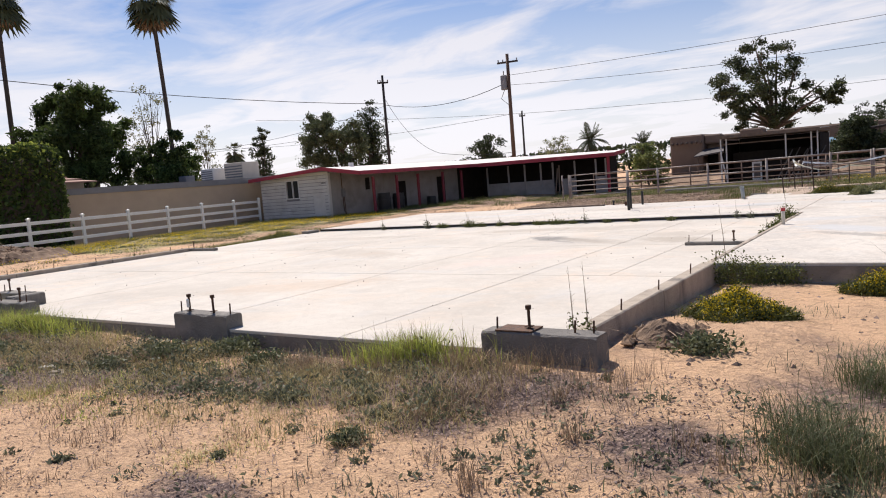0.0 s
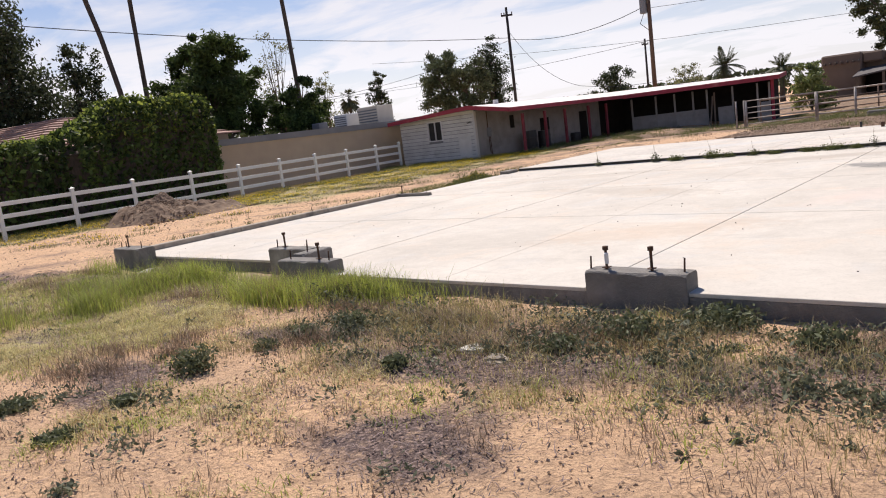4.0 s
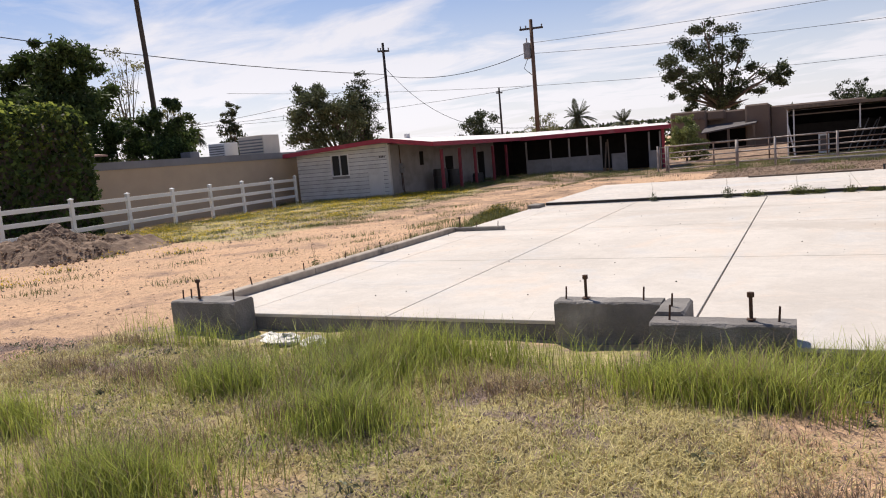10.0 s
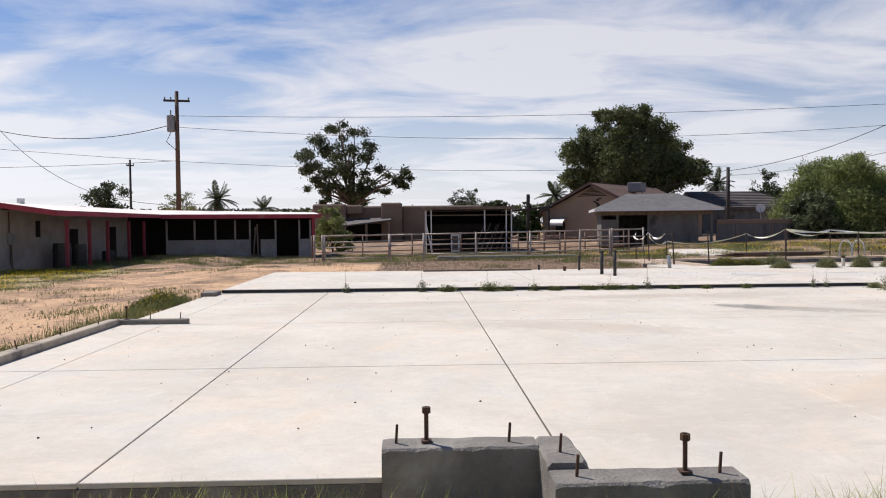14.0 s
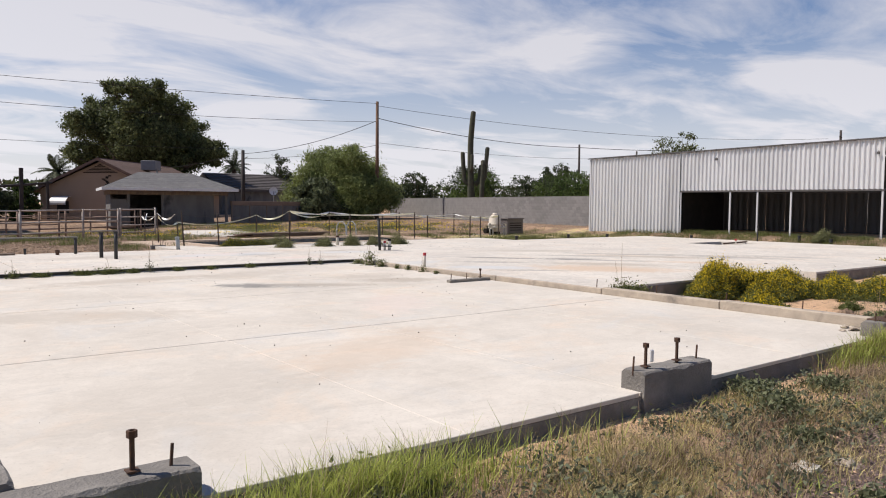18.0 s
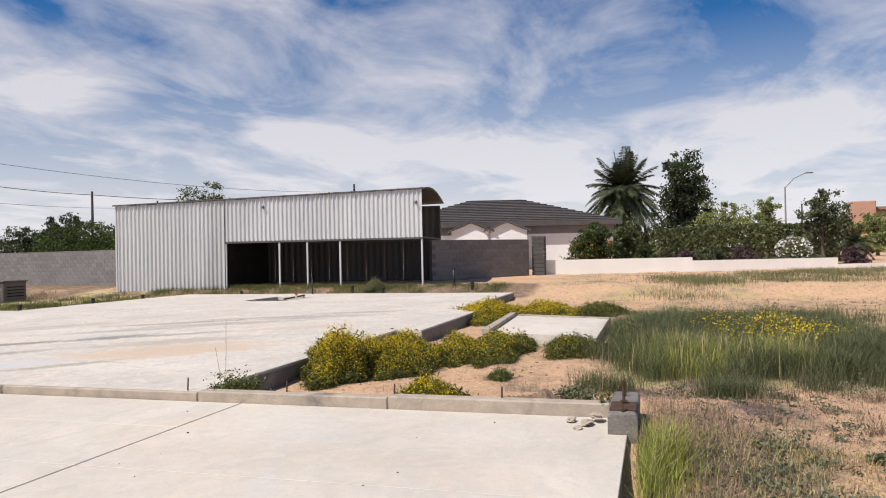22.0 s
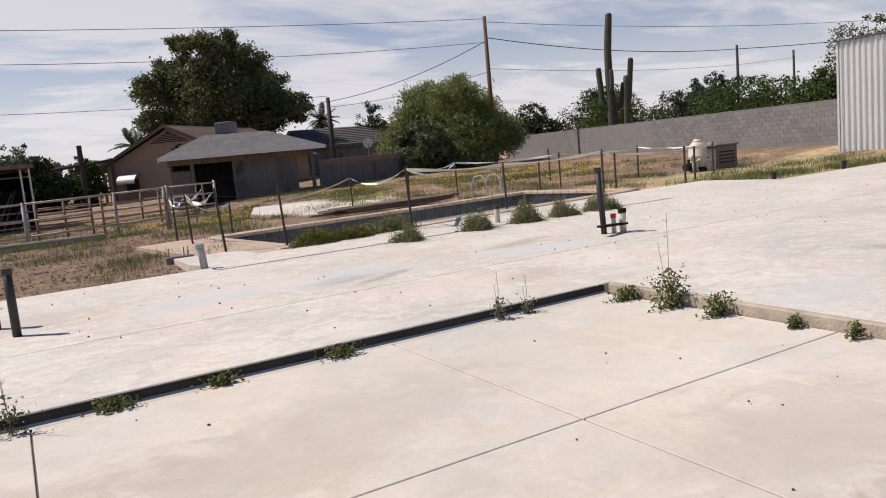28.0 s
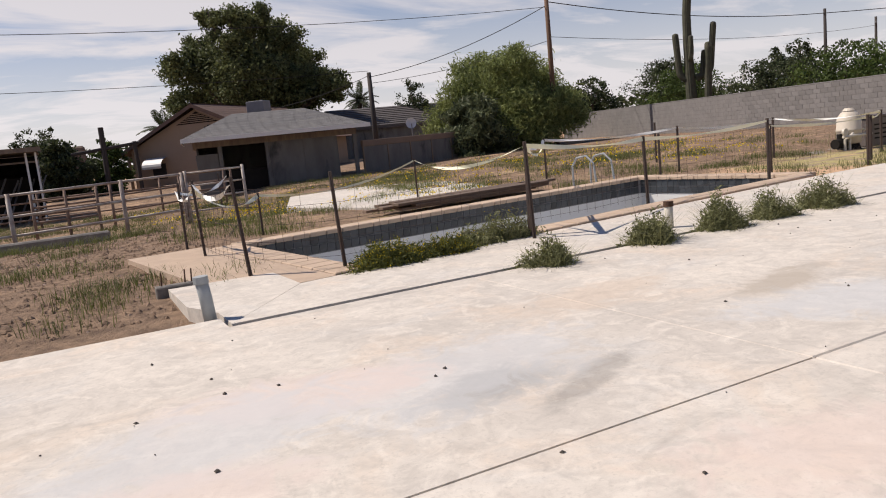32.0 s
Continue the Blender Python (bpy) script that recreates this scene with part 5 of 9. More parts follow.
def gable_house():
    h = thing("tan_house", "tan stucco house with brown shingle gable roof", "house", (3.5, 68.0, 0.05), -40)
    a, ez, rz = 6.0, 2.5, 5.0
    part("gable_wall", Shape().add([(-a + .9, 0, -0.4), (a - .9, 0, -0.4), (a - .9, 0, ez), (0, 0, rz - 0.2), (-a + .9, 0, ez), (-a + .9, 0.2, -0.4), (a - .9, 0.2, -0.4), (a - .9, 0.2, ez), (0, 0.2, rz - 0.2), (-a + .9, 0.2, ez)],
         [(0, 1, 2, 3, 4), (9, 8, 7, 6, 5), (0, 5, 6, 1), (1, 6, 7, 2), (4, 9, 5, 0)]), M_TANHOUSE, h)
    part("side_wall", Shape().box(-a + .9, -a + 1.1, 0.2, 14, -0.4, ez).box(a - 1.1, a - .9, 0.2, 14, -0.4, ez), M_TANHOUSE, h)
    for sgn in (-1, 1):
        w = Vector((-sgn * a, 0, rz - ez + 0.35))
        tiled_slope(h, (sgn * a, -0.5 if sgn < 0 else 14.5, ez - 0.25), (0, 15 if sgn < 0 else -15, 0), w, 1, 14, M_BROWNSHINGLE, "shingle_course")
        part("barge_board", Shape().add([(sgn * a, -0.52, ez - 0.25), (0, -0.52, rz + 0.1), (0, -0.52, rz - 0.15), (sgn * a, -0.52, ez - 0.5)], [(0, 1, 2, 3) if sgn < 0 else (3, 2, 1, 0)]), M_BROWNSHINGLE, h)
    vent = part("gable_vent", Shape().add([(-1.5, -0.03, 3.85), (1.5, -0.03, 3.85), (0, -0.03, 4.6), (-1.5, 0, 3.85), (1.5, 0, 3.85), (0, 0, 4.6)], [(0, 1, 2), (0, 3, 4, 1), (1, 4, 5, 2), (2, 5, 3, 0)]), M_DARK, h, "dark louvred gable vent")
    for k in range(5):
        wd = 1.3 * (1 - k / 5.5)
        part("vent_slat", Shape().box(-wd, wd, -0.06, -0.032, 3.92 + 0.12 * k, 3.97 + 0.12 * k), M_TANHOUSE, vent)
    emb = Shape()
    for k in range(9):
        ang = k * 0.7
        emb.box(0.55 + 0.32 * math.cos(ang) * (k % 3) * 0.5 - 0.12, 0.55 + 0.32 * math.cos(ang) * (k % 3) * 0.5 + 0.12, -0.03, -0.005, 2.95 + 0.09 * k - 0.1, 2.95 + 0.09 * k)
    part("wall_ornament", emb, M_DARK, h, "dark metal wall ornament")
    aw = Shape()
    for k in range(7):
        b0, b1 = math.pi / 2 * k / 6, math.pi / 2 * (k + 1) / 6
        aw.add([(-3.9, -0.9 * math.sin(b0), 1.35 + 0.55 * math.cos(b0)), (-2.5, -0.9 * math.sin(b0), 1.35 + 0.55 * math.cos(b0)), (-2.5, -0.9 * math.sin(b1), 1.35 + 0.55 * math.cos(b1)), (-3.9, -0.9 * math.sin(b1), 1.35 + 0.55 * math.cos(b1))], [(0, 3, 2, 1)])
    part("awning", aw, M_WHITEMETAL, h, "white curved metal window awning")
    part("window", Shape().box(-3.7, -2.7, -0.02, -0.002, 0.5, 1.5), M_GLASS, h)
    part("porch_beam", Shape().box(-a - 0.3, -a + 0.9, 1.0, 9, 2.1, 2.35).box(-a - 0.2, -a - 0.05, 1, 1.15, -0.4, 2.1).box(-a - 0.2, -a - 0.05, 8, 8.15, -0.4, 2.1), M_WOOD, h)
    c = part("swamp_cooler", Shape().box(1.5, 2.8, 4.2, 5.4, 4.3, 5.15, 0.03), M_GREYTRIM, h, "grey evaporative cooler on the roof")
    part("cooler_stand", Shape().box(1.5, 1.6, 4.4, 4.5, 3.8, 4.4).box(2.8, 2.9, 4.4, 4.5, 3.4, 4.4), M_GREYTRIM, c)


gable_house()


def ramada():
    """Pool house with a grey hip roof, open bay and plywood walls."""
    h = thing("pool_house", "weathered grey pool house with a grey hip shingle roof", "hut", (0.5, 51.7, 0.15), -10)
    W, D, ez, rz = 7.04, 5.5, 2.26, 3.36
    eave = [(-0.7, -0.9, ez), (W + 0.5, -0.9, ez), (W + 0.5, D + 0.6, ez), (-0.7, D + 0.6, ez)]
    r0, r1 = (1.7, D / 2, rz), (W - 1.9, D / 2, rz)
    part("roof_core", Shape().add([*eave, r0, r1], [(0, 1, 5, 4), (1, 2, 5), (2, 3, 4, 5), (3, 0, 4), (3, 2, 1, 0)]), M_GREYSHINGLE, h)
    n = 20
    for (p, q, s, e) in ((eave[0], eave[1], r0, r1), (eave[3], eave[0], r0, r0), (eave[1], eave[2], r1, r1)):
        p, q, s, e = Vector(p), Vector(q), Vector(s), Vector(e)
        nrm = (q - p).cross(s - p).normalized()
        for k in range(n):
            a, b = k / n, (k + 1.05) / n
            part("shingle_course", Shape().add([p.lerp(s, a) + nrm * 0.015, q.lerp(e, a) + nrm * 0.015, q.lerp(e, min(1, b)) + nrm * 0.006, p.lerp(s, min(1, b)) + nrm * 0.006, p.lerp(s, a), q.lerp(e, a)], [(0, 1, 2, 3), (4, 5, 1, 0)]), M_GREYSHINGLE, h)
    fas = Shape().box(-0.72, W + 0.52, -0.93, -0.9, ez - 0.16, ez + 0.02).box(-0.73, -0.70, -0.9, D + 0.6, ez - 0.16, ez + 0.02)
    part("fascia", fas, M_WHITEMETAL, h, "pale eave board")
    part("beam", Shape().box(-0.2, W, -0.08, 0.08, ez - 0.42, ez - 0.16).box(-0.28, -0.1, -0.1, D, ez - 0.42, ez - 0.16), M_WOOD, h)
    part("front_wall", Shape().box(3.0, 6.1, 0.0, 0.1, -0.3, ez - 0.1), M_GREYPLY, h, "stained grey plywood wall")
    for k in range(3):
        part("wall_batten", Shape().box(3.0 + 1.53 * k, 3.05 + 1.53 * k, -0.025, -0.002, -0.3, ez - 0.2), M_GREYPLY, h)
    part("left_wall", Shape().box(-0.15, -0.05, 1.0, D, -0.3, ez - 0.2), M_GREYPLY, h)
    part("left_panel", Shape().box(-0.2, 0.75, 0.0, 0.06, -0.3, 1.55, 0.01), M_GREYPLY, h, "grey plywood half door")
    for x in (0.85, 2.9, W - 0.1):
        part("post", Shape().box(x - 0.09, x + 0.09, -0.06, 0.12, -0.3, ez - 0.16, 0.01), M_GREYPLY, h)
    part("back_wall", Shape().box(-0.1, 6.1, D - 0.1, D, -0.3, ez - 0.2).box(6.0, 6.1, 0.1, D - 0.1, -0.3, ez - 0.2), M_GREYPLY, h)
    part("counter", Shape().box(1.0, 2.85, 0.3, 0.9, -0.3, 0.75, 0.02), M_DARK, h)


ramada()


def long_wall():
    """Garden wall of plywood-like panels between the pool house and the tamarisk."""
    w = thing("panel_wall", "grey-brown rendered garden wall with upright battens", "wall", kind="structure")
    p, q = Vector((7.7, 50.6, 0.2)), Vector((17.5, 55.5, 0.2))
    d = (q - p)
    m = Matrix.Translation(p) @ d.to_track_quat("X", "Z").to_matrix().to_4x4()
    n = 6
    for k in range(n):
        part("wall_panel", Shape().box(d.length * k / n + 0.02, d.length * (k + 1) / n - 0.02, -0.05, 0.05, -0.3, 1.15, 0.01, m), M_GREYPLY, w)
        part("batten", Shape().box(d.length * k / n - 0.04, d.length * k / n + 0.04, -0.09, -0.052, -0.3, 1.25, 0.005, m), M_WOOD, w)
    part("wall_top", Shape().box(0, d.length, -0.08, 0.08, 1.15, 1.45, 0.02, m), M_ADOBE, w)


long_wall()


def simple_house(name, label, at, turn, W, D, ez, rz, wall, roof, hip=True, courses=10, over=0.5):
    h = thing(name, label, "house", at, turn)
    part("wall_block", Shape().box(0, W, 0, D, -0.6, ez), wall, h)
    e = [Vector(v) for v in ((-over, -over, ez), (W + over, -over, ez), (W + over, D + over, ez), (-over, D + over, ez))]
    k = D / 2 if hip else -over
    r0, r1 = Vector((k, D / 2, rz)), Vector((W - k, D / 2, rz))
    for p, q, s, t in ((e[0], e[1], r0, r1), (e[1], e[2], r1, r1), (e[2], e[3], r1, r0), (e[3], e[0], r0, r0)):
        n = (q - p).cross(s - p).normalized()
        for i in range(courses):
            a, b = i / courses, min(1, (i + 1.05) / courses)
            part("roof_course", Shape().add([p.lerp(s, a) + n * 0.07, q.lerp(t, a) + n * 0.07, q.lerp(t, b), p.lerp(s, b), p.lerp(s, a), q.lerp(t, a)], [(0, 1, 2, 3), (4, 5, 1, 0)]), roof, h)
    part("eave_board", Shape().box(-over, W + over, -over - 0.04, -over, ez - 0.25, ez + 0.04).box(-over - 0.04, -over, -over, D + over, ez - 0.25, ez + 0.04), roof, h)
    return h


h2 = simple_house("white_house", "white stucco house with a dark grey hip tile roof", (36.5, 22.0, 0.4), -75, 14.5, 11, 3.1, 5.0, M_HOUSE2WALL, M_GREYROOF, courses=14)
part("grey_band", Shape().box(-0.06, 14.56, -0.06, -0.002, 2.35, 3.08), M_GREYTRIM, h2, "grey band along the wall under the eaves")
for k in range(2):
    gx = 4.0 + 2.2 * k
    ent = part("entry_gable", Shape().add([(gx, -3.2, 1.6), (gx + 2.4, -3.2, 1.6), (gx + 2.4, -3.2, 2.5), (gx + 1.2, -3.2, 3.0), (gx, -3.2, 2.5), (gx, 0, 1.6), (gx + 2.4, 0, 1.6), (gx + 2.4, 0, 2.5), (gx + 1.2, 0, 3.0), (gx, 0, 2.5)],
               [(0, 1, 2, 3, 4), (1, 6, 7, 2), (2, 7, 8, 3), (3, 8, 9, 4), (4, 9, 5, 0), (0, 5, 6, 1)]), M_HOUSE2WALL, h2, "small white gabled dormer")
    roof = Shape()
    for dz in (0.0, 0.12):
        roof.v += [(gx - 0.2, y, 2.44 + dz) for y in (-3.4, 0)] + [(gx + 1.2, y, 3.02 + dz) for y in (-3.4, 0)] + [(gx + 2.6, y, 2.44 + dz) for y in (-3.4, 0)]
    roof.f = [(6, 8, 9, 7), (8, 10, 11, 9), (0, 1, 3, 2), (2, 3, 5, 4), (0, 2, 8, 6), (2, 4, 10, 8), (0, 6, 7, 1), (4, 5, 11, 10)]
    part("gable_roof", roof, M_GREYROOF, ent)
simple_house("tile_roof_house", "low house with a red-brown tile roof behind the hedge", (-62, 8.0, -0.6), 12, 24, 12, 3.4, 5.3, M_BEIGE, M_TILE, courses=12)
simple_house("dark_roof_house", "far house with a low dark roof", (20, 84, 0.5), 0, 14, 9, 2.6, 4.6, M_GREYPLY, M_GREYROOF, False)
simple_house("dark_roof_house", "far house with a low dark roof behind the wall", (47, 40, 0.6), -60, 14, 9, 3.0, 4.6, M_BEIGE, M_GREYROOF)

adobe = thing("adobe_house", "flat-roofed brown adobe house with a chimney", "house", (-24.8, 78, -0.3))
part("main_block", Shape().box(1.9, 5.3, 0, 9, -0.5, 3.95, 0.14), M_ADOBE, adobe)
part("recessed_block", Shape().box(5.28, 8.95, 1.2, 9, -0.5, 3.75, 0.14), M_ADOBE, adobe)
part("parapet_step", Shape().box(5.3, 7.0, 0.3, 1.4, 2.9, 3.85, 0.14), M_ADOBE, adobe)
part("chimney", Shape().box(8.9, 11.05, -0.6, 1.4, -0.5, 4.05, 0.15), M_ADOBE, adobe)
part("low_block", Shape().box(11.03, 22.0, 0.8, 9, -0.5, 3.75, 0.14), M_ADOBE, adobe)
for k in range(7):
    part("roof_beam_end", Shape().tube([(2.2 + 0.48 * k, -0.55, 3.15), (2.2 + 0.48 * k, 0.05, 3.15)], 0.11, 8), M_WOOD, adobe)
# near-black sheet stands in for the shade under the porch roof
part("dark_opening", Shape().box(5.4, 8.8, 1.17, 1.2, -0.4, 1.9), M_DARK, adobe, "near-black panel for the shade of the open porch")
part("porch_roof", Shape().add([(5.2, -3.4, 1.75), (10.0, -3.4, 2.3), (10.0, 0.9, 2.6), (5.2, 0.9, 2.45), (5.2, -3.4, 1.62), (10.0, -3.4, 2.17), (10.0, 0.9, 2.47), (5.2, 0.9, 2.32)],
     [(0, 1, 2, 3), (7, 6, 5, 4), (0, 4, 5, 1), (1, 5, 6, 2), (3, 7, 4, 0), (2, 6, 7, 3)]), M_GREYROOF, adobe, "dark sloping porch roof")
for x, z in ((5.5, 1.64), (7.6, 1.88), (9.8, 2.1)):
    part("porch_post", Shape().box(x - 0.1, x + 0.1, -3.3, -3.1, -0.5, z), M_WOOD, adobe)

# patio umbrellas and a satellite dish among the far houses
M_BLUECLOTH = mat("faded_blue_canvas", (0.16, 0.27, 0.36), (0.11, 0.2, 0.28), 2, 0.85, 0, 0.1, 40)
for x, y in ((-7.4, 73.0), (-5.6, 73.5)):
    um = thing("patio_umbrella", "open faded blue patio umbrella by the adobe house", "umbrella", (x, y, -0.1), group="patio umbrellas")
    part("pole", Shape().tube([(0, 0, -0.2), (0, 0, 2.25)], 0.03, 6), M_WHITEMETAL, um)
    top = Shape()
    top.v = [(0, 0, 2.3)] + [(1.25 * math.cos(k * math.pi / 4), 1.25 * math.sin(k * math.pi / 4), 1.85) for k in range(8)] + [(1.25 * math.cos(k * math.pi / 4), 1.25 * math.sin(k * math.pi / 4), 1.7) for k in range(8)]
    top.f = [(0, 1 + k, 1 + (k + 1) % 8) for k in range(8)] + [(1 + k, 9 + k, 9 + (k + 1) % 8, 1 + (k + 1) % 8) for k in range(8)]
    part("canopy", top, M_BLUECLOTH, um)
dish = thing("satellite_dish", "small white satellite dish on a pole behind the garden wall", "satellite dish", (19.84, 70.0, 0.3), 160)
part("mast", Shape().tube([(0, 0, -0.4), (0, 0, 2.4)], 0.04, 6), M_GREYTRIM, dish)
bowl = Shape()
for j in range(5):
    r = 0.42 * j / 4
    bowl.v += [(r * math.cos(k * math.pi / 6), -0.35 + 0.5 * r * r - 0.2 * math.sin(k * math.pi / 6) * r, 2.45 + r * math.sin(k * math.pi / 6)) for k in range(12)]
bowl.f = [(12 * j + k, 12 * j + (k + 1) % 12, 12 * j + 12 + (k + 1) % 12, 12 * j + 12 + k) for j in range(4) for k in range(12)]
part("dish", bowl, M_WHITEMETAL, dish)
part("feed_arm", Shape().tube([(0, -0.3, 2.15), (0, -0.75, 2.3)], 0.02, 5), M_GREYTRIM, dish)

orange = thing("orange_building", "orange and yellow stucco building with a tile roof", "building", (104, -24, 0.4), 0)
part("main_block", Shape().box(0, 10, -12, 2, -1, 6.0, 0.1), M_ORANGEWALL, orange)
part("tower", Shape().box(-1.2, 1.8, 0.5, 3.5, -1, 7.2, 0.1), M_ORANGEWALL, orange)
part("yellow_wall", Shape().box(-2.0, 0.0, -2, 3.8, -1, 4.4, 0.1), M_YELLOWWALL, orange)
part("roof_edge", Shape().box(-0.5, 10.4, -12.5, 0.4, 6.0, 6.4), M_TILE, orange)


# ---- anchor bolts, rods and pipes on the slabs ----
def hold_down(x, y, z, h=0.22, lean=0.0, label="rusty hold-down bolt with a nut, cast into concrete"):
    b = thing("anchor_bolt", label, "bolt", (x, y, z), group="hold-down bolts")
    part("rod", Shape().tube([(0, 0, -0.05), (lean, 0, h)], 0.013, 8), M_RUST, b)
    part("nut", Shape().tube([(lean, 0, h - 0.035), (lean, 0, h)], 0.026, 6), M_RUST, b)
    part("washer", Shape().box(-0.03, 0.03, -0.03, 0.03, 0.0, 0.008), M_RUST, b)


def dowel(x, y, z, h=0.10, lean=0.01):
    solid("steel_dowel", Shape().tube([(x, y, z - 0.05), (x + lean, y, z + h)], [0.009, 0.008], 6), M_RUST, "short rusty steel anchor rod set in concrete", "rod", "anchor rods")


for x, y, z, h in ((-16.35, 6.12, 0.20, 0.2), (-12.10, 6.31, 0.20, 0.2), (-10.76, 5.80, 0.165, 0.2), (-6.82, 5.79, 0.17, 0.19), (-6.40, 5.79, 0.17, 0.19), (-2.35, 5.74, 0.20, 0.18), (-2.35, 13.02, 0.075, 0.16), (-16.55, 13.31, 0.075, 0.2)):
    hold_down(x, y, z, h)
for x, y, z in ((-16.57, 6.1, 0.19), (-16.5, 6.15, 0.19), (-15.85, 6.1, 0.2), (-12.28, 6.31, 0.2), (-11.62, 6.31, 0.2), (-11.36, 6.1, 0.19), (-11.33, 5.8, 0.165), (-10.58, 5.8, 0.165), (-6.98, 5.79, 0.17), (-6.12, 5.79, 0.17), (-2.66, 5.74, 0.17), (-1.95, 5.74, 0.17), (-1.8, 5.76, 0.17), (-3.08, 13.02, 0.07), (-2.7, 13.02, 0.07), (-15.75, 13.31, 0.07), (-16.2, 13.31, 0.07)):
    dowel(x, y, z)
for k in range(6):
    dowel(-16.72 + 0.02 * (k % 2), 7.4 + 1.05 * k, 0.10, 0.09, 0.03 * (k % 3 - 1))
for y in (6.9, 8.0, 9.2, 10.4):
    dowel(-2.0, y, 0.14, 0.09)
cap = solid("steel_plate", Shape().box(-2.62, -2.28, 5.63, 5.85, 0.171, 0.186, 0.003), M_RUST, "thin rusty steel plate on a concrete stub", "plate")
solid("paper_scrap", Shape().box(-6.815, -6.775, 5.74, 5.76, 0.21, 0.31, 0.008), M_VINYL, "strip of white tape caught on a bolt", "tape")


def pipe_stub(x, y, r, h, material, label, lean=(0, 0), capc=None, z=UP):
    p = thing("pipe_stub", label, "pipe", (x, y, z), group="plumbing stubs")
    part("pipe", Shape().tube([(0, 0, -0.1), (lean[0] * 0.5, lean[1] * 0.5, h * 0.5), (lean[0], lean[1], h)], r, 12), material, p, smooth=True)
    part("pipe_collar", Shape().tube([(lean[0] * 0.94, lean[1] * 0.94, h - 0.05), (lean[0], lean[1], h + 0.012)], r * 1.18, 12), capc or material, p)


pipe_stub(-7.02, 21.1, 0.042, 0.66, M_BLACKPIPE, "black plastic vent pipe standing in the slab")
pipe_stub(-7.2, 21.75, 0.045, 0.62, M_BLACKPIPE, "thick black plastic vent pipe standing in the slab")
pipe_stub(-7.43, 23.5, 0.035, 0.42, M_BLACKPIPE, "short black pipe standing in the slab")
pipe_stub(-7.90, 23.3, 0.045, 0.12, M_RUST, "low rusty pipe stub")
pipe_stub(-8.55, 23.9, 0.03, 0.14, M_BLACKPIPE, "low black pipe stub")
pipe_stub(-4.52, 24.15, 0.055, 0.36, M_GREYPVC, "grey plastic pipe standing at the slab's corner", (-0.04, 0))
pipe_stub(-1.98, 15.35, 0.032, 0.30, M_PVC, "cream plastic pipe with a red cap", (0, 0), M_RED)
pipe_stub(0.42, 20.87, 0.042, 0.95, M_BLACKPIPE, "tall black pipe standing in the slab", (-0.04, 0.02))
pipe_stub(0.56, 20.82, 0.035, 0.27, M_PVC, "short cream pipe with red tape", (0, 0), M_RED)
pipe_stub(0.70, 20.78, 0.05, 0.33, M_PVC, "short cream plastic pipe with a dark open mouth", (0, 0), M_DARK)
pipe_stub(0.86, 24.2, 0.05, 0.30, M_PVC, "grey capped pipe beside the shrubs", (0, 0), M_RUST)
pipe_stub(17.3, 18.3, 0.03, 0.62, M_BLACKPIPE, "thin black pipe leaning in the slab", (0.1, 0.05))
pipe_stub(19.6, 13.2, 0.05, 0.85, M_BLACKPIPE, "black pipe beside the shed", z=0.12)
for x, y in ((18.2, 17.0), (17.9, 15.6), (18.6, 12.2), (15.4, 24.6), (13.2, 25.0), (17.6, 21.6), (9.7, 24.7)):
    pipe_stub(x, y, 0.06, 0.22, M_BLACKPIPE, "low black pipe stub at the slab's edge", z=float(ground_z(x, y)) + 0.05)
solid("scrap_board", Shape().box(-0.32, 0.32, -0.05, 0.05, 0, 0.03, 0.004, pose(0.45, 20.72, UP + 0.12, 0, 3, 12)), M_DARK, "short dark board lying across pipe stubs", "board")
solid("scrap_board", Shape().box(-1.6, 1.6, -0.06, 0.06, 0, 0.05, 0.006, pose(-10.4, 23.7, UP, 0, 0, 2)), M_WOOD, "dark weathered board lying on the slab", "board")
# shallow floor, painted near-black for the shade of a deeper pit
part("pit_floor", Shape().box(PIT[0], PIT[1], PIT[2], PIT[3], -0.5, -0.05), M_DARKEDGE, house_slab, "near-black floor giving a shallow square drain pit its shade")
solid("pit_pipe", Shape().tube([(PIT[0] + 0.3, PIT[2] + 0.2, UP + 0.035), (PIT[1] + 0.2, PIT[2] + 0.6, UP + 0.035)], 0.03, 8), M_RUST, "rusty pipe lying over a square pit in the slab", "pipe")
pipe_stub(13.9, 17.25, 0.035, 0.2, M_PVC, "short pipe with a red cap beside the pit", (0, 0), M_RED)

# strip and pad by the pool, small pad by the planting bed
deck = thing("pool_deck", "pale concrete strip along the pool with a dark expansion gap", "paving", kind="structure")
part("deck_strip", Shape().poly([(-4.42, 23.78), (7.2, 23.78), (9.0, 24.06), (9.0, 26.3), (6.6, 26.2), (-3.44, 25.05)], -0.4, 0.085), M_UPPER, deck)
part("deck_gap", Shape().box(-4.468, 5.0, 23.662, 23.778, -0.4, 0.0).box(-4.468, -4.422, 23.78, 24.3, -0.4, 0.0), M_BLACKPIPE, deck, "dark open joint")
part("deck_pad", Shape().poly([(-4.42, 23.79), (-3.442, 25.065), (-3.46, 26.05), (-4.60, 26.15), (-4.60, 24.9), (-4.42, 24.35)], -0.4, 0.083), M_UPPER, deck)
part("slab_side", Shape().box(5.0, 10.9, 23.70, 24.04, -0.4, 0.084), M_UPPER, deck)
part("pad_stub", Shape().box(-4.72, -4.25, 26.16, 26.30, -0.3, 0.115, 0.012), M_STEM, deck)
for x in (-4.65, -4.4, -4.33):
    dowel(x, 26.25, 0.16)
pad = thing("small_pad", "small pale concrete pad with a raised edge beside the bed", "slab", kind="structure")
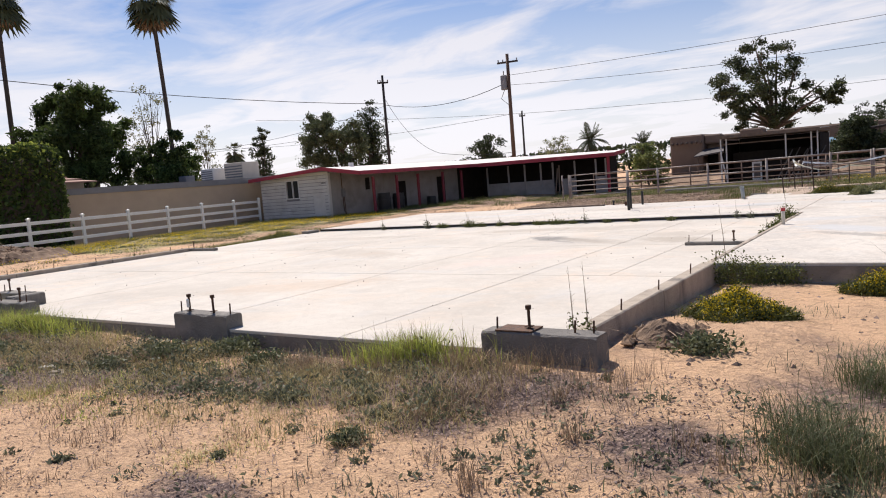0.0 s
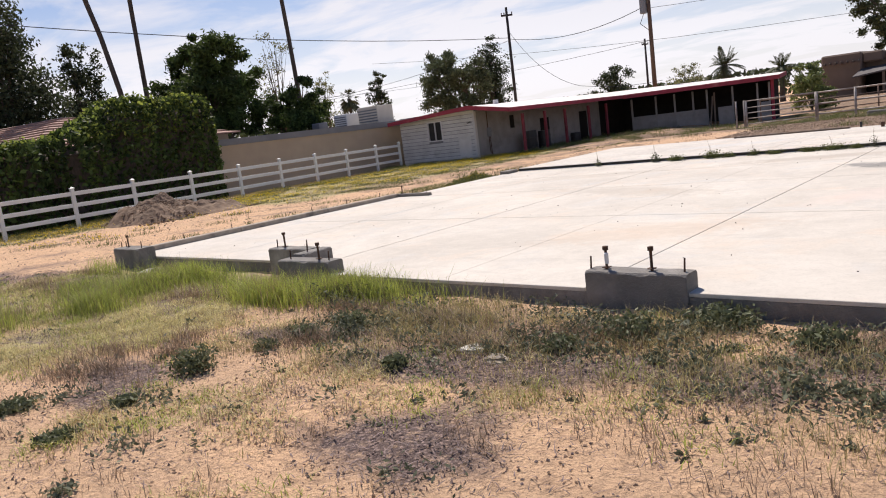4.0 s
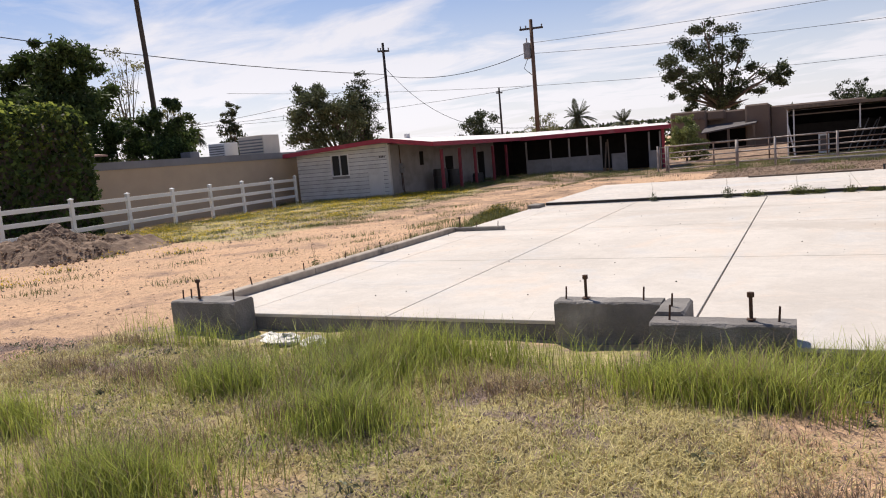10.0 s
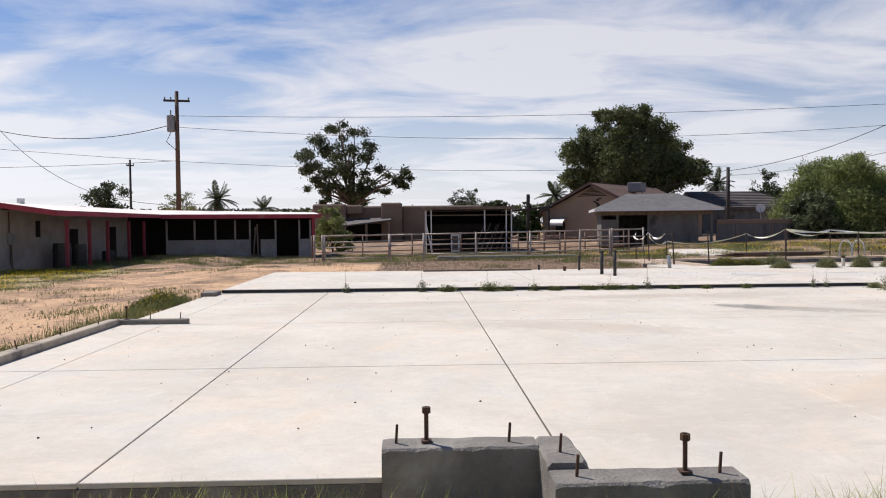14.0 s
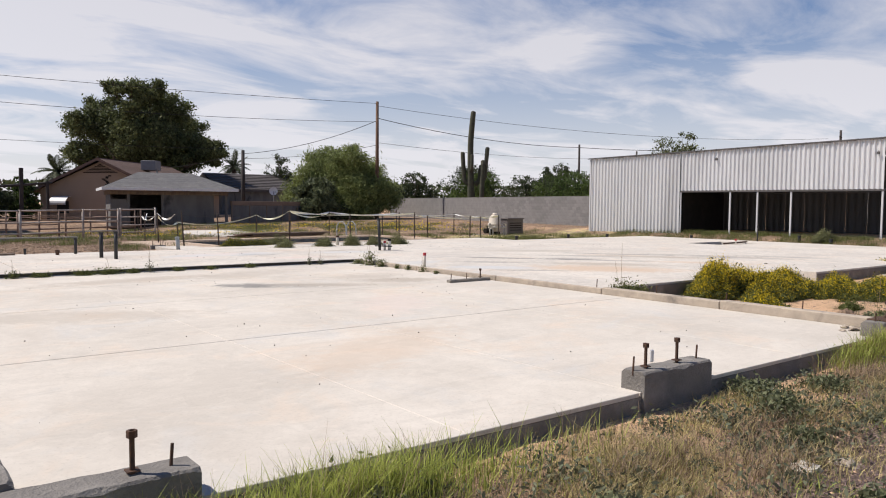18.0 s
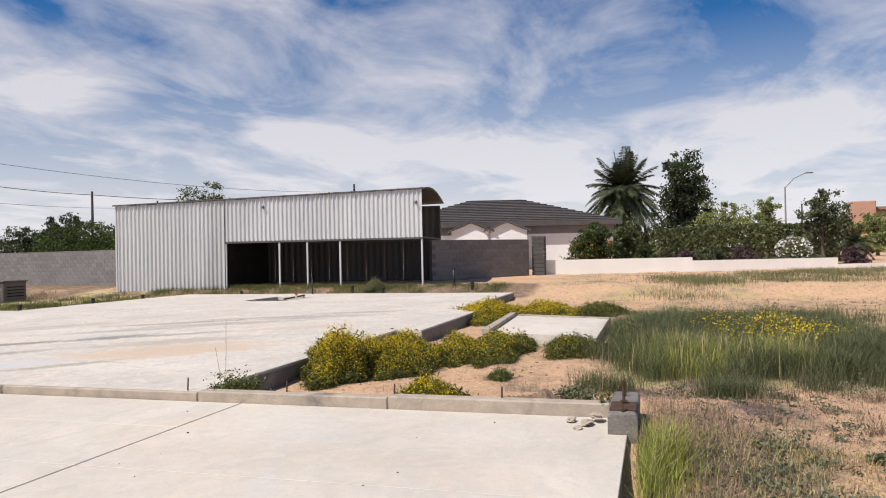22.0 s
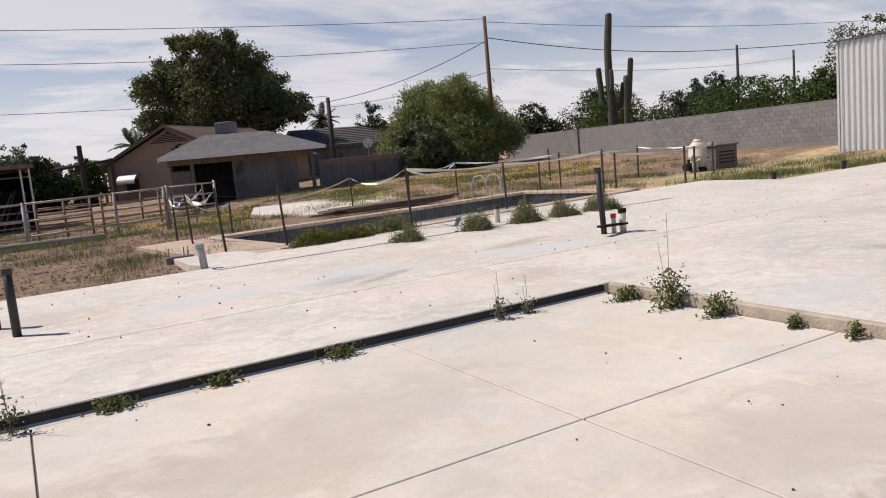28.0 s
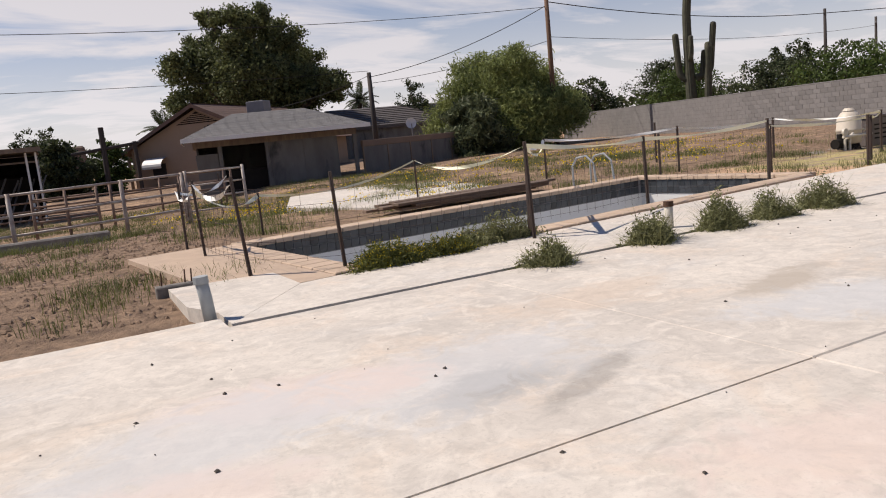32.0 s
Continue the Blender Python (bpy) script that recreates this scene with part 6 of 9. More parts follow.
part("pad_top", Shape().poly([(4.0, 6.45), (7.7, 6.45), (8.5, 8.65), (4.9, 8.45)], -0.45, 0.02), M_SLAB, pad)
part("pad_edge", Shape().poly([(8.52, 8.66), (7.72, 6.45), (7.9, 6.42), (8.7, 8.6)], -0.45, 0.04), M_KERBLIGHT, pad)
part("pad_edge", Shape().poly([(4.6, 8.46), (8.5, 8.67), (8.5, 8.8), (4.6, 8.62)], -0.45, 0.10), M_KERBLIGHT, pad)
solid("patio_apron", Shape().poly([(-0.4, 36.0), (0.6, 32.6), (5.2, 33.4), (6.4, 35.4), (4.0, 41.0), (1.0, 40.4)], -0.4, 0.055), M_UPPER, "pale concrete patio beyond the pool", "paving", kind="structure")


# ---- empty swimming pool ----
def pool():
    p = thing("swimming_pool", "empty rectangular swimming pool with white plaster and dark tile band", "pool", (*POOL_C, 0.06), POOL_TURN, kind="structure")
    l, w = POOL_L / 2, POOL_W / 2
    sh = Shape()
    deep, shal = -1.75, -1.05
    sh.add([(-l, -w, shal), (l, -w, deep), (l, w, deep), (-l, w, shal)], [(0, 1, 2, 3)])
    for a, b in (((-l, -w), (l, -w)), ((l, -w), (l, w)), ((l, w), (-l, w)), ((-l, w), (-l, -w))):
        sh.add([(*a, -2), (*b, -2), (*b, 0.0), (*a, 0.0)], [(0, 3, 2, 1)])
    part("plaster_shell", sh, M_POOLPLASTER, p, "stained white pool plaster")
    back = Shape()
    for x0, x1, y0, y1 in ((-l - 0.3, l + 0.3, w + 0.03, w + 0.34), (-l - 0.3, l + 0.3, -w - 0.34, -w - 0.03), (l + 0.03, l + 0.34, -w, w), (-l - 0.34, -l - 0.03, -w, w)):
        back.box(x0, x1, y0, y1, -2.2, -0.045)
    part("beam", back, M_STEM, p)
    tile = Shape().box(0.004, 0.146, -0.012, 0.0, 0.004, 0.146, 0.003).mesh("tile", M_POOLTILE)
    n = int(POOL_L / 0.15)
    band = Shape().box(-l, l, w - 0.008, w - 0.001, -0.34, -0.02).box(l - 0.008, l - 0.001, -w, w, -0.34, -0.02).box(-l + 0.001, -l + 0.008, -w, w, -0.34, -0.02).box(-l, l, -w + 0.001, -w + 0.008, -0.34, -0.02)
    part("tile_band", band, M_GREYTRIM, p)
    for r in range(2):
        for i in range(n):
            t = new("tile", tile)
            t.parent, t.matrix_local = p, pose(-l + i * 0.15, w - 0.008, -0.33 + r * 0.15)
        for i in range(int(POOL_W / 0.15)):
            t = new("tile", tile)
            t.parent, t.matrix_local = p, pose(l - 0.008, w - 0.15 * (i + 1) + 0.15, -0.33 + r * 0.15, 0, 0, -90)
    brick = Shape().box(0.004, 0.296, -0.05, 0.36, -0.04, 0.035, 0.012).mesh("coping_brick", M_COPING)
    for i in range(int(POOL_L / 0.3)):
        for side in (0, 1):
            b = new("coping_brick", brick)
            b.parent = p
            b.matrix_local = pose(-l + i * 0.3, w, 0) if side else pose(-l + (i + 1) * 0.3, -w, 0, 0, 0, 180)
    for i in range(int(POOL_W / 0.3) + 2):
        for side in (0, 1):
            b = new("coping_brick", brick)
            b.parent = p
            b.matrix_local = pose(l, w + 0.35 - i * 0.3, 0, 0, 0, -90) if side else pose(-l, -w - 0.35 + i * 0.3, 0, 0, 0, 90)
    rail = Shape()
    for k in (0, 0.55):
        x = l - 1.6 + k
        rail.tube([(x, w + 0.5, 0.0), (x, w + 0.5, 0.45), (x + 0.02, w + 0.38, 0.62), (x + 0.02, w + 0.1, 0.66), (x + 0.02, w - 0.1, 0.5), (x + 0.02, w - 0.15, 0.1)], 0.022, 8)
    part("grab_rail", rail, M_GREYPVC, p, "dull bent steel grab rails")
    part("skirt_slab", Shape().box(-l - 1.5, -l - 0.37, -w - 0.4, w + 0.6, -0.4, 0.02), M_COPING, p, "buff paving at the pool's end")


pool()
for k in range(14):
    L = 3.2 + 0.35 * (k % 4)
    row, lay = k % 5, k // 5
    s = Shape().box(-L / 2, L / 2, -0.09, 0.09, 0, 0.05, 0.005)
    ob = solid("plank", s, M_LUMBER, "long weathered plank stacked beside the pool", "plank", "planks beside the pool")
    a = radians(POOL_TURN + 1.2 * (k % 3 - 1))
    ob.matrix_world = pose(1.9 + 0.2 * (k % 3), 30.85 + 0.2 * row - 0.04 * lay, 0.10 + 0.055 * lay, 0, 0, POOL_TURN + 1.2 * (k % 3 - 1))


# ---- steel posts with barrier tape round the pool ----
def tee_post(x, y, h=1.15, lean=(0.0, 0.0)):
    z = max(float(ground_z(x, y)), 0.02)
    p = thing("fence_stake", "dark steel fence stake in the ground near the pool", "post", (x, y, z), group="steel stakes round the pool")
    top = (lean[0], lean[1], h)
    part("stake", Shape().tube([(0, 0, -0.3), top], 0.02, 6), M_TPOST, p)
    part("stake_fin", Shape().box(-0.004, 0.004, -0.035, 0.035, 0.0, h, 0, Matrix.Shear("XY", 4, (lean[0] / h, lean[1] / h))), M_TPOST, p)
    return Vector((x + lean[0], y + lean[1], z + h * 0.96))


near = [tee_post(*v) for v in ((-3.75, 30.2, 1.1), (-3.74, 28.6, 1.15, (-0.05, 0)), (-3.69, 26.1, 1.2, (-0.08, 0.03)), (-2.75, 25.55, 1.15, (-0.06, 0)), (-0.43, 25.15, 1.25, (-0.04, 0)), (2.8, 26.6, 1.1, (-0.03, 0)), (5.98, 26.85, 1.15))]
farp = [tee_post(*v) for v in ((-2.3, 31.0, 0.75), (1.5, 32.3, 1.0), (5.3, 32.75, 1.1), (8.2, 31.2, 1.1), (9.4, 33.2, 1.1), (11.3, 30.9, 1.05), (12.2, 28.6, 1.0), (10.2, 27.6, 0.95), (7.5, 28.0, 1.0))]
tee_post(-0.36, 25.35, 1.2, (0.05, 0.02))
for x, y in ((9.0, 26.9), (6.6, 30.2), (-0.9, 41.4)):
    tee_post(x, y, 1.0)


def ribbon(pts, width, material, label, sag=0.12, twist=0.8):
    s = Shape()
    rows = []
    for (a, b) in zip(pts[:-1], pts[1:]):
        for i in range(10):
            t = i / 10
            p = Vector(a).lerp(Vector(b), t)
            p.z -= sag * 4 * t * (1 - t)
            rows.append(p)
    rows.append(Vector(pts[-1]))
    for i, p in enumerate(rows):
        w = width * (0.5 + 0.3 * math.sin(i * twist))
        d = 0.03 * math.cos(i * twist * 1.3)
        s.v += [(p.x + d, p.y, p.z + w / 2), (p.x - d, p.y, p.z - w / 2), (p.x + d, p.y + 0.004, p.z + w / 2), (p.x - d, p.y + 0.004, p.z - w / 2)]
    for i in range(len(rows) - 1):
        a = 4 * i
        s.f += [(a, a + 1, a + 5, a + 4), (a + 2, a + 6, a + 7, a + 3)]
    return solid("barrier_tape", s, material, label, "tape", "barrier tape")


ribbon([(-1.15, 39.0, 0.95), (-3.74, 28.6 + 2, 0.95), near[1], near[2] + Vector((0.3, 1.6, -0.1))], 0.08, M_TAPE, "twisted white barrier tape sagging between posts", 0.2)
ribbon([near[1] + Vector((0, 0, -0.1)), (-2.3, 31.0, 0.72), farp[1], near[4], farp[2], ], 0.07, M_TAPEY, "sagging yellow barrier tape with dark print", 0.22)
ribbon([near[4], near[5], near[6], farp[8], farp[7], farp[6]], 0.08, M_TAPEY, "yellow barrier tape strung from stake to stake", 0.06)
ribbon([near[4], farp[2], farp[3], farp[5], farp[6]], 0.08, M_TAPE, "twisted white barrier tape strung from stake to stake", 0.1)


# wire mesh between the near stakes, thin strands
mesh = Shape()
for a, b in zip(near[:-1], near[1:]):
    for k in range(5):
        d = Vector((0, 0, -0.2 * k - 0.1))
        mesh.tube([a + d, (a + b) / 2 + d + Vector((0, 0, -0.02)), b + d], 0.0025, 3, False)
    for i in range(1, int((b - a).length / 0.25)):
        t = a.lerp(b, i * 0.25 / (b - a).length)
        mesh.tube([t + Vector((0, 0, -0.1)), t + Vector((0, 0, -0.95))], 0.002, 3, False)
solid("wire_mesh", mesh, M_TPOST, "thin sagging wire mesh between steel stakes", "fence")


# ---- pool filter ----
def pool_filter():
    f = thing("pool_filter", "beige pool filter tank with pipes and pump", "filter", (13.4, 30.2, 0.0))
    part("tank", Shape().tube([(0, 0, 0.15), (0, 0, 0.2), (0, 0, 0.5), (0, 0, 0.52), (0, 0, 0.55), (0, 0, 0.85), (0, 0, 0.98), (0, 0, 1.05)], [0.22, 0.29, 0.31, 0.33, 0.31, 0.29, 0.2, 0.08], 20), M_TANK, f, smooth=True)
    part("tank_lid", Shape().tube([(0, 0, 1.03), (0, 0, 1.1)], [0.16, 0.1], 14), M_TANK, f)
    part("tank_base", Shape().tube([(0, 0, 0), (0, 0, 0.16)], [0.3, 0.25], 16), M_DARK, f)
    part("pump", Shape().tube([(-0.75, -0.1, 0.2), (-0.4, -0.1, 0.2)], 0.13, 12).tube([(-0.5, -0.1, 0.2), (-0.5, -0.1, 0.45)], 0.1, 12), M_DARK, f, "dark pool pump")
    for k, x in enumerate((-0.55, -0.35, 0.38, 0.52)):
        part("pipe", Shape().tube([(x, -0.25, 0.0), (x, -0.25, 0.3 + 0.08 * k), (x * 0.6, -0.25, 0.36 + 0.08 * k)], 0.035, 8), M_PVC, f)
    part("cross_pipe", Shape().tube([(-0.7, -0.3, 0.38), (0.5, -0.3, 0.38)], 0.035, 8), M_PVC, f)
    part("valve_wheel", Shape().tube([(-0.62, -0.33, 0.5), (-0.62, -0.27, 0.5)], 0.1, 12), M_PVC, f)
    b = thing("equipment_box", "brown metal equipment cabinet beside the pool filter", "cabinet", (14.75, 30.5, 0.0))
    part("cabinet_body", Shape().box(-0.55, 0.55, -0.4, 0.4, 0.0, 0.78, 0.02), M_TANSHEET, b)
    part("cabinet_lid", Shape().box(-0.6, 0.6, -0.45, 0.45, 0.78, 0.84, 0.015), M_TANSHEET, b)
    for k in range(4):
        part("vent_slot", Shape().box(-0.4, 0.4, -0.412, -0.401, 0.2 + 0.12 * k, 0.24 + 0.12 * k), M_DARK, b)


pool_filter()
solid("filter_pad", Shape().box(12.3, 15.6, 29.6, 31.2, -0.3, 0.0, 0.02), M_KERB, "concrete equipment pad", "slab", kind="structure")


# ---- pipe corral ----
def corral_run(pts, heights, material, label, r=0.03, post_r=0.045, step=None, top=1.42):
    c = thing("pipe_corral", label, "corral", group="pipe corral panels")
    for i, (x, y) in enumerate(pts):
        z = float(ground_z(x, y, False)) - 0.03
        part("corral_post", Shape().tube([(x, y, z - 0.3), (x, y, z + top)], post_r, 8), material, c, smooth=True)
        if i:
            x0, y0 = pts[i - 1]
            z0 = float(ground_z(x0, y0, False)) - 0.03
            for hgt in heights:
                part("rail", Shape().tube([(x0, y0, z0 + hgt), (x, y, z + hgt)], r, 8), material, c, smooth=True)
    return c


corral_run([(-17.3, 39.0), (-16.9, 39.0)], (), M_PIPERAIL, "pair of faded white steel gate posts", top=1.55)
corral_run([(-16.8, 39.0), (-13.6, 39.2)], (0.35, 0.62, 0.9, 1.17, 1.5), M_PIPERAIL, "faded white steel pipe gate panel", 0.024, 0.05, top=1.52)
corral_run([(-13.55, 39.2), (-11.86, 39.0), (-9.25, 38.8), (-6.52, 38.9), (-3.85, 39.6), (-2.2, 40.0)], (0.46, 0.94, 1.47), M_PIPERAIL, "pipe corral fence in faded white paint", 0.034, 0.055, top=1.52)
corral_run([(-2.1, 40.0), (-0.4, 40.2)], (0.36, 0.72, 1.1, 1.47), M_PIPERAIL, "narrow white pipe walk gate", 0.024, 0.045, top=1.55)
corral_run([(-6.1, 42.6), (-5.2, 42.5), (-4.35, 42.4)], (0.3, 0.52, 0.74, 0.96, 1.18, 1.4), M_RUSTPIPE, "rusty pipe feed panel with close rails", 0.03, 0.045)
corral_run([(-18.5, 46.5), (-15.5, 47), (-12.5, 47.4), (-9.5, 47.6), (-6.0, 47.2), (-2.0, 46.6), (0.2, 46.0)], (0.4, 0.7, 1.0, 1.35), M_RUSTPIPE, "second row of weathered pipe corral panels", 0.028, 0.04)
corral_run([(-3.9, 43.2), (-1.6, 44.6), (0.3, 45.2)], (0.5, 1.0, 1.42), M_RUSTPIPE, "rusty pipe fence inside the pens", 0.03, 0.045)
solid("concrete_beam", worn_edge(Shape().box(-3.4, 3.4, -0.16, 0.16, -0.15, 0.24, 0.04, pose(-7.8, 38.15, -0.30, 0, 0, 1)), 0.02), M_STEM, "old concrete footing lying along the pens", "beam")


def carport():
    c = thing("carport", "open-front metal carport full of old building scrap", "carport", (-11.6, 51.6, -0.4))
    W, D, H0 = 5.75, 5.5, 2.85
    for x in (0, 0.35, W - 0.35, W):
        for y in ((0,) if x in (0.35, W - 0.35) else (0, D)):
            part("carport_post", Shape().box(x - 0.04, x + 0.04, y - 0.04, y + 0.04, -0.3, H0, 0.006), M_WHITEMETAL, c)
    part("roof", Shape().sheet((-0.2, -0.4, H0 + 0.12), (1, 0, 0), (0, D + 0.8, 0.18), 8, 0.04, 0.25, (0, 0, 1), W + 0.4), M_GREYTRIM, c, "ribbed metal roof")
    part("roof_edge", Shape().box(-0.2, W + 0.2, -0.42, -0.38, H0 + 0.02, H0 + 0.2).box(-0.02, W, -0.02, 0.03, H0 - 0.4, H0 - 0.33).box(-0.1, W + 0.1, -0.35, D, H0 + 0.02, H0 + 0.1), M_WOOD, c, "brown eave trim")
    # near-black walls and an added panel put the bay's shade into colour
    part("back_wall", Shape().box(0, W, D - 0.04, D, -0.3, H0), M_DARK, c)
    part("junk_panel", Shape().box(0.3, 5.4, 2.0, 2.06, -0.2, 1.9, 0.01), M_DARK, c, "near-black panel across the bay, standing in for its shade")
    for x in (-0.03, W):
        part("side_wall", Shape().box(x, x + 0.03, 0.9, D, -0.3, H0 - 0.1), M_DARK, c)
    part("mid_post", Shape().box(3.9, 3.98, -0.04, 0.04, 1.4, H0), M_WHITEMETAL, c)


carport()
# pipes and door leaves take darker materials for the carport's shade
for k in range(6):
    x = -8.3 + 0.35 * k
    o = solid("pipe_length", Shape().tube([(x, 52.2, -0.4), (x + 0.75 + 0.1 * (k % 3), 53.4, 1.4 + 0.12 * (k % 2))], 0.04, 6), M_GREYPLY, "pipe leaning inside the carport, coloured dark for its shade", "pipe", "leaning pipes")
for x, y, w, h in ((-10.6, 55.5, 1.3, 1.9), (-8.9, 56.2, 1.6, 1.6), (-9.9, 54.0, 0.6, 1.2)):
    d = thing("old_door", "old door leaf stored upright in the carport, darkened for its shade", "door", (x, y - 1.4, -0.4), group="stored doors")
    part("door_leaf", Shape().box(0, w, 0, 0.05, 0, h, 0.008), M_TANSHEET, d)
    part("door_rail", Shape().box(0, w, -0.02, -0.002, 0, 0.12).box(0, w, -0.02, -0.002, h - 0.12, h).box(0, 0.1, -0.02, -0.002, 0.12, h - 0.12).box(w - 0.1, w, -0.02, -0.002, 0.12, h - 0.12), M_WHITEMETAL, d)
solid("leaning_rail", Shape().tube([(-11.2, 51.4, -0.4), (-11.6, 51.5, 1.5)], 0.05, 6), M_WHITEMETAL, "white rail leaning at the carport", "rail")
fr = thing("timber_frame", "dark timber post frame behind the pens", "frame", (-2.3, 68.0, -0.3))
part("upright", Shape().tube([(0, 0, -0.3), (0.05, 0, 4.4)], 0.16, 8), M_POLEDARK, fr)
part("upright", Shape().tube([(1.9, 0, -0.3), (1.85, 0, 3.4)], 0.12, 8), M_POLEDARK, fr)
part("crossbeam", Shape().tube([(-1.8, 0, 2.9), (2.2, 0, 3.3)], 0.1, 8), M_POLEDARK, fr)


# ---- power poles and lines ----
def power_pole(x, y, top, material, arm=0.0, turn=0, transformer=False, r=0.16, label="tall weathered wooden power pole"):
    z = float(ground_z(x, y, False))
    p = thing("power_pole", label, "power pole", (x, y, z - 0.2), turn, group="power poles")
    h = top - z + 0.2
    part("pole", Shape().tube([(0, 0, 0), (0, 0, h * 0.5), (0, 0, h)], [r, r * 0.85, r * 0.68], 10), material, p, smooth=True)
    if arm:
        part("crossarm", Shape().box(-arm, arm, -0.07, 0.05, h - 0.75, h - 0.6, 0.01), M_POLEDARK, p)
        for k in (-0.9, -0.45, 0.9):
            part("insulator", Shape().tube([(arm * k, 0, h - 0.6), (arm * k, 0, h - 0.42)], [0.04, 0.06], 8), M_GREYTRIM, p)
    if transformer:
        t = part("transformer", Shape().tube([(-0.42, 0, h - 2.9), (-0.42, 0, h - 2.85), (-0.42, 0, h - 1.75), (-0.42, 0, h - 1.7)], [0.24, 0.28, 0.28, 0.2], 12), M_GREYTRIM, p, "dark grey can transformer")
        part("bushing", Shape().tube([(-0.42, 0, h - 1.7), (-0.42, 0, h - 1.35)], 0.05, 6), M_GREYTRIM, t)
        part("drop_lead", Shape().tube([(-0.42, 0, h - 2.9), (-0.75, 0, h - 3.6), (-0.1, 0, h - 4.2)], 0.025, 5), M_WIRE, p)
    return p


power_pole(-42.3, 55.5, 11.2, M_POLEDARK, 0.5, 40)
power_pole(-29.3, 55.8, 11.15, M_POLE, 0.9, 10, True, 0.19, "brown wooden power pole with a transformer")
power_pole(21.6, 54.0, 9.95, M_POLE, 0, 0, False, 0.17, "brown leaning wooden power pole")
power_pole(14.1, 63.8, 6.1, M_POLEDARK, 0, 0, False, 0.2, "short thick dark wooden pole")
power_pole(-45.0, 88.0, 9.2, M_POLEDARK, 0.4, 20)
power_pole(66, 62, 8.6, M_POLEDARK, 0.5, 30)
power_pole(44, 52, 7.6, M_POLEDARK, 0, 0, False, 0.14)
power_pole(64, 36, 9.2, M_POLEDARK, 0.9, 20, True)
power_pole(62, 48, 7.4, M_POLEDARK, 0.5, 0)


def wire(a, b, sag, r=0.018):
    a, b = Vector(a), Vector(b)
    pts = []
    for i in range(13):
        t = i / 12
        p = a.lerp(b, t)
        p.z -= sag * 4 * t * (1 - t)
        pts.append(p)
    solid("overhead_wire", Shape().tube(pts, r, 4, False), M_WIRE, "thin black overhead power wire", "wire", "overhead wires")


P1, P2, P3 = (-42.3, 55.5), (-29.3, 55.8), (21.6, 54.0)
wire((*P1, 8.6), (-55, 0, 13.0), 1.2, 0.03)
wire((*P1, 8.5), (*P2, 8.9), 0.9, 0.03)
wire((*P1, 9.2), (-29.9, 45.5, 3.2), 0.9)
wire((*P1, 8.4), (-58, 45, 5.5), 0.6)
wire((*P1, 6.3), (-120, 40, 7.0), 0.8)
wire((*P2, 9.4), (*P3, 9.8), 0.4)
wire((*P2, 8.6), (*P3, 8.3), 0.9)
wire((-60, 55.8, 9.0), (14.1, 63.8, 6.2), 1.5)
wire((*P2, 6.2), (-80, 62, 7.5), 0.8)
wire((*P3, 9.6), (70, 40, 9.0), 1.0)
wire((*P3, 8.6), (44, 52, 7.3), 0.5, 0.03)
wire((44, 52, 7.3), (64, 36, 7.9), 0.5, 0.03)
wire((*P3, 6.6), (66, 62, 7.8), 0.6)
wire((*P3, 8.4), (14.1, 63.8, 5.8), 0.5, 0.024)
wire((*P3, 6.4), (14.1, 63.8, 5.4), 0.3)
wire((14.1, 63.8, 5.9), (8.0, 72, 4.5), 0.3)
wire((-29.9, 45.5, 3.2), (-26.0, 50.0, 2.9), 0.2)


def street_lamp(x, y, h, turn):
    s = thing("street_lamp", "tall grey street lamp with one curved arm", "street lamp", (x, y, 0.3), turn)
    part("lamp_pole", Shape().tube([(0, 0, 0), (0, 0, h)], [0.12, 0.07], 8), M_GREYTRIM, s)
    part("lamp_arm", Shape().tube([(0, 0, h - 0.1), (1.0, 0, h + 0.9), (2.4, 0, h + 1.5)], 0.045, 6), M_GREYTRIM, s)
    part("lamp_head", Shape().box(2.3, 3.1, -0.15, 0.15, h + 1.42, h + 1.56, 0.04), M_GREYTRIM, s)


street_lamp(76, -8, 7.6, -70)
power_pole(84, -11, 6.5, M_POLEDARK, 0, 0, False, 0.12)
road = solid("road", Shape().poly([(60, -30), (64, -30), (80, 8), (76, 8)], 0.0, 0.44), M_ASPHALT, "grey asphalt side street", "road", kind="structure")
solid("pavement", Shape().poly([(57.8, -30), (59.9, -30), (75.9, 8), (73.8, 8)], 0.0, 0.56), M_KERB, "pale concrete pavement along the street", "pavement", kind="structure")


# ---- trees and shrubs ----
def crown_points(n, lobes, clump=0.16, shell=0.55, per=46):
    """Leaf places in clusters spread through several rounded lobes."""
    vol = np.array([l[3] * l[4] * l[5] for l in lobes]) ** 0.8
    which = rng.choice(len(lobes), n // per + 10, p=vol / vol.sum())
    lob = np.array(lobes)[which]
    d = rng.normal(size=(len(lob), 3))
    d /= np.linalg.norm(d, axis=1)[:, None]
    r = (shell + (1 - shell) * rng.uniform(0, 1, len(lob))) ** 0.8 * rng.uniform(0.66, 1.18, len(lob))
    cen = lob[:, :3] + d * lob[:, 3:] * r[:, None]
    size = clump * lob[:, 3:].mean(1)
    pick = rng.integers(0, len(cen), n)
    return cen[pick] + rng.normal(size=(n, 3)) * (size[pick] * 0.62)[:, None] * (1, 1, 0.75), cen


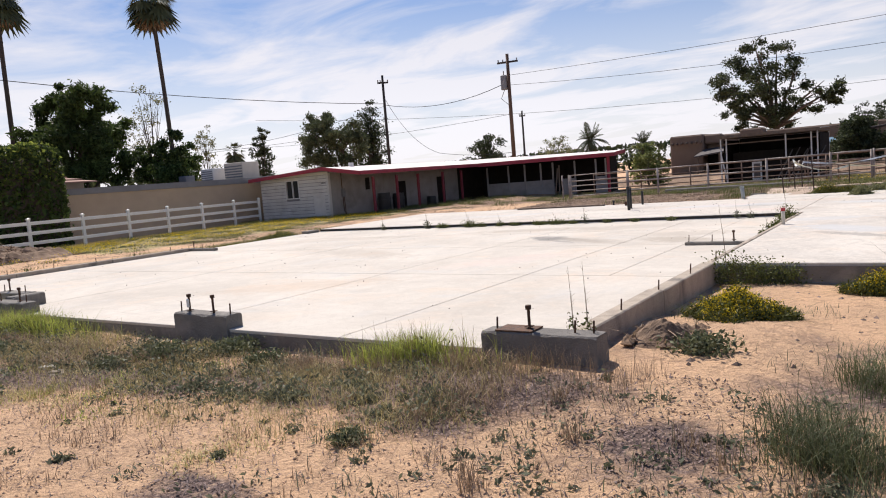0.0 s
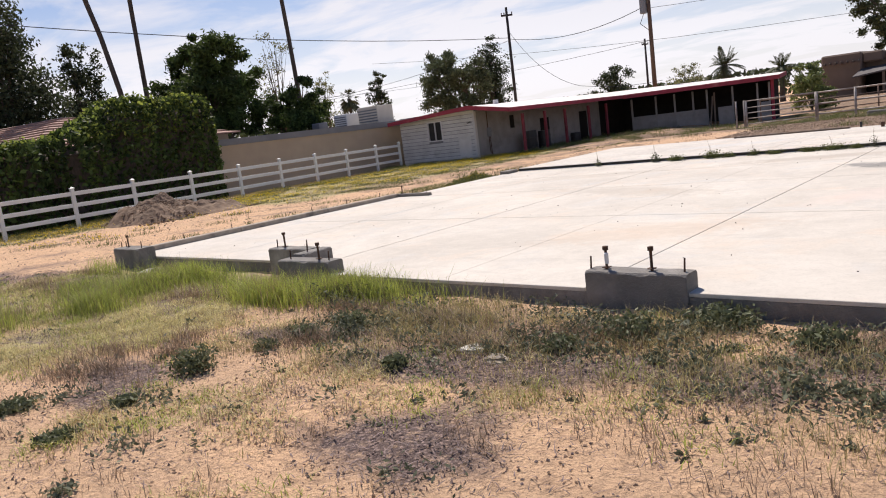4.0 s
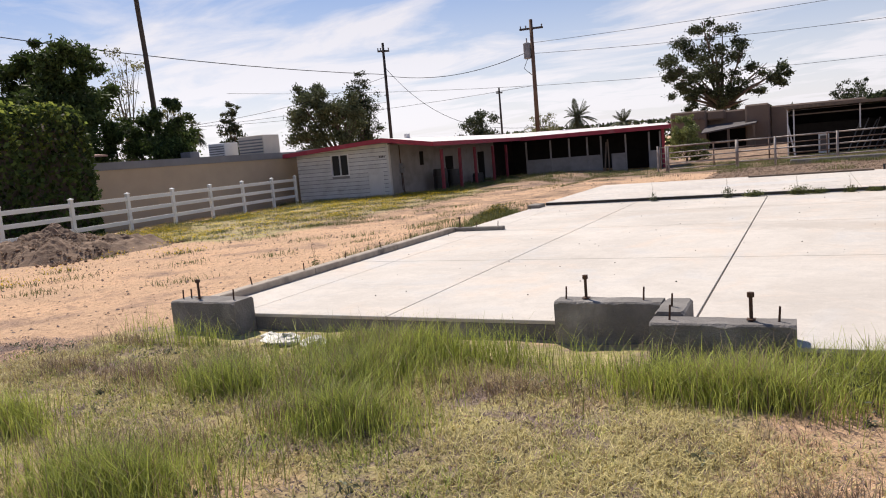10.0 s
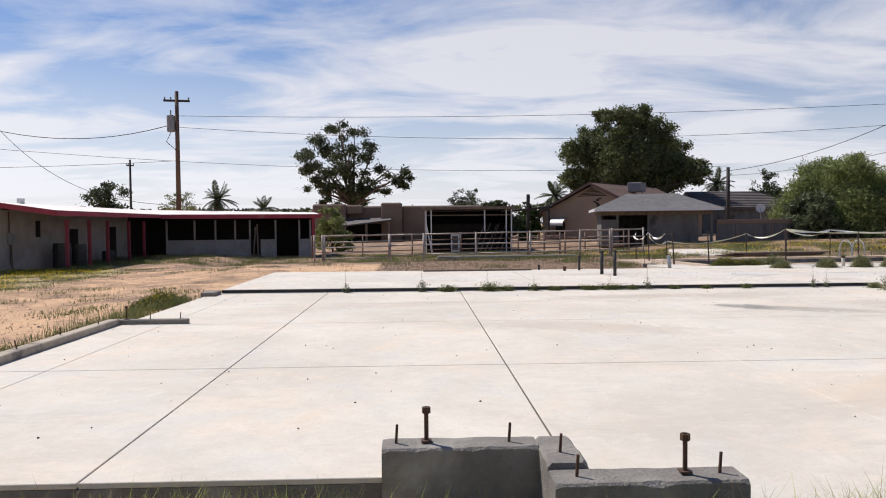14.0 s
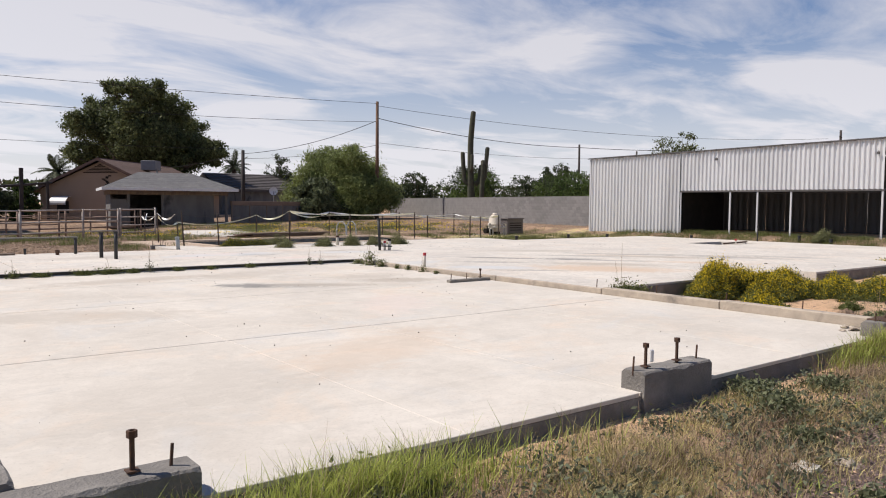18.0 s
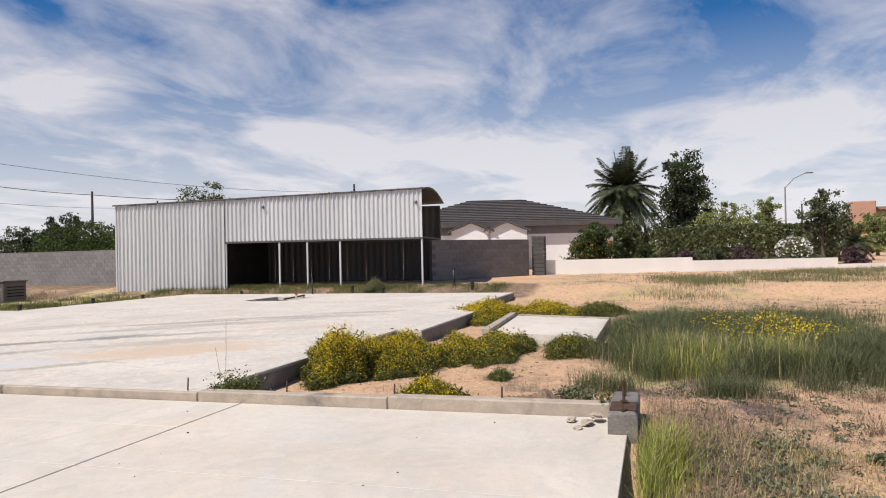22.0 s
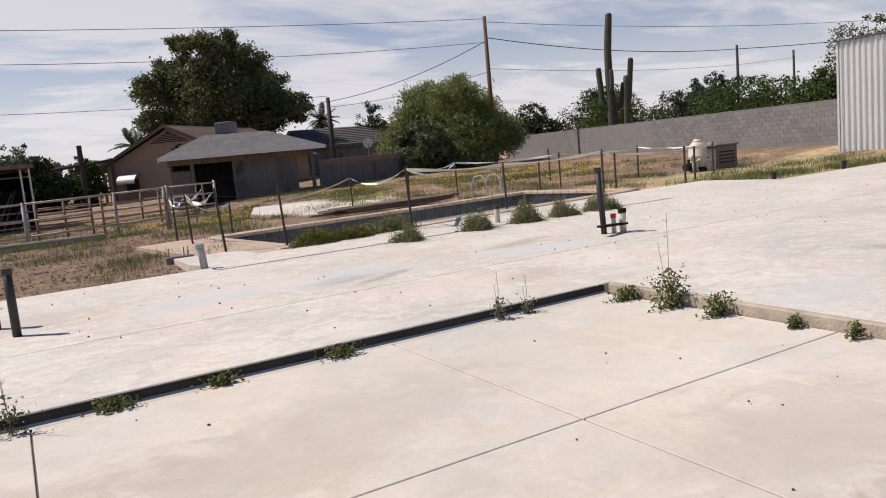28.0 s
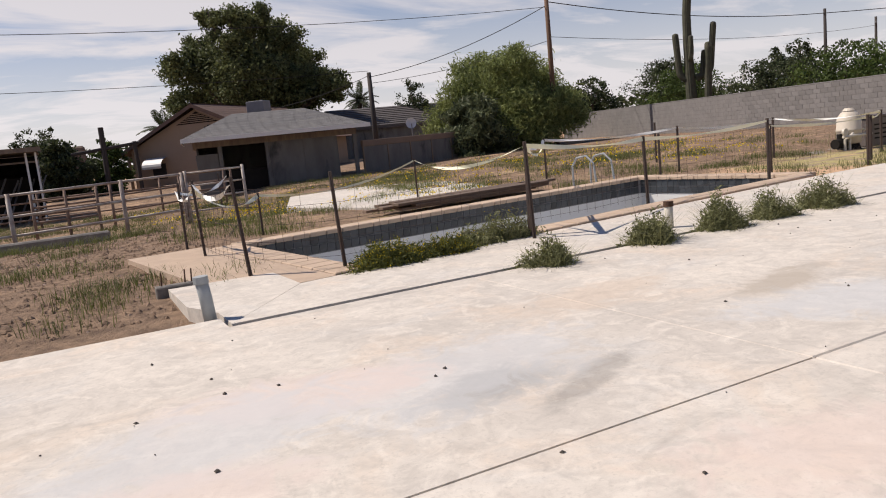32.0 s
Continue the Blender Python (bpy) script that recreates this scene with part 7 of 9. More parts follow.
def tree(label, x, y, top, width, leaves, size, n, trunk=0.25, lobes=7, low=0.3, bark=None, name="tree", category="tree", clump=0.17, tall=1.0, twigs=True, long=1.6, form=None, facing=0.0):
    """facing: the way from the street towards the tree, for crowns given as lobes (across, height, radius)."""
    size, n = size * 0.52, int(n * (2.6 if form else 2.1))
    z0 = float(ground_z(x, y, False))
    h = top - z0
    t = thing(name, label, category, (x, y, z0))
    w = width / 2
    ls = []
    for k in range(lobes):
        a = 2.4 * k + x
        f = k / max(1, lobes - 1)
        r = w * (0.52 - 0.2 * f) * rng.uniform(0.75, 1.25)
        off = (w - r * 0.8) * (1 - 0.72 * f) * rng.uniform(0.7, 1.08)
        zc = h * (low + (0.92 - low) * (0.18 + 0.72 * f))
        rz = min(h * (1 - low) * 0.34 * tall, h - zc + r * 0.3)
        ls.append((off * math.cos(a), off * math.sin(a), zc, r, r, max(0.3, min(rz, h - zc))))
    if form:
        ls = []
        for k, (u, zc, r) in enumerate(form):
            d = w * 0.45 * (0, 0.8, -0.8, 0.4, -0.5)[k % 5]
            ls.append((u * math.cos(facing) + d * math.sin(facing), -u * math.sin(facing) + d * math.cos(facing), zc - z0, r, r, r * 0.85))
    pts, cen = crown_points(n, ls, clump * 1.7, 0.8, 240) if form else crown_points(n, ls, clump * 1.4)
    pts[:, 2] = np.where(pts[:, 2] > h, h - rng.uniform(0, 0.1 * h, len(pts)), np.maximum(pts[:, 2], 0.05))
    if trunk:
        s = Shape()
        fork = h * low * 0.8 + 0.3
        s.tube([(0, 0, -0.3), (0.04 * w, 0, fork * 0.5), (0, 0.03 * w, fork)], [trunk * 1.25, trunk, trunk * 0.8], 9)
        for l in ls:
            s.tube([(0, 0.03 * w, fork * 0.92), (l[0] * 0.45, l[1] * 0.45, fork + (l[2] - fork) * 0.55), (l[0], l[1], l[2] + l[5] * 0.3)], [trunk * 0.55, trunk * 0.35, trunk * 0.08], 6)
        if twigs:
            for c in cen[:: max(1, len(cen) // 40)]:
                l = min(ls, key=lambda q: (q[0] - c[0]) ** 2 + (q[1] - c[1]) ** 2 + (q[2] - c[2]) ** 2)
                s.tube([(l[0] * 0.6, l[1] * 0.6, fork + (l[2] - fork) * 0.65), tuple(c)], [trunk * 0.16, trunk * 0.04], 4, False)
        part("trunk", s, bark or M_BARK, t)
    quads("crown", leaf_quads(pts, size, long=long), leaves, t)
    return t


tree("tall eucalyptus with a ragged dark crown behind the adobe house", -25.1, 151, 23.4, 23.0, L_DARK, 0.55, 8500, 0.7, 12, 0.32, clump=0.2, form=((-8.5, 14, 3.0), (-5, 18, 3.2), (-3, 21, 2.4), (0.5, 19, 3.0), (-1, 15, 3.8), (4, 15, 3.0), (8.2, 12.8, 2.6), (9.6, 10.6, 2.0), (-8, 10, 2.4), (-4, 11, 3.0), (2, 10.5, 3.0), (6, 9.4, 2.2), (-3, 8, 2.4), (3, 7.6, 2.4), (0, 8, 2.6), (-7, 8, 2.0), (-9.8, 13, 1.6), (-4, 6.2, 2.0), (0.5, 6, 2.2), (4.5, 6.4, 1.8)), facing=-0.1)
tree("feathery pepper tree behind the stable", -47, 55, 9.3, 9.5, L_OLIVE, 0.26, 9000, 0.3, 8, 0.15, form=((-3.2, 6.6, 1.6), (-2.1, 7.7, 1.4), (-0.6, 6.4, 1.6), (-2.7, 4.5, 1.8), (0.4, 4.8, 1.6), (-1.2, 3.4, 1.8)), facing=-0.7)
tree("dark upright tree behind the stable", -47.6, 59.6, 10.0, 4.6, L_DARK, 0.26, 4500, 0.25, 6, 0.2)
tree("round dark bush behind the stable roof", -40.8, 71, 5.9, 6.4, L_DARK, 0.28, 4500, 0.25, 6, 0.1, name="shrub", category="shrub")
tree("pale sparse desert tree behind the stable", -38, 82, 5.8, 7.0, L_SAGE, 0.25, 1400, 0.16, 7, 0.15)
tree("bushy green tree above the hedge", -50.5, 29.5, 10.4, 9.0, L_HEDGE, 0.26, 15000, 0.3, 9, 0.12, long=2.8, form=((-1.7, 6, 1.6), (-0.3, 8.3, 1.4), (1.4, 8.5, 1.5), (2.7, 6.3, 1.5), (0.5, 5.5, 2.3), (3, 4.2, 1.5), (-1.6, 4, 1.8), (0.4, 9.2, 0.8)), facing=-1.05)
tree("bright green broadleaf tree above the parapet", -48.0, 35.6, 7.2, 6.0, L_HEDGE, 0.26, 8000, 0.25, 7, 0.1, form=((-2, 4.2, 1.1), (-0.8, 4.9, 1.1), (0.5, 5.3, 1.1), (1.2, 3.9, 1.1), (0, 3, 1.8)), facing=-0.95)
tree("thin nearly bare tree above the hedge", -54.5, 39, 11.8, 5.5, L_SAGE, 0.22, 900, 0.14, 8, 0.3)
tree("narrow dark pine beyond the roofs", -62, 58, 8.8, 3.6, L_DARK, 0.28, 2600, 0.18, 7, 0.15, tall=0.6)
tree("thin pale tree beyond the roofs", -62, 50.5, 8.6, 3.4, L_SAGE, 0.24, 900, 0.12, 7, 0.25)
tree("tall dark tree beyond the hedge", -58.0, 19.5, 14.2, 8.5, L_DARK, 0.32, 12000, 0.35, 8, 0.12)
tree("dark ragged tree beyond the hedge", -61, 26, 11.4, 5.0, L_DARK, 0.3, 4500, 0.25, 7, 0.2)
tree("low round green tree by the tile roof", -55, 24.5, 6.4, 4.5, L_HEDGE, 0.26, 3500, 0.18, 6, 0.2)
tree("large dark mesquite behind the tan house", 12.2, 87, 15.3, 17.8, L_MESQ, 0.34, 42000, 0.5, 15, 0.08, clump=0.2, form=((-5.6, 9.7, 1.9), (-4.4, 12.4, 1.7), (-1.2, 12.2, 2.0), (1.7, 14.7, 1.2), (1.0, 13.6, 1.5), (2.9, 11.6, 2.0), (5, 9.6, 1.8), (6.8, 7, 1.6), (-5.9, 6.8, 1.8), (0, 8.5, 3.0), (2.5, 6.5, 2.8), (-2.5, 6, 2.6), (-2.8, 13.7, 1.3), (0.6, 12.8, 1.5), (4.4, 7.4, 2.0), (-3.2, 9.4, 2.0)), facing=0.25)
tree("dark pine group beyond the houses", 29.2, 88, 7.9, 4.6, L_DARK, 0.3, 2600, 0.2, 6, 0.1)
tree("wide feathery tamarisk bush by the power pole", 19.6, 57, 6.5, 9.6, L_PALO, 0.14, 42000, 0.2, 13, 0.0, name="shrub", category="shrub", clump=0.26, long=4.5, form=((-2, 4.2, 1.4), (-0.5, 5.1, 1.3), (1, 5.2, 1.2), (2.4, 4, 1.3), (3.6, 2.4, 1.4), (0, 3.2, 2.2), (-2.8, 2.2, 1.6), (1.8, 2, 1.8), (-0.5, 1.6, 2.0)), facing=0.56)
tree("lower arching reeds below the tamarisk", 16.4, 55.0, 3.6, 5.4, L_OLIVE, 0.2, 8000, 0, 8, 0.0, name="shrub", category="shrub", long=3.2)
tree("dark shrubs along the far side of the block wall", 32, 63, 4.9, 5.5, L_DARK, 0.26, 3500, 0.15, 6, 0.0, name="shrub", category="shrub")
tree("round tree beyond the block wall", 42.8, 53.5, 5.8, 6.6, L_DARK, 0.26, 4000, 0.2, 6, 0.15)
tree("tree rising behind the metal shed", 56.0, 49.0, 9.5, 9.0, L_MESQ, 0.28, 4500, 0.25, 6, 0.2)
tree("dark tree over the neighbour's garden", 56, 3.0, 9.9, 6.4, L_DARK, 0.3, 6500, 0.3, 7, 0.15)
tree("citrus tree with orange fruit by the low wall", 31.2, 8.6, 3.1, 3.2, L_CITRUS, 0.16, 5500, 0.1, 7, 0.05, name="citrus_tree")
tree("slim pale tree in the neighbour's garden", 37.3, -3.8, 5.0, 3.4, L_OLIVE, 0.2, 2600, 0.1, 7, 0.3)
tree("pale palo verde by the street", 51.8, 0.2, 5.3, 6.8, L_PALO, 0.22, 2600, 0.15, 7, 0.25)
tree("round yellow-green tree by the street", 60, -4.0, 6.0, 4.0, L_PALO, 0.24, 2600, 0.15, 6, 0.2)
tree("rounded yellow-green tree beside the street", 66, -14.0, 4.6, 5.0, L_PALO, 0.24, 2600, 0.15, 6, 0.2)
tree("dark green tree beside the street", 72, -18.0, 4.9, 5.5, L_MESQ, 0.26, 2600, 0.15, 6, 0.2)
tree("oleander shrub behind the pens", -5.0, 69, 3.6, 5.0, L_DARK, 0.26, 6500, 0.1, 7, 0.0, name="shrub", category="shrub")
tree("bright green shrub beside the tan house", -1.9, 70, 3.5, 3.2, L_HEDGE, 0.24, 3200, 0.1, 6, 0.0, name="shrub", category="shrub")
tree("olive shrub beside the stable's end", -18.6, 57.6, 3.1, 3.6, L_PALO, 0.22, 2600, 0.08, 6, 0.0, name="shrub", category="shrub")
tree("dark tree far behind the tan house", -6, 98, 6.2, 7, L_DARK, 0.3, 2600, 0.2, 6, 0.1)
for k, (x, y, top, w, lf) in enumerate(((33.5, 55, 4.2, 6, L_HEDGE), (35.0, 49, 3.8, 6, L_DARK), (33.0, 43, 3.9, 6, L_HEDGE), (31.5, 37, 3.6, 5, L_HEDGE), (30.8, 32.5, 4.2, 5, L_MESQ), (37, 60, 5.2, 6, L_DARK))):
    tree("leafy oleander with pale blooms over the block wall", x, y, top + 0.4, w * 1.35, lf, 0.2, 7500, 0.1, 8, 0.0, name="oleander", category="shrub")
for k, (x, y, top, w, lf) in enumerate(((32.0, 2.6, 1.75, 1.8, L_OLIVE), (32.6, 0.9, 1.7, 2.0, L_PURPLE), (33.4, -1.6, 2.2, 2.2, L_SAGE), (31.9, 3.9, 1.6, 1.5, L_PURPLE), (35.0, -4.8, 1.5, 1.8, L_PURPLE), (31.0, 5.9, 1.9, 1.6, L_CITRUS))):
    tree("rounded garden shrub behind the low white wall", x, y, top, w, lf, 0.13, 2600, 0.06, 6, 0.0, name="shrub", category="shrub", twigs=False)

# white blooms and fruit sit on their plants as loose clusters
for nm, lab, cat, x, y, z, r, n, m, size in (("oleander_blooms", "white blooms on a garden shrub", "flowers", 33.4, -1.6, 1.4, 0.9, 420, L_WHITEFL, 0.12), ("oleander_blooms", "white blooms over the block wall", "flowers", 34.0, 50, 2.0, 2.3, 260, L_WHITEFL, 0.13),
                                              ("oranges", "orange fruit on the citrus tree", "fruit", 31.2, 8.6, 1.5, 1.2, 260, L_FRUIT, 0.11)):
    d = rng.normal(size=(n, 3))
    d /= np.linalg.norm(d, axis=1)[:, None]
    tagged(quads(nm, leaf_quads(d * (r, r, r * 0.75) + (x, y, z), size, long=1.0), m), lab, cat, kind="stuff")


def long_hedge(label, pts, width, leaves, size, per_m, core=True, sunlit_top=False):
    """A clipped hedge along pts of (x, y, height)."""
    out = []
    s = Shape()
    for (x0, y0, h0), (x1, y1, h1) in zip(pts[:-1], pts[1:]):
        d = Vector((x1 - x0, y1 - y0, 0))
        L = d.length
        nx, ny = -d.y / L, d.x / L
        n = int(L * per_m)
        t = rng.uniform(0, 1, n)
        h = h0 + (h1 - h0) * t
        a = rng.uniform(-0.1, np.pi + 0.1, n)
        bulge = 1 + 0.16 * np.sin(t * L * 1.9 + x0) + 0.09 * np.sin(t * L * 5.3 + y0) + rng.normal(0, 0.07, n)
        up = np.sign(np.sin(a)) * np.abs(np.sin(a)) ** 0.45
        side = np.sign(np.cos(a)) * np.abs(np.cos(a)) ** 0.45
        off = side * width / 2 * bulge
        z = np.clip(up, 0.02, 1) * h * (0.93 + 0.07 * bulge) * np.where(rng.uniform(0, 1, n) < 0.5, 1, rng.uniform(0.05, 1, n))
        x, y = x0 + d.x * t + nx * off, y0 + d.y * t + ny * off
        out.append(np.stack([x, y, z + ground_z(x, y, False)], 1))
        m = Matrix.Translation((x0, y0, -0.4)) @ d.to_track_quat("X", "Z").to_matrix().to_4x4()
        # unseen solid box, added to stop light passing through the leaves
        s.box(-0.3, L + 0.3, -width * 0.33, width * 0.33, 0, min(h0, h1) * 0.86, 0.3, m)
    h = thing("hedge", label, "hedge")
    if core:
        part("woody_core", s, M_BARK, h)
    pts = np.concatenate(out)
    quads("foliage", leaf_quads(pts, size), leaves, h)
    # extra bright leaves high up stand for sun on the foliage
    if sunlit_top:
        top = pts[pts[:, 2] > 2.9][::2]
        quads("young_growth", leaf_quads(top + rng.normal(0, 0.06, (len(top), 3)) + (0, 0, 0.05), size * 0.8), L_SUNLIT, h)


long_hedge("tall glossy green hedge behind the white fence", [(-35.2, -6, 3.6), (-35.6, 3, 3.6), (-36.0, 8, 3.4), (-36.4, 13.2, 3.6), (-36.9, 16.0, 5.1), (-37.7, 21.0, 5.1)], 3.0, L_HEDGE, 0.15, 1700, sunlit_top=True)
long_hedge("clipped green hedge in the neighbour's garden", [(40.5, 5.5, 2.3), (41.5, 0.5, 2.5), (43, -5.5, 2.4)], 1.8, L_MESQ, 0.13, 1100)
long_hedge("distant line of shrubs and trees", [(-150, 150, 5), (-70, 175, 6), (0, 160, 5), (60, 165, 6), (120, 120, 5), (150, 60, 5)], 9, L_DARK, 0.9, 24, False)
long_hedge("distant line of shrubs along the street", [(120, 50, 5), (110, 15, 4), (104, -22, 4), (90, -60, 4)], 6, L_OLIVE, 0.7, 30, False)
long_hedge("distant line of trees beyond the hedge", [(-110, -20, 5), (-100, 40, 6), (-130, 110, 6)], 9, L_DARK, 0.9, 24, False)


def frond(base, yaw, pitch, length, drop, width, n=16, fan=False):
    """Leaflets along one arched rib, as faces; fan: blades spreading from the stalk's end."""
    out = []
    c, s_ = math.cos(yaw), math.sin(yaw)
    pts = []
    for i in range(n + 1):
        t = i / n
        r = length * t * math.cos(pitch) * (1 - 0.15 * t)
        z = length * t * math.sin(pitch) - drop * t * t
        pts.append(Vector((base[0] + r * c, base[1] + r * s_, base[2] + z)))
    side = Vector((-s_, c, 0))
    if fan:
        hub, tip = pts[n // 2], pts[n]
        way = (tip - hub) * 1.1
        for k in range(9):
            a = (k - 4) / 4 * 1.15
            end = hub + way * math.cos(a) + side * (way.length * math.sin(a)) + Vector((0, 0, -0.25 * way.length * abs(math.sin(a)) - 0.12 * way.length))
            mid = hub.lerp(end, 0.5)
            across = side * math.cos(a) * way.length * 0.085 - way * math.sin(a) * 0.085
            out.append([hub, mid + across, end, mid - across])
    else:
        for i in range(1, n):
            p, q = pts[i], pts[i + 1]
            w = width * math.sin(math.pi * min(1, 0.12 + 0.86 * i / n)) ** 0.6
            for sg in (-1, 1):
                for f in (0.0, 0.5):
                    root = p.lerp(q, f)
                    tip = root + side * sg * w * rng.uniform(0.85, 1.1) + (q - p) * 1.8 + Vector((0, 0, -w * rng.uniform(0.25, 0.6)))
                    mid = root.lerp(tip, 0.45)
                    b = (q - p) * 0.36
                    out.append([root, mid + b, tip, mid - b])
    for i in range(n // 2 if fan else n):
        out.append([pts[i] + side * 0.035, pts[i + 1] + side * 0.02, pts[i + 1] - side * 0.02, pts[i] - side * 0.035])
    return out


def palm(label, x, y, top, spread, fronds, trunk=0.22, lean=(0, 0), skirt=False, up=0.35, fan=False, category="palm tree"):
    z0 = float(ground_z(x, y, False))
    h = top - z0
    t = thing("palm_tree", label, category, (x, y, z0), group="palms")
    ht = h - spread * (0.6 if fan else 0.5)
    path = [(lean[0] * f * f, lean[1] * f * f, ht * f) for f in (-0.02, 0.2, 0.4, 0.6, 0.8, 1.0)]
    part("trunk", Shape().tube(path, [trunk * 1.3, trunk, trunk * 0.92, trunk * 0.85, trunk * 0.85, trunk * 1.1], 10), M_PALMBARK, t)
    faces = []
    head = path[-1]
    for k in range(fronds):
        a = k * 2.399963 + rng.uniform(-0.2, 0.2)
        f = (k + 0.5) / fronds
        pitch = math.radians(76 - 118 * f + rng.uniform(-14, 14))
        L = spread * rng.uniform(0.72, 1.12)
        faces += frond(head, a, pitch, L, spread * (0.18 + 0.34 * f), spread * (0.2 if fan else 0.17), 10 if fan else 26, fan)
    quads("crown", np.array([[tuple(v) for v in f] for f in faces]), L_PALM, t)
    if skirt:
        faces = []
        for k in range(18):
            faces += frond((head[0], head[1], head[2] - rng.uniform(0.0, 0.5)), k * 2.4, math.radians(-65), spread * 0.5, spread * 0.45, spread * 0.25, 8, True)
        quads("dead_skirt", np.array([[tuple(v) for v in f] for f in faces]), L_TAN, t)
    return t


palm("very tall slender fan palm with a shaggy head", -51.6, 38.9, 19.3, 2.5, 44, 0.19, (-0.4, -0.3), True, fan=True)
palm("very tall slender fan palm with a shaggy head", -60.8, 30.9, 20.4, 2.5, 44, 0.21, (-0.6, 0.4), True, fan=True)
palm("very tall leaning fan palm", -51.5, 24.6, 18.8, 2.5, 44, 0.19, (-2.2, -1.9), True, fan=True)
palm("small fan palm beyond the roofs", -71.5, 62.4, 7.6, 1.8, 26, 0.2, fan=True)
palm("arching date palm behind the stable", -34.0, 83.7, 5.8, 2.7, 26, 0.3)
palm("arching date palm behind the stable", -31.3, 94.6, 5.0, 2.6, 24, 0.3)
palm("date palm beside the tan house", 5.2, 95, 6.5, 3.0, 30, 0.3)
palm("date palm beyond the pool house", 25.9, 95, 7.8, 2.8, 28, 0.3)
palm("large full date palm in the neighbour's garden", 47.8, 7.6, 8.0, 3.6, 90, 0.4)
tree("dense dark shrub round the date palm's trunk", 46.6, 7.8, 4.6, 5.0, L_MESQ, 0.24, 5500, 0.1, 7, 0.0, name="shrub", category="shrub")
palm("small palm beside the street", 44.5, -7.0, 2.9, 2.2, 26, 0.2)


def saguaro():
    c = thing("saguaro_cactus", "tall saguaro cactus with upturned arms behind the block wall", "cactus", (27.55, 48.75, 0.2), -46)

    def column(path, r0, r1, name):
        """A ribbed column along a path, tapering from r0 to r1, with a blunt rounded tip."""
        n, ribs = 36, 12
        s = Shape()
        pts = [Vector(p) for p in path]
        radii = [r0 + (r1 - r0) * i / (len(pts) - 1) for i in range(len(pts))]
        tip = (pts[-1] - pts[-2]).normalized()
        for a in (0.5, 0.9, 1.2, 1.4):
            pts.append(Vector(path[-1]) + tip * (r1 * 0.8 * math.sin(a)))
            radii.append(r1 * math.cos(a))
        for i, p in enumerate(pts):
            rr = radii[i] * (1 + 0.07 * noise.noise((i * 0.5, r0 * 40, 2.0)))
            way = (pts[min(i + 1, len(pts) - 1)] - pts[max(i - 1, 0)]).normalized()
            a1 = Vector((0, 1, 0)) if abs(way.y) < 0.9 else Vector((1, 0, 0))
            a2 = way.cross(a1).normalized()
            a1 = a2.cross(way).normalized()
            for k in range(n):
                a = 2 * math.pi * k / n
                q = rr * (1 + 0.11 * math.cos(ribs * a))
                s.v.append(tuple(p + a1 * (q * math.cos(a)) + a2 * (q * math.sin(a))))
        for i in range(len(pts) - 1):
            for k in range(n):
                u, v = i * n + k, i * n + (k + 1) % n
                s.f.append((u, v, v + n, u + n))
        s.f.append(tuple((len(pts) - 1) * n + k for k in range(n)))
        part(name, s, M_CACTUS, c, smooth=True)

    column([(-0.2 * math.sin(k * 0.16) - 0.16 * max(0, k - 10) / 10 + 0.12 * max(0, k - 15) / 5, 0, 8.95 * k / 20 - 0.1) for k in range(21)], 0.29, 0.185, "main_stem")

    def arm(side, z, out, h, r, y=0.0, lean=0.0):
        pts = [(side * 0.15, y * 0.3, z)]
        for k in range(7):
            a = math.pi / 2 * k / 6
            pts.append((side * (0.25 + out * math.sin(a)), y * math.sin(a), z + 0.05 + 0.6 * (1 - math.cos(a))))
        for k in range(1, 9):
            pts.append((side * (0.25 + out) + lean * k / 8, y, z + 0.65 + h * k / 8))
        column(pts, r * 0.85, r * 0.8, "arm")

    arm(-1, 3.0, 0.5, 1.9, 0.2, lean=-0.12)
    arm(1, 3.1, 0.72, 2.2, 0.19, lean=0.2)
    arm(1, 3.0, 0.28, 0.85, 0.17, lean=0.1)
    arm(1, 1.3, 0.5, 2.9, 0.22, -0.3, lean=0.1)
    arm(-1, 4.0, -0.2, 0.7, 0.15, -0.35)


saguaro()


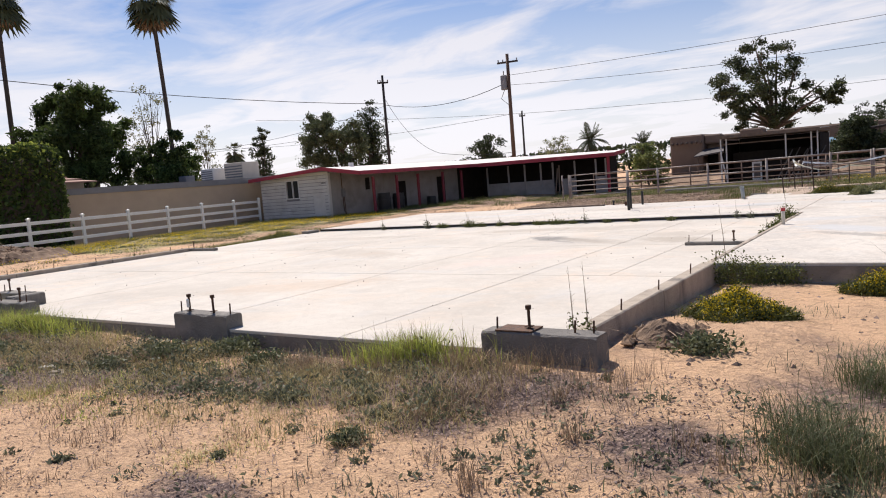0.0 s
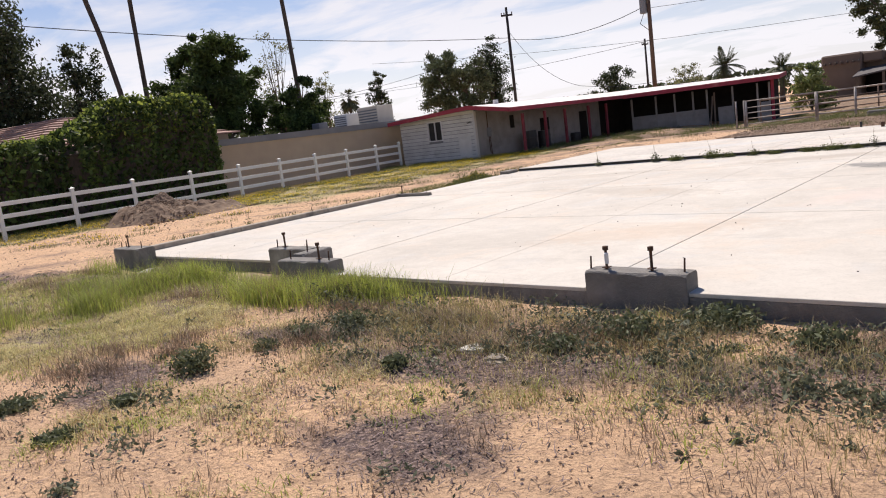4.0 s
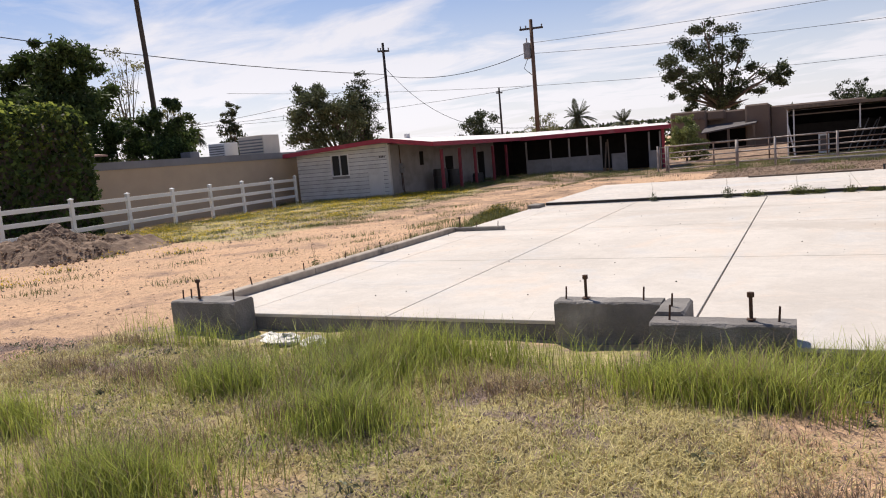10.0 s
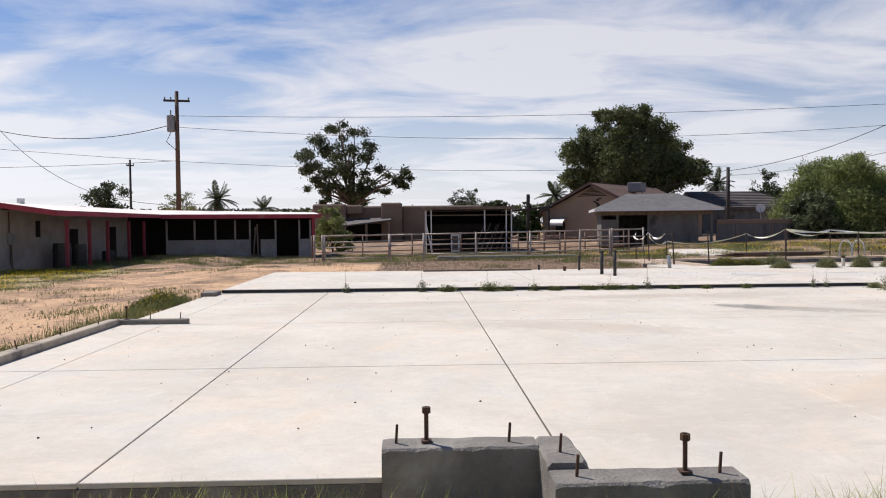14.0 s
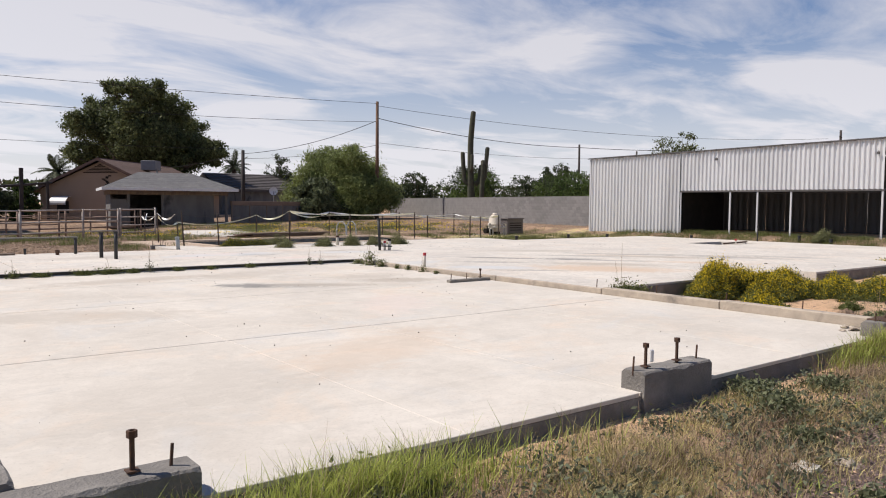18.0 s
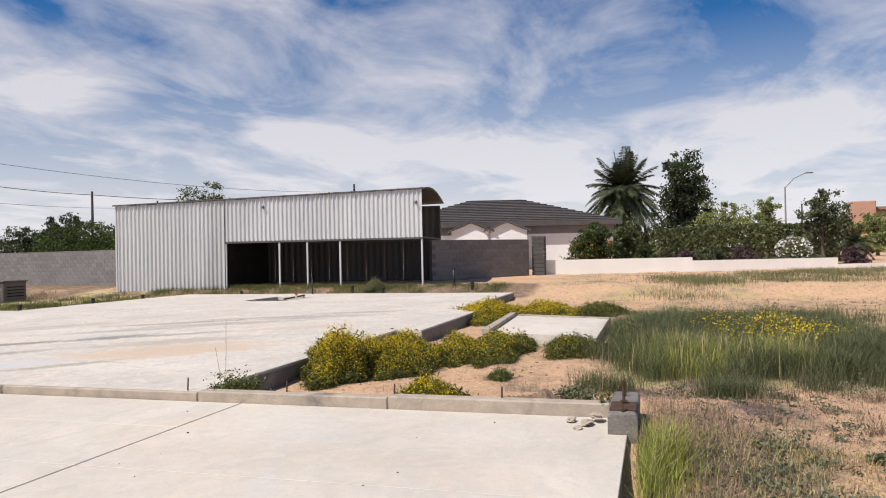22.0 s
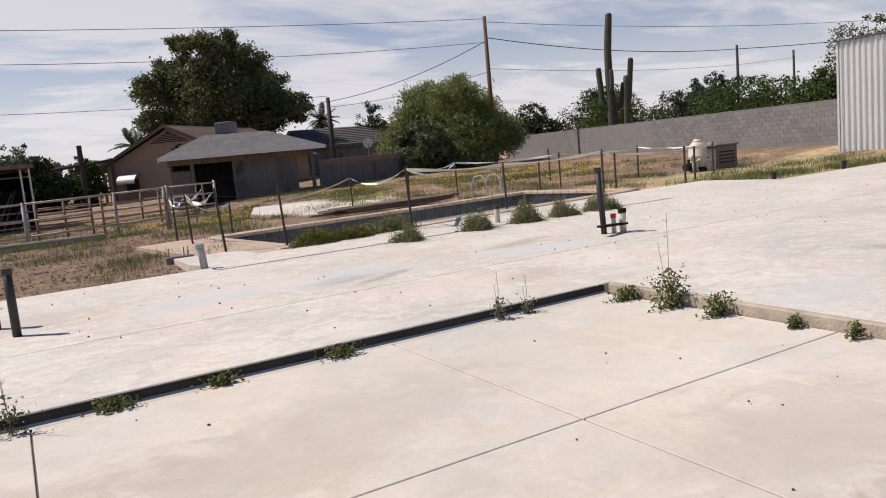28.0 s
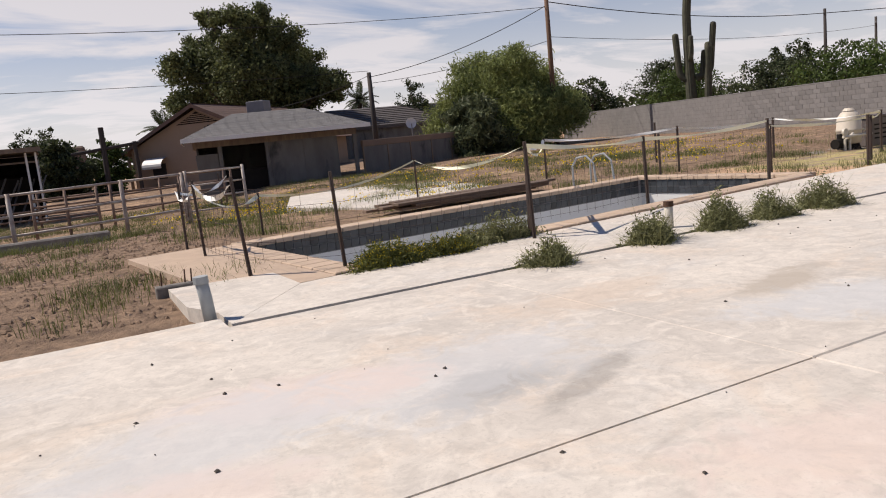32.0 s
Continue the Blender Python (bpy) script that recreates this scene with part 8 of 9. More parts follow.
# ---- flowering brush, shrubs and kerb weeds ----
def flower_mound(label, x, y, rx, ry, h, n, bloom, name="flowering_bush", leaves=None, size=0.03):
    z = float(ground_z(x, y))
    t = thing(name, label, "bush", (x, y, z), group="yellow-flowered brush")
    a, r = rng.uniform(0, 2 * np.pi, n), np.sqrt(rng.uniform(0, 1, n))
    edge = 1 + 0.22 * np.sin(3 * a + x * 5) + 0.14 * np.sin(7 * a + y * 3)
    px, py = rx * r * np.cos(a) * edge, ry * r * np.sin(a) * edge
    lump = 0.78 + 0.24 * np.sin(px * 5.7 + x) * np.cos(py * 4.9 + y) + 0.16 * np.sin(px * 15 + y) * np.cos(py * 13 + x) + rng.normal(0, 0.11, n)
    top = h * np.clip(1 - r ** 1.7, 0.05, 1) ** 0.85 * np.clip(lump, 0.15, 1.4)
    stems = blades(np.stack([px, py, 0 * px], 1), 1.0, 0.008, 0.3)
    stems[:, :, 2] *= np.concatenate([top, top])[:, None]
    quads("stem_mass", stems, leaves or L_BRITTLE, t)
    k = n * 5
    pick = rng.integers(0, n, k)
    zz = top[pick] * rng.uniform(0.25, 1.0, k)
    quads("leaves", leaf_quads(np.stack([px[pick], py[pick], zz], 1) + rng.normal(0, 0.03, (k, 3)), size * 0.62, long=3.4), leaves or L_BRITTLE, t)
    k = int(n * bloom * 2.8)
    if k:
        pick = rng.integers(0, n, k)
        pick = pick[rng.uniform(0, 1, k) < 1.15 - 0.95 * r[pick] ** 2]
        k = len(pick)
        quads("bloom_mass", leaf_quads(np.stack([px[pick], py[pick], top[pick] * rng.uniform(0.8, 1.06, k)], 1) + rng.normal(0, 0.025, (k, 3)), size * 0.5, long=1.0), L_FLOWER, t)


flower_mound("dense mound of yellow brittlebush in bloom beside the slab", 0.8, 9.75, 0.95, 0.6, 0.68, 6400, 2.6)
flower_mound("mound of yellow brittlebush in bloom beside the slab", 1.7, 9.3, 1.25, 0.62, 0.5, 6200, 2.3)
flower_mound("straggling yellow brittlebush in bloom beside the slab", 2.6, 8.6, 1.3, 0.5, 0.4, 4600, 1.6)
flower_mound("low straggling yellow-flowered brush in the bed", 3.3, 8.0, 1.4, 0.5, 0.36, 4600, 1.0)
flower_mound("small green shrub on the bare bed", 0.8, 7.5, 0.16, 0.13, 0.11, 500, 0.0, "low_shrub", leaves=L_YARD, size=0.024)
flower_mound("low straggling yellow-flowered brush in the bed", 3.6, 6.8, 0.9, 0.5, 0.34, 2600, 0.35)
flower_mound("small yellow-flowered bush by the kerb", -1.2, 7.85, 0.45, 0.38, 0.3, 1900, 2.0)
flower_mound("wide spread of yellow-flowered brush by the slab's edge", 9.6, 9.6, 1.5, 1.1, 0.5, 5200, 3.6)
flower_mound("wide spread of yellow-flowered brush by the slab's edge", 10.4, 8.2, 1.4, 1.0, 0.42, 4200, 3.4)
flower_mound("dull green brush past the flowers", 11.5, 6.9, 1.4, 0.8, 0.35, 2600, 0.15)
flower_mound("yellow-green flowering bush growing at the pool's edge", -2.1, 25.25, 0.95, 0.32, 0.42, 3600, 0.35)
flower_mound("thin leafy weeds growing at the pool's edge", -0.85, 25.5, 0.7, 0.3, 0.55, 1500, 0.05, leaves=L_SAGE)
flower_mound("yellow-green weeds on the slab's far edge", -17.4, 17.2, 0.5, 0.9, 0.30, 1600, 0.5)
for x, y, r, h in ((-1.36, 23.60, 0.36, 0.30), (0.02, 23.62, 0.36, 0.40), (1.08, 23.60, 0.36, 0.42), (1.95, 23.62, 0.36, 0.36), (2.92, 23.62, 0.45, 0.42), (18.6, 16.2, 0.55, 0.3), (4.2, 5.9, 0.35, 0.4)):
    flower_mound("rounded grey-green sage shrub in a slab joint", x, y, r, r * 0.8, h * 1.2 + 0.14, 2600, 0.0, "sage_shrub", L_SAGE, 0.024)


def kerb_weed(x, y, r, h, n, stalk=0, z=0.0):
    z = z if y > 5.7 else float(ground_z(x, y))
    t = thing("kerb_weed", "small green weed growing in a slab joint", "weed", (x, y, z), group="weeds in the slab joints")
    p = rng.normal(size=(n * 2, 3)) * (r * 0.6, r * 0.25, h * 0.3) + (0, 0, h * 0.4)
    p[:, 2] = np.clip(p[:, 2], 0.01, h)
    quads("leaves", leaf_quads(p, 0.021), L_YARD if n % 2 else L_WEED, t)
    s = Shape()
    for k in range(3 + 3 * stalk):
        a = k * 2.1
        tip = Vector((r * 0.6 * math.cos(a), r * 0.4 * math.sin(a), h * (0.9 + 0.75 * stalk * (k % 3))))
        s.tube([(0, 0, 0), (tip.x * 0.5, tip.y * 0.6, tip.z * 0.6), tip], [0.0025, 0.002, 0.001], 4, False)
        if stalk:
            for j in (0.55, 0.75, 0.9):
                q = tip * j
                s.tube([q, q + Vector((0.035 * math.cos(a + 5 * j), 0.03 * math.sin(a + 5 * j), 0.03))], [0.0013, 0.0008], 3, False)
    part("stalk", s, L_TAN if stalk else L_WEED, t)


for x, r, h, n, st in ((-13.7, 0.08, 0.16, 90, 1), (-12.05, 0.1, 0.2, 160, 1), (-11.5, 0.16, 0.12, 261, 0), (-10.6, 0.2, 0.16, 381, 1), (-10.2, 0.12, 0.1, 161, 0), (-9.6, 0.1, 0.12, 121, 1), (-9.15, 0.14, 0.08, 181, 0), (-8.4, 0.18, 0.09, 221, 0), (-7.9, 0.22, 0.11, 301, 1), (-7.45, 0.12, 0.08, 141, 0), (-7.1, 0.1, 0.2, 60, 1), (-6.5, 0.12, 0.08, 121, 0), (-5.8, 0.1, 0.07, 101, 0), (-4.9, 0.12, 0.08, 121, 0), (-3.4, 0.08, 0.15, 60, 1), (-3.1, 0.08, 0.12, 60, 1)):
    kerb_weed(x, 18.08, r * 1.0, h * 1.25, n, st)
for y, r, h, n, st in ((17.75, 0.14, 0.12, 181, 0), (17.25, 0.16, 0.34, 341, 1), (16.75, 0.12, 0.18, 221, 0), (16.1, 0.06, 0.1, 81, 0), (15.65, 0.06, 0.12, 81, 0), (15.1, 0.07, 0.14, 61, 1), (14.6, 0.06, 0.06, 61, 0)):
    kerb_weed(-2.22, y, r, h, n, st)
for x, y, r, h, n in ((-1.78, 10.08, 0.2, 0.42, 361), (-1.45, 10.12, 0.24, 0.34, 461), (-1.1, 10.15, 0.2, 0.26, 301)):
    kerb_weed(x, y, r, h, n, int(h > 0.4), -0.15)
for x, y, r, h in ((-2.05, 5.95, 0.05, 0.28), (-1.9, 5.9, 0.05, 0.3), (-16.9, 9.0, 0.1, 0.2)):
    kerb_weed(x, y, r, h, 61, 1)


# ---- grass, small weeds and stones, too many to count ----
def clumped(n, centres, r):
    c = centres[rng.integers(0, len(centres), n)]
    p = c[:, :2] + rng.normal(size=(n, 2)) * r
    return np.column_stack([p, ground_z(p[:, 0], p[:, 1])])


def off_slab(p):
    return p[~on_slab(p[:, 0], p[:, 1])]


def stuff(name, faces, material, label, category):
    return tagged(quads(name, faces, material), label, category, kind="stuff")


def only(x0, x1, y0, y1, soft=0.6):
    return lambda x, y: inside(x, y, x0, x1, y0, y1, soft)


# green band along the slab's street side: a few dense tufts, seeding brown grass, and short dry cover
def tufts(spots, n):
    """n points shared out over tufts of (x, y, rx, ry)."""
    sp = np.array(spots)
    w = sp[:, 2] * sp[:, 3]
    k = rng.choice(len(sp), n, p=w / w.sum())
    p = sp[k, :2] + rng.normal(size=(n, 2)) * sp[k, 2:] * np.where(rng.uniform(0, 1, n) < 0.55, 0.36, 0.85)[:, None]
    return off_slab(np.column_stack([p, ground_z(p[:, 0], p[:, 1])]))


GREEN_TUFTS = ((-13.5, 5.15, 0.4, 0.3), (-13.55, 4.75, 0.4, 0.3), (-13.6, 5.75, 0.5, 0.25), (-13.0, 5.8, 0.5, 0.25), (-14.55, 4.55, 0.4, 0.28), (-13.9, 2.85, 0.55, 0.3), (-15.6, 3.4, 0.4, 0.2), (-16.4, 5.95, 0.35, 0.22), (-15.7, 5.75, 0.35, 0.2), (-13.1, 4.0, 0.4, 0.28), (-10.7, 5.0, 0.5, 0.2), (-11.0, 5.1, 0.7, 0.22), (-9.8, 5.4, 0.8, 0.2),
               (-13.7, 5.5, 0.6, 0.25), (-3.3, 5.4, 0.4, 0.15), (-3.65, 5.5, 0.4, 0.1))
TUFT_POINTS = tufts(GREEN_TUFTS, 30000)
stuff("tall_grass", blades(TUFT_POINTS, 0.27, 0.0055, 0.65), L_GRASS, "tufts of tall green grass along the slab", "grass")
stuff("tuft_seed_stems", blades(TUFT_POINTS[::7] + rng.normal(0, 0.05, (len(TUFT_POINTS[::7]), 3)) * (1, 1, 0), 0.36, 0.0035, 0.6), L_TAN, "brown seed stems above the grass tufts", "grass")
BROWN_TUFTS = ((-10.3, 2.5, 0.45, 0.2), (-10.1, 2.75, 0.4, 0.2), (-10.35, 3.7, 0.4, 0.25), (-10.65, 3.1, 0.45, 0.25), (-9.95, 3.35, 0.4, 0.25), (-13.5, 4.05, 0.5, 0.3), (-13.9, 4.7, 0.3, 0.3), (-14.05, 3.4, 0.5, 0.3), (-16.75, 5.6, 0.45, 0.3), (-15.6, 4.6, 0.7, 0.4), (-16.6, 4.6, 0.5, 0.4), (-12.2, 4.9, 0.9, 0.3), (-9.4, 5.0, 0.9, 0.25), (-8.0, 4.9, 0.8, 0.25), (-7.3, 4.4, 0.6, 0.25), (-4.2, 5.2, 0.7, 0.25), (-2.7, 5.3, 0.5, 0.25), (-2.3, 4.7, 0.4, 0.3), (-17.5, 3.2, 0.5, 0.4), (-6.4, 4.9, 0.7, 0.25), (-8.9, 4.0, 0.6, 0.3))
stuff("brown_grass", blades(tufts(BROWN_TUFTS, 12000), 0.14, 0.0045, 1.0), L_TAN, "tufts of brown seeding grass", "grass")
cen = scatter(70, -4.5, -1.2, 4.9, 5.6)
stuff("seeding_grass", blades(off_slab(clumped(1500, cen, 0.08)), 0.22, 0.003, 0.4), L_TAN, "tan seeding grass at the slab's corner", "grass")
cen = scatter(1500, -20, -3, -0.5, 5.6, lambda x, y: grassy_field(x, y) * (1 - 0.9 * spots(x, y, MULCH)))
stuff("short_dry_grass", blades(off_slab(clumped(110000, cen, 0.16)), 0.045, 0.0065, 1.6), L_STRAW, "short yellow dry grass on the ground", "grass")
cen = scatter(900, -20, -5, 0.5, 5.6, lambda x, y: grassy_field(x, y) * 0.7 * (1 - spots(x, y, MULCH)))
stuff("short_green_grass", blades(off_slab(clumped(20000, cen, 0.12)), 0.055, 0.0065, 1.3), L_GRASS, "short green grass on the ground", "grass")
# sparse weeds over the sand
def weed_patch(name, centres, n, r, h, size, material, label):
    """Low leafy clumps of uneven size round the centres."""
    k = rng.integers(0, len(centres), n)
    big = rng.uniform(0.35, 1.5, len(centres)) ** 1.4
    p = centres[k].copy()
    p[:, :2] += rng.normal(size=(n, 2)) * (r * big[k])[:, None]
    p[:, 2] = ground_z(p[:, 0], p[:, 1]) + np.abs(rng.normal(0, 0.5, n)) * h * big[k]
    return stuff(name, leaf_quads(off_slab(p), size, long=2.2), material, label, "weeds")


weed_patch("small_weeds", np.concatenate([scatter(420, -20, 6, -1.5, 5.4), scatter(150, -1, 16, -4, 4), scatter(260, -9.5, 0.5, 3.6, 5.5)]), 20000, 0.05, 0.06, 0.019, L_WEED, "small grey-green weeds scattered on gravel")
weed_patch("bushy_weeds", np.concatenate([scatter(80, -9.5, -2.5, 4.2, 5.6), scatter(26, -12, 6, 0.5, 4.4)]), 13000, 0.08, 0.1, 0.02, L_WEED, "bushy grey-green weeds on the gravel")
cen = scatter(420, -12, 8, -1.5, 5.3)
stuff("dead_weeds", blades(off_slab(clumped(12000, cen, 0.06)), 0.10, 0.004, 1.0), L_TAN, "small brown dead weeds scattered on sand", "weeds")
cen = scatter(46, -2.5, 4, 2.8, 5.0)
stuff("upright_weeds", blades(off_slab(clumped(2200, cen, 0.05)), 0.17, 0.005, 0.7), L_TAN, "upright grey-green weeds on sand", "weeds")
stuff("plant_litter", blades(off_slab(scatter(30000, -18, 8, -1.5, 5.6)) + (0, 0, 0.006), 0.02, 0.006, 3.5), L_MULCH, "dark plant litter lying on sand", "litter")
cen = scatter(420, 0, 16, -4, 5)
stuff("lot_litter", blades(off_slab(clumped(16000, cen, 0.14)) + (0, 0, 0.006), 0.022, 0.008, 3.2), L_MULCH, "dark dead stems and clods strewn over the sand", "litter")
stuff("mulch", blades(off_slab(scatter(120000, -19, 3, 0.2, 5.6, lambda x, y: np.clip(gravel_field(x, y), 0, 1) ** 1.5)) + (0, 0, 0.008), 0.02, 0.009, 2.8), L_MULCH, "dark brown mulch and dead stems on the ground", "litter")
cen = np.concatenate([scatter(60, -8.6, -2.2, 4.4, 5.6), scatter(60, -9.5, -2.5, 3.6, 5.2)])
stuff("dry_edge_grass", blades(off_slab(clumped(14000, cen, 0.18)), 0.11, 0.0042, 1.0), L_DRY, "straw-coloured dry weeds along the slab's street edge", "grass")
EDGE_TUFTS = ((-13.4, 5.9, 1.1, 0.3), (-13.3, 5.7, 0.6, 0.3), (-12.6, 5.75, 0.8, 0.25), (-16.2, 5.75, 0.4, 0.2), (-9.8, 5.42, 0.7, 0.15))
stuff("edge_tufts", blades(tufts(EDGE_TUFTS, 11000), 0.34, 0.005, 0.55), L_GRASS, "tall green grass against the slab's edge", "grass")
# dark leafy clumps
for x, y, r, h in ((-9.25, 3.12, 0.2, 0.2), (-9.05, 4.15, 0.14, 0.12), (-9.12, 3.75, 0.1, 0.08), (-8.8, 4.5, 0.18, 0.14), (-9.0, 2.4, 0.08, 0.06), (-9.87, 1.92, 0.18, 0.07), (-8.8, 1.84, 0.13, 0.05), (-6.2, 4.95, 0.24, 0.2), (-6.6, 4.6, 0.15, 0.1), (-5.7, 5.45, 0.26, 0.14), (-4.95, 5.2, 0.22, 0.12), (-2.68, 3.8, 0.1, 0.07), (-7.5, 3.75, 0.1, 0.08), (-9.8, 5.4, 0.45, 0.2), (-1.1, 6.3, 0.25, 0.14)):
    z = float(ground_z(x, y))
    w = thing("leafy_weed", "dark green leafy weed growing in the gravel", "weed", (x, y, z), group="leafy weeds")
    q = rng.normal(size=(int(300 + 2600 * r), 3)) * (r * 0.45, r * 0.45, h * 0.3) + (0, 0, h * 0.4)
    q[:, 2] = np.clip(q[:, 2], 0.0, h)
    quads("leaves", leaf_quads(q, 0.022, long=2.2), L_LEAFY, w)
    part("stem", Shape().tube([(0, 0, -0.02), (0.01, 0, h * 0.6)], 0.006, 5), L_WEED, w)

# right-hand lot
cen = np.concatenate([scatter(420, 0.8, 9.2, 1.4, 6.2, only(1.9, 8.0, 2.6, 5.6, 1.1)), scatter(40, 0.2, 10.5, 0.6, 5.2)])
stuff("feather_grass", blades(off_slab(clumped(110000, cen, 0.19)), 0.38, 0.0052, 0.9), L_FEATHER, "dense dark green feather grass in the lot", "grass")
cen = np.concatenate([scatter(10, -0.2, 0.5, 4.3, 5.1), scatter(6, -0.1, 0.4, 5.8, 6.3)])
stuff("sparse_feather_grass", blades(clumped(2600, cen, 0.13), 0.26, 0.0042, 0.9), L_FEATHER, "sparse feather grass on the sand", "grass")
cen = np.concatenate([scatter(34, 1.6, 3.6, 3.4, 5.2), scatter(20, 1.2, 3.4, 4.6, 5.6)])
stuff("pale_grass", blades(off_slab(clumped(9000, cen, 0.2)), 0.36, 0.006, 0.5), L_GRASS, "lighter green grass at the patch's near edge", "grass")
stuff("seed_heads", blades(off_slab(clumped(700, cen, 0.2)), 0.5, 0.013, 0.25), L_DRY, "pale seed heads above the grass", "grass")
cen = scatter(60, 3.0, 7.0, 2.6, 4.6)
q = clumped(1500, cen, 0.2)
q[:, 2] += rng.uniform(0.25, 0.45, len(q))
stuff("grass_blooms", leaf_quads(q, 0.028, long=1.0), L_FLOWER, "yellow blooms among the grass", "flowers")
cen = scatter(520, -4, 32, -12, 9, only(-2, 30, -10, 8, 2))
stuff("lot_weeds", blades(off_slab(clumped(15000, cen, 0.16)), 0.10, 0.006, 0.8), L_WEED, "low dry weeds over the sandy lot", "weeds")
cen = np.concatenate([scatter(50, 17, 24, 2.5, 5.5), scatter(60, 20, 28, -3, 2), scatter(30, 26, 30, -6, -1)])
stuff("lot_grass", blades(clumped(14000, cen, 0.35), 0.25, 0.009, 0.5), L_SAGE, "patches of grey-green grass in the sandy lot", "grass")

# left side, along drive and fence
cen = scatter(900, -34, -17.2, 8, 34, lambda x, y: np.clip(grassy_field(x, y) + 0.08, 0, 1))
stuff("verge_weeds", blades(clumped(40000, cen, 0.28), 0.1, 0.011, 0.9), L_YARD, "low green weeds along the drive", "weeds")
q = clumped(15000, cen[cen[:, 0] < -24], 0.3)
q[:, 2] += rng.uniform(0.06, 0.15, len(q))
stuff("verge_blooms", leaf_quads(q, 0.032, long=1.0), L_FLOWER, "small yellow blooms along the drive", "flowers")
cen = np.concatenate([scatter(60, -17.4, -16.9, 10, 18), scatter(160, -34.2, -31.5, 5, 33), scatter(220, -30, -18.5, 38, 48.5), scatter(70, -37, -26, 32.0, 33.1), scatter(60, -28, -25.5, 33, 40)])
stuff("edge_grass", blades(clumped(30000, cen, 0.2), 0.22, 0.009, 0.6), L_YARD, "uneven grass along fence, stable and kerb", "grass")
cen = scatter(160, -34.5, -31.0, 4, 22)
stuff("fence_straw", blades(clumped(8000, cen, 0.2), 0.2, 0.007, 0.5), L_DRY, "dry straw along the fence", "grass")

# pens, pool surroundings and shed edge
cen = scatter(900, -18, 18, 24.8, 50, lambda x, y: np.clip(grassy_field(x, y) + 0.35 * inside(x, y, -17, 17, 33, 49, 2) + 0.06, 0, 1), lambda x, y: ~on_slab(x, y))
stuff("yard_weeds", blades(off_slab(clumped(80000, cen, 0.3)), 0.18, 0.009, 0.7), L_YARD, "green weeds over the yard by the pool", "weeds")
cen = scatter(500, -18, 30, 25, 60, lambda x, y: 1 - 0.85 * inside(x, y, -13, -3.5, 24, 38, 1), lambda x, y: ~on_slab(x, y))
stuff("yard_straw", blades(off_slab(clumped(24000, cen, 0.35)), 0.13, 0.008, 0.8), L_TAN, "dry straw weeds over the yard", "weeds")
q = clumped(2600, scatter(120, -3, 18, 32, 46), 0.4)
q[:, 2] += rng.uniform(0.1, 0.2, len(q))
stuff("yard_blooms", leaf_quads(off_slab(q), 0.05, long=1.0), L_FLOWER, "yellow blooms among the yard weeds", "flowers")
cen = np.concatenate([scatter(90, 9, 18.3, 24.6, 26.2), scatter(240, 17.6, 19.6, 11, 26), scatter(14, -6, -2.8, 25.4, 30, None, lambda x, y: ~on_slab(x, y))])
stuff("slab_edge_grass", blades(off_slab(clumped(30000, cen, 0.2)), 0.19, 0.007, 0.6), L_YARD, "weedy grass along the slab's far edges", "grass")


M_DIRT = mat("dark_dirt_pile", (0.255, 0.17, 0.11), (0.13, 0.088, 0.062), 5, 0.95, 0, 1.0, 25, (0.36, 0.25, 0.165), 1.6, 0.5, 0.7)
M_CRUMB = mat("earth_crumbs", (0.50, 0.335, 0.215), (0.34, 0.23, 0.15), 12, 0.95, 0, 0.2, 40, island=0.4)


def stones(name, points, size, material, label):
    n = len(points)
    axes = np.array([(1, 0, 0), (0, 1, 0), (-1, 0, 0), (0, -1, 0), (0, 0, 1), (0, 0, -1)], float)
    v = axes[None] * (size * rng.uniform(0.35, 1.3, n))[:, None, None] * rng.uniform(0.6, 1.2, (n, 6, 1)) * (1, 1, 0.7)
    a = rng.uniform(0, 6.28, n)
    c, s_ = np.cos(a)[:, None], np.sin(a)[:, None]
    v = np.stack([v[..., 0] * c - v[..., 1] * s_, v[..., 0] * s_ + v[..., 1] * c, v[..., 2]], -1) + points[:, None]
    tri = np.array([(0, 1, 4), (1, 2, 4), (2, 3, 4), (3, 0, 4), (1, 0, 5), (2, 1, 5), (3, 2, 5), (0, 3, 5)])
    me = bpy.data.meshes.new(name)
    me.from_pydata(v.reshape(-1, 3).tolist(), [], (tri[None] + 6 * np.arange(n)[:, None, None]).reshape(-1, 3).tolist())
    me.materials.append(material)
    return tagged(new(name, me), label, "stones", kind="stuff")


stones("gravel", off_slab(scatter(60000, -20, 4, -1.5, 5.6, lambda x, y: np.clip(gravel_field(x, y) + 0.1, 0, 1))), 0.011, M_STONE, "loose reddish-brown gravel")
stones("sand_crumbs", off_slab(scatter(34000, -19, 8, -1.5, 5.6)), 0.013, M_CRUMB, "crumbs of dry sandy earth")
stones("yard_clods", off_slab(scatter(9000, -13.5, -3.2, 24.6, 37, None, lambda x, y: ~on_slab(x, y))), 0.035, M_DIRT, "brown clods of earth in the yard")
stones("drive_crumbs", off_slab(scatter(9000, -31, -16.9, 6, 34, None, lambda x, y: ~on_slab(x, y))), 0.018, M_CRUMB, "crumbs and small stones on the dirt drive")
stones("yard_stones", off_slab(scatter(5000, -31, 6, 5, 40, None, lambda x, y: ~on_slab(x, y))), 0.03, M_STONE, "loose stones over the yard")
stones("lot_stones", off_slab(scatter(3000, 0, 30, -8, 9, None, lambda x, y: ~on_slab(x, y))), 0.03, M_STONE, "loose stones over the lot")
x, y = rng.uniform(-16.4, -2.4, 170), rng.uniform(6.6, 17.9, 170)
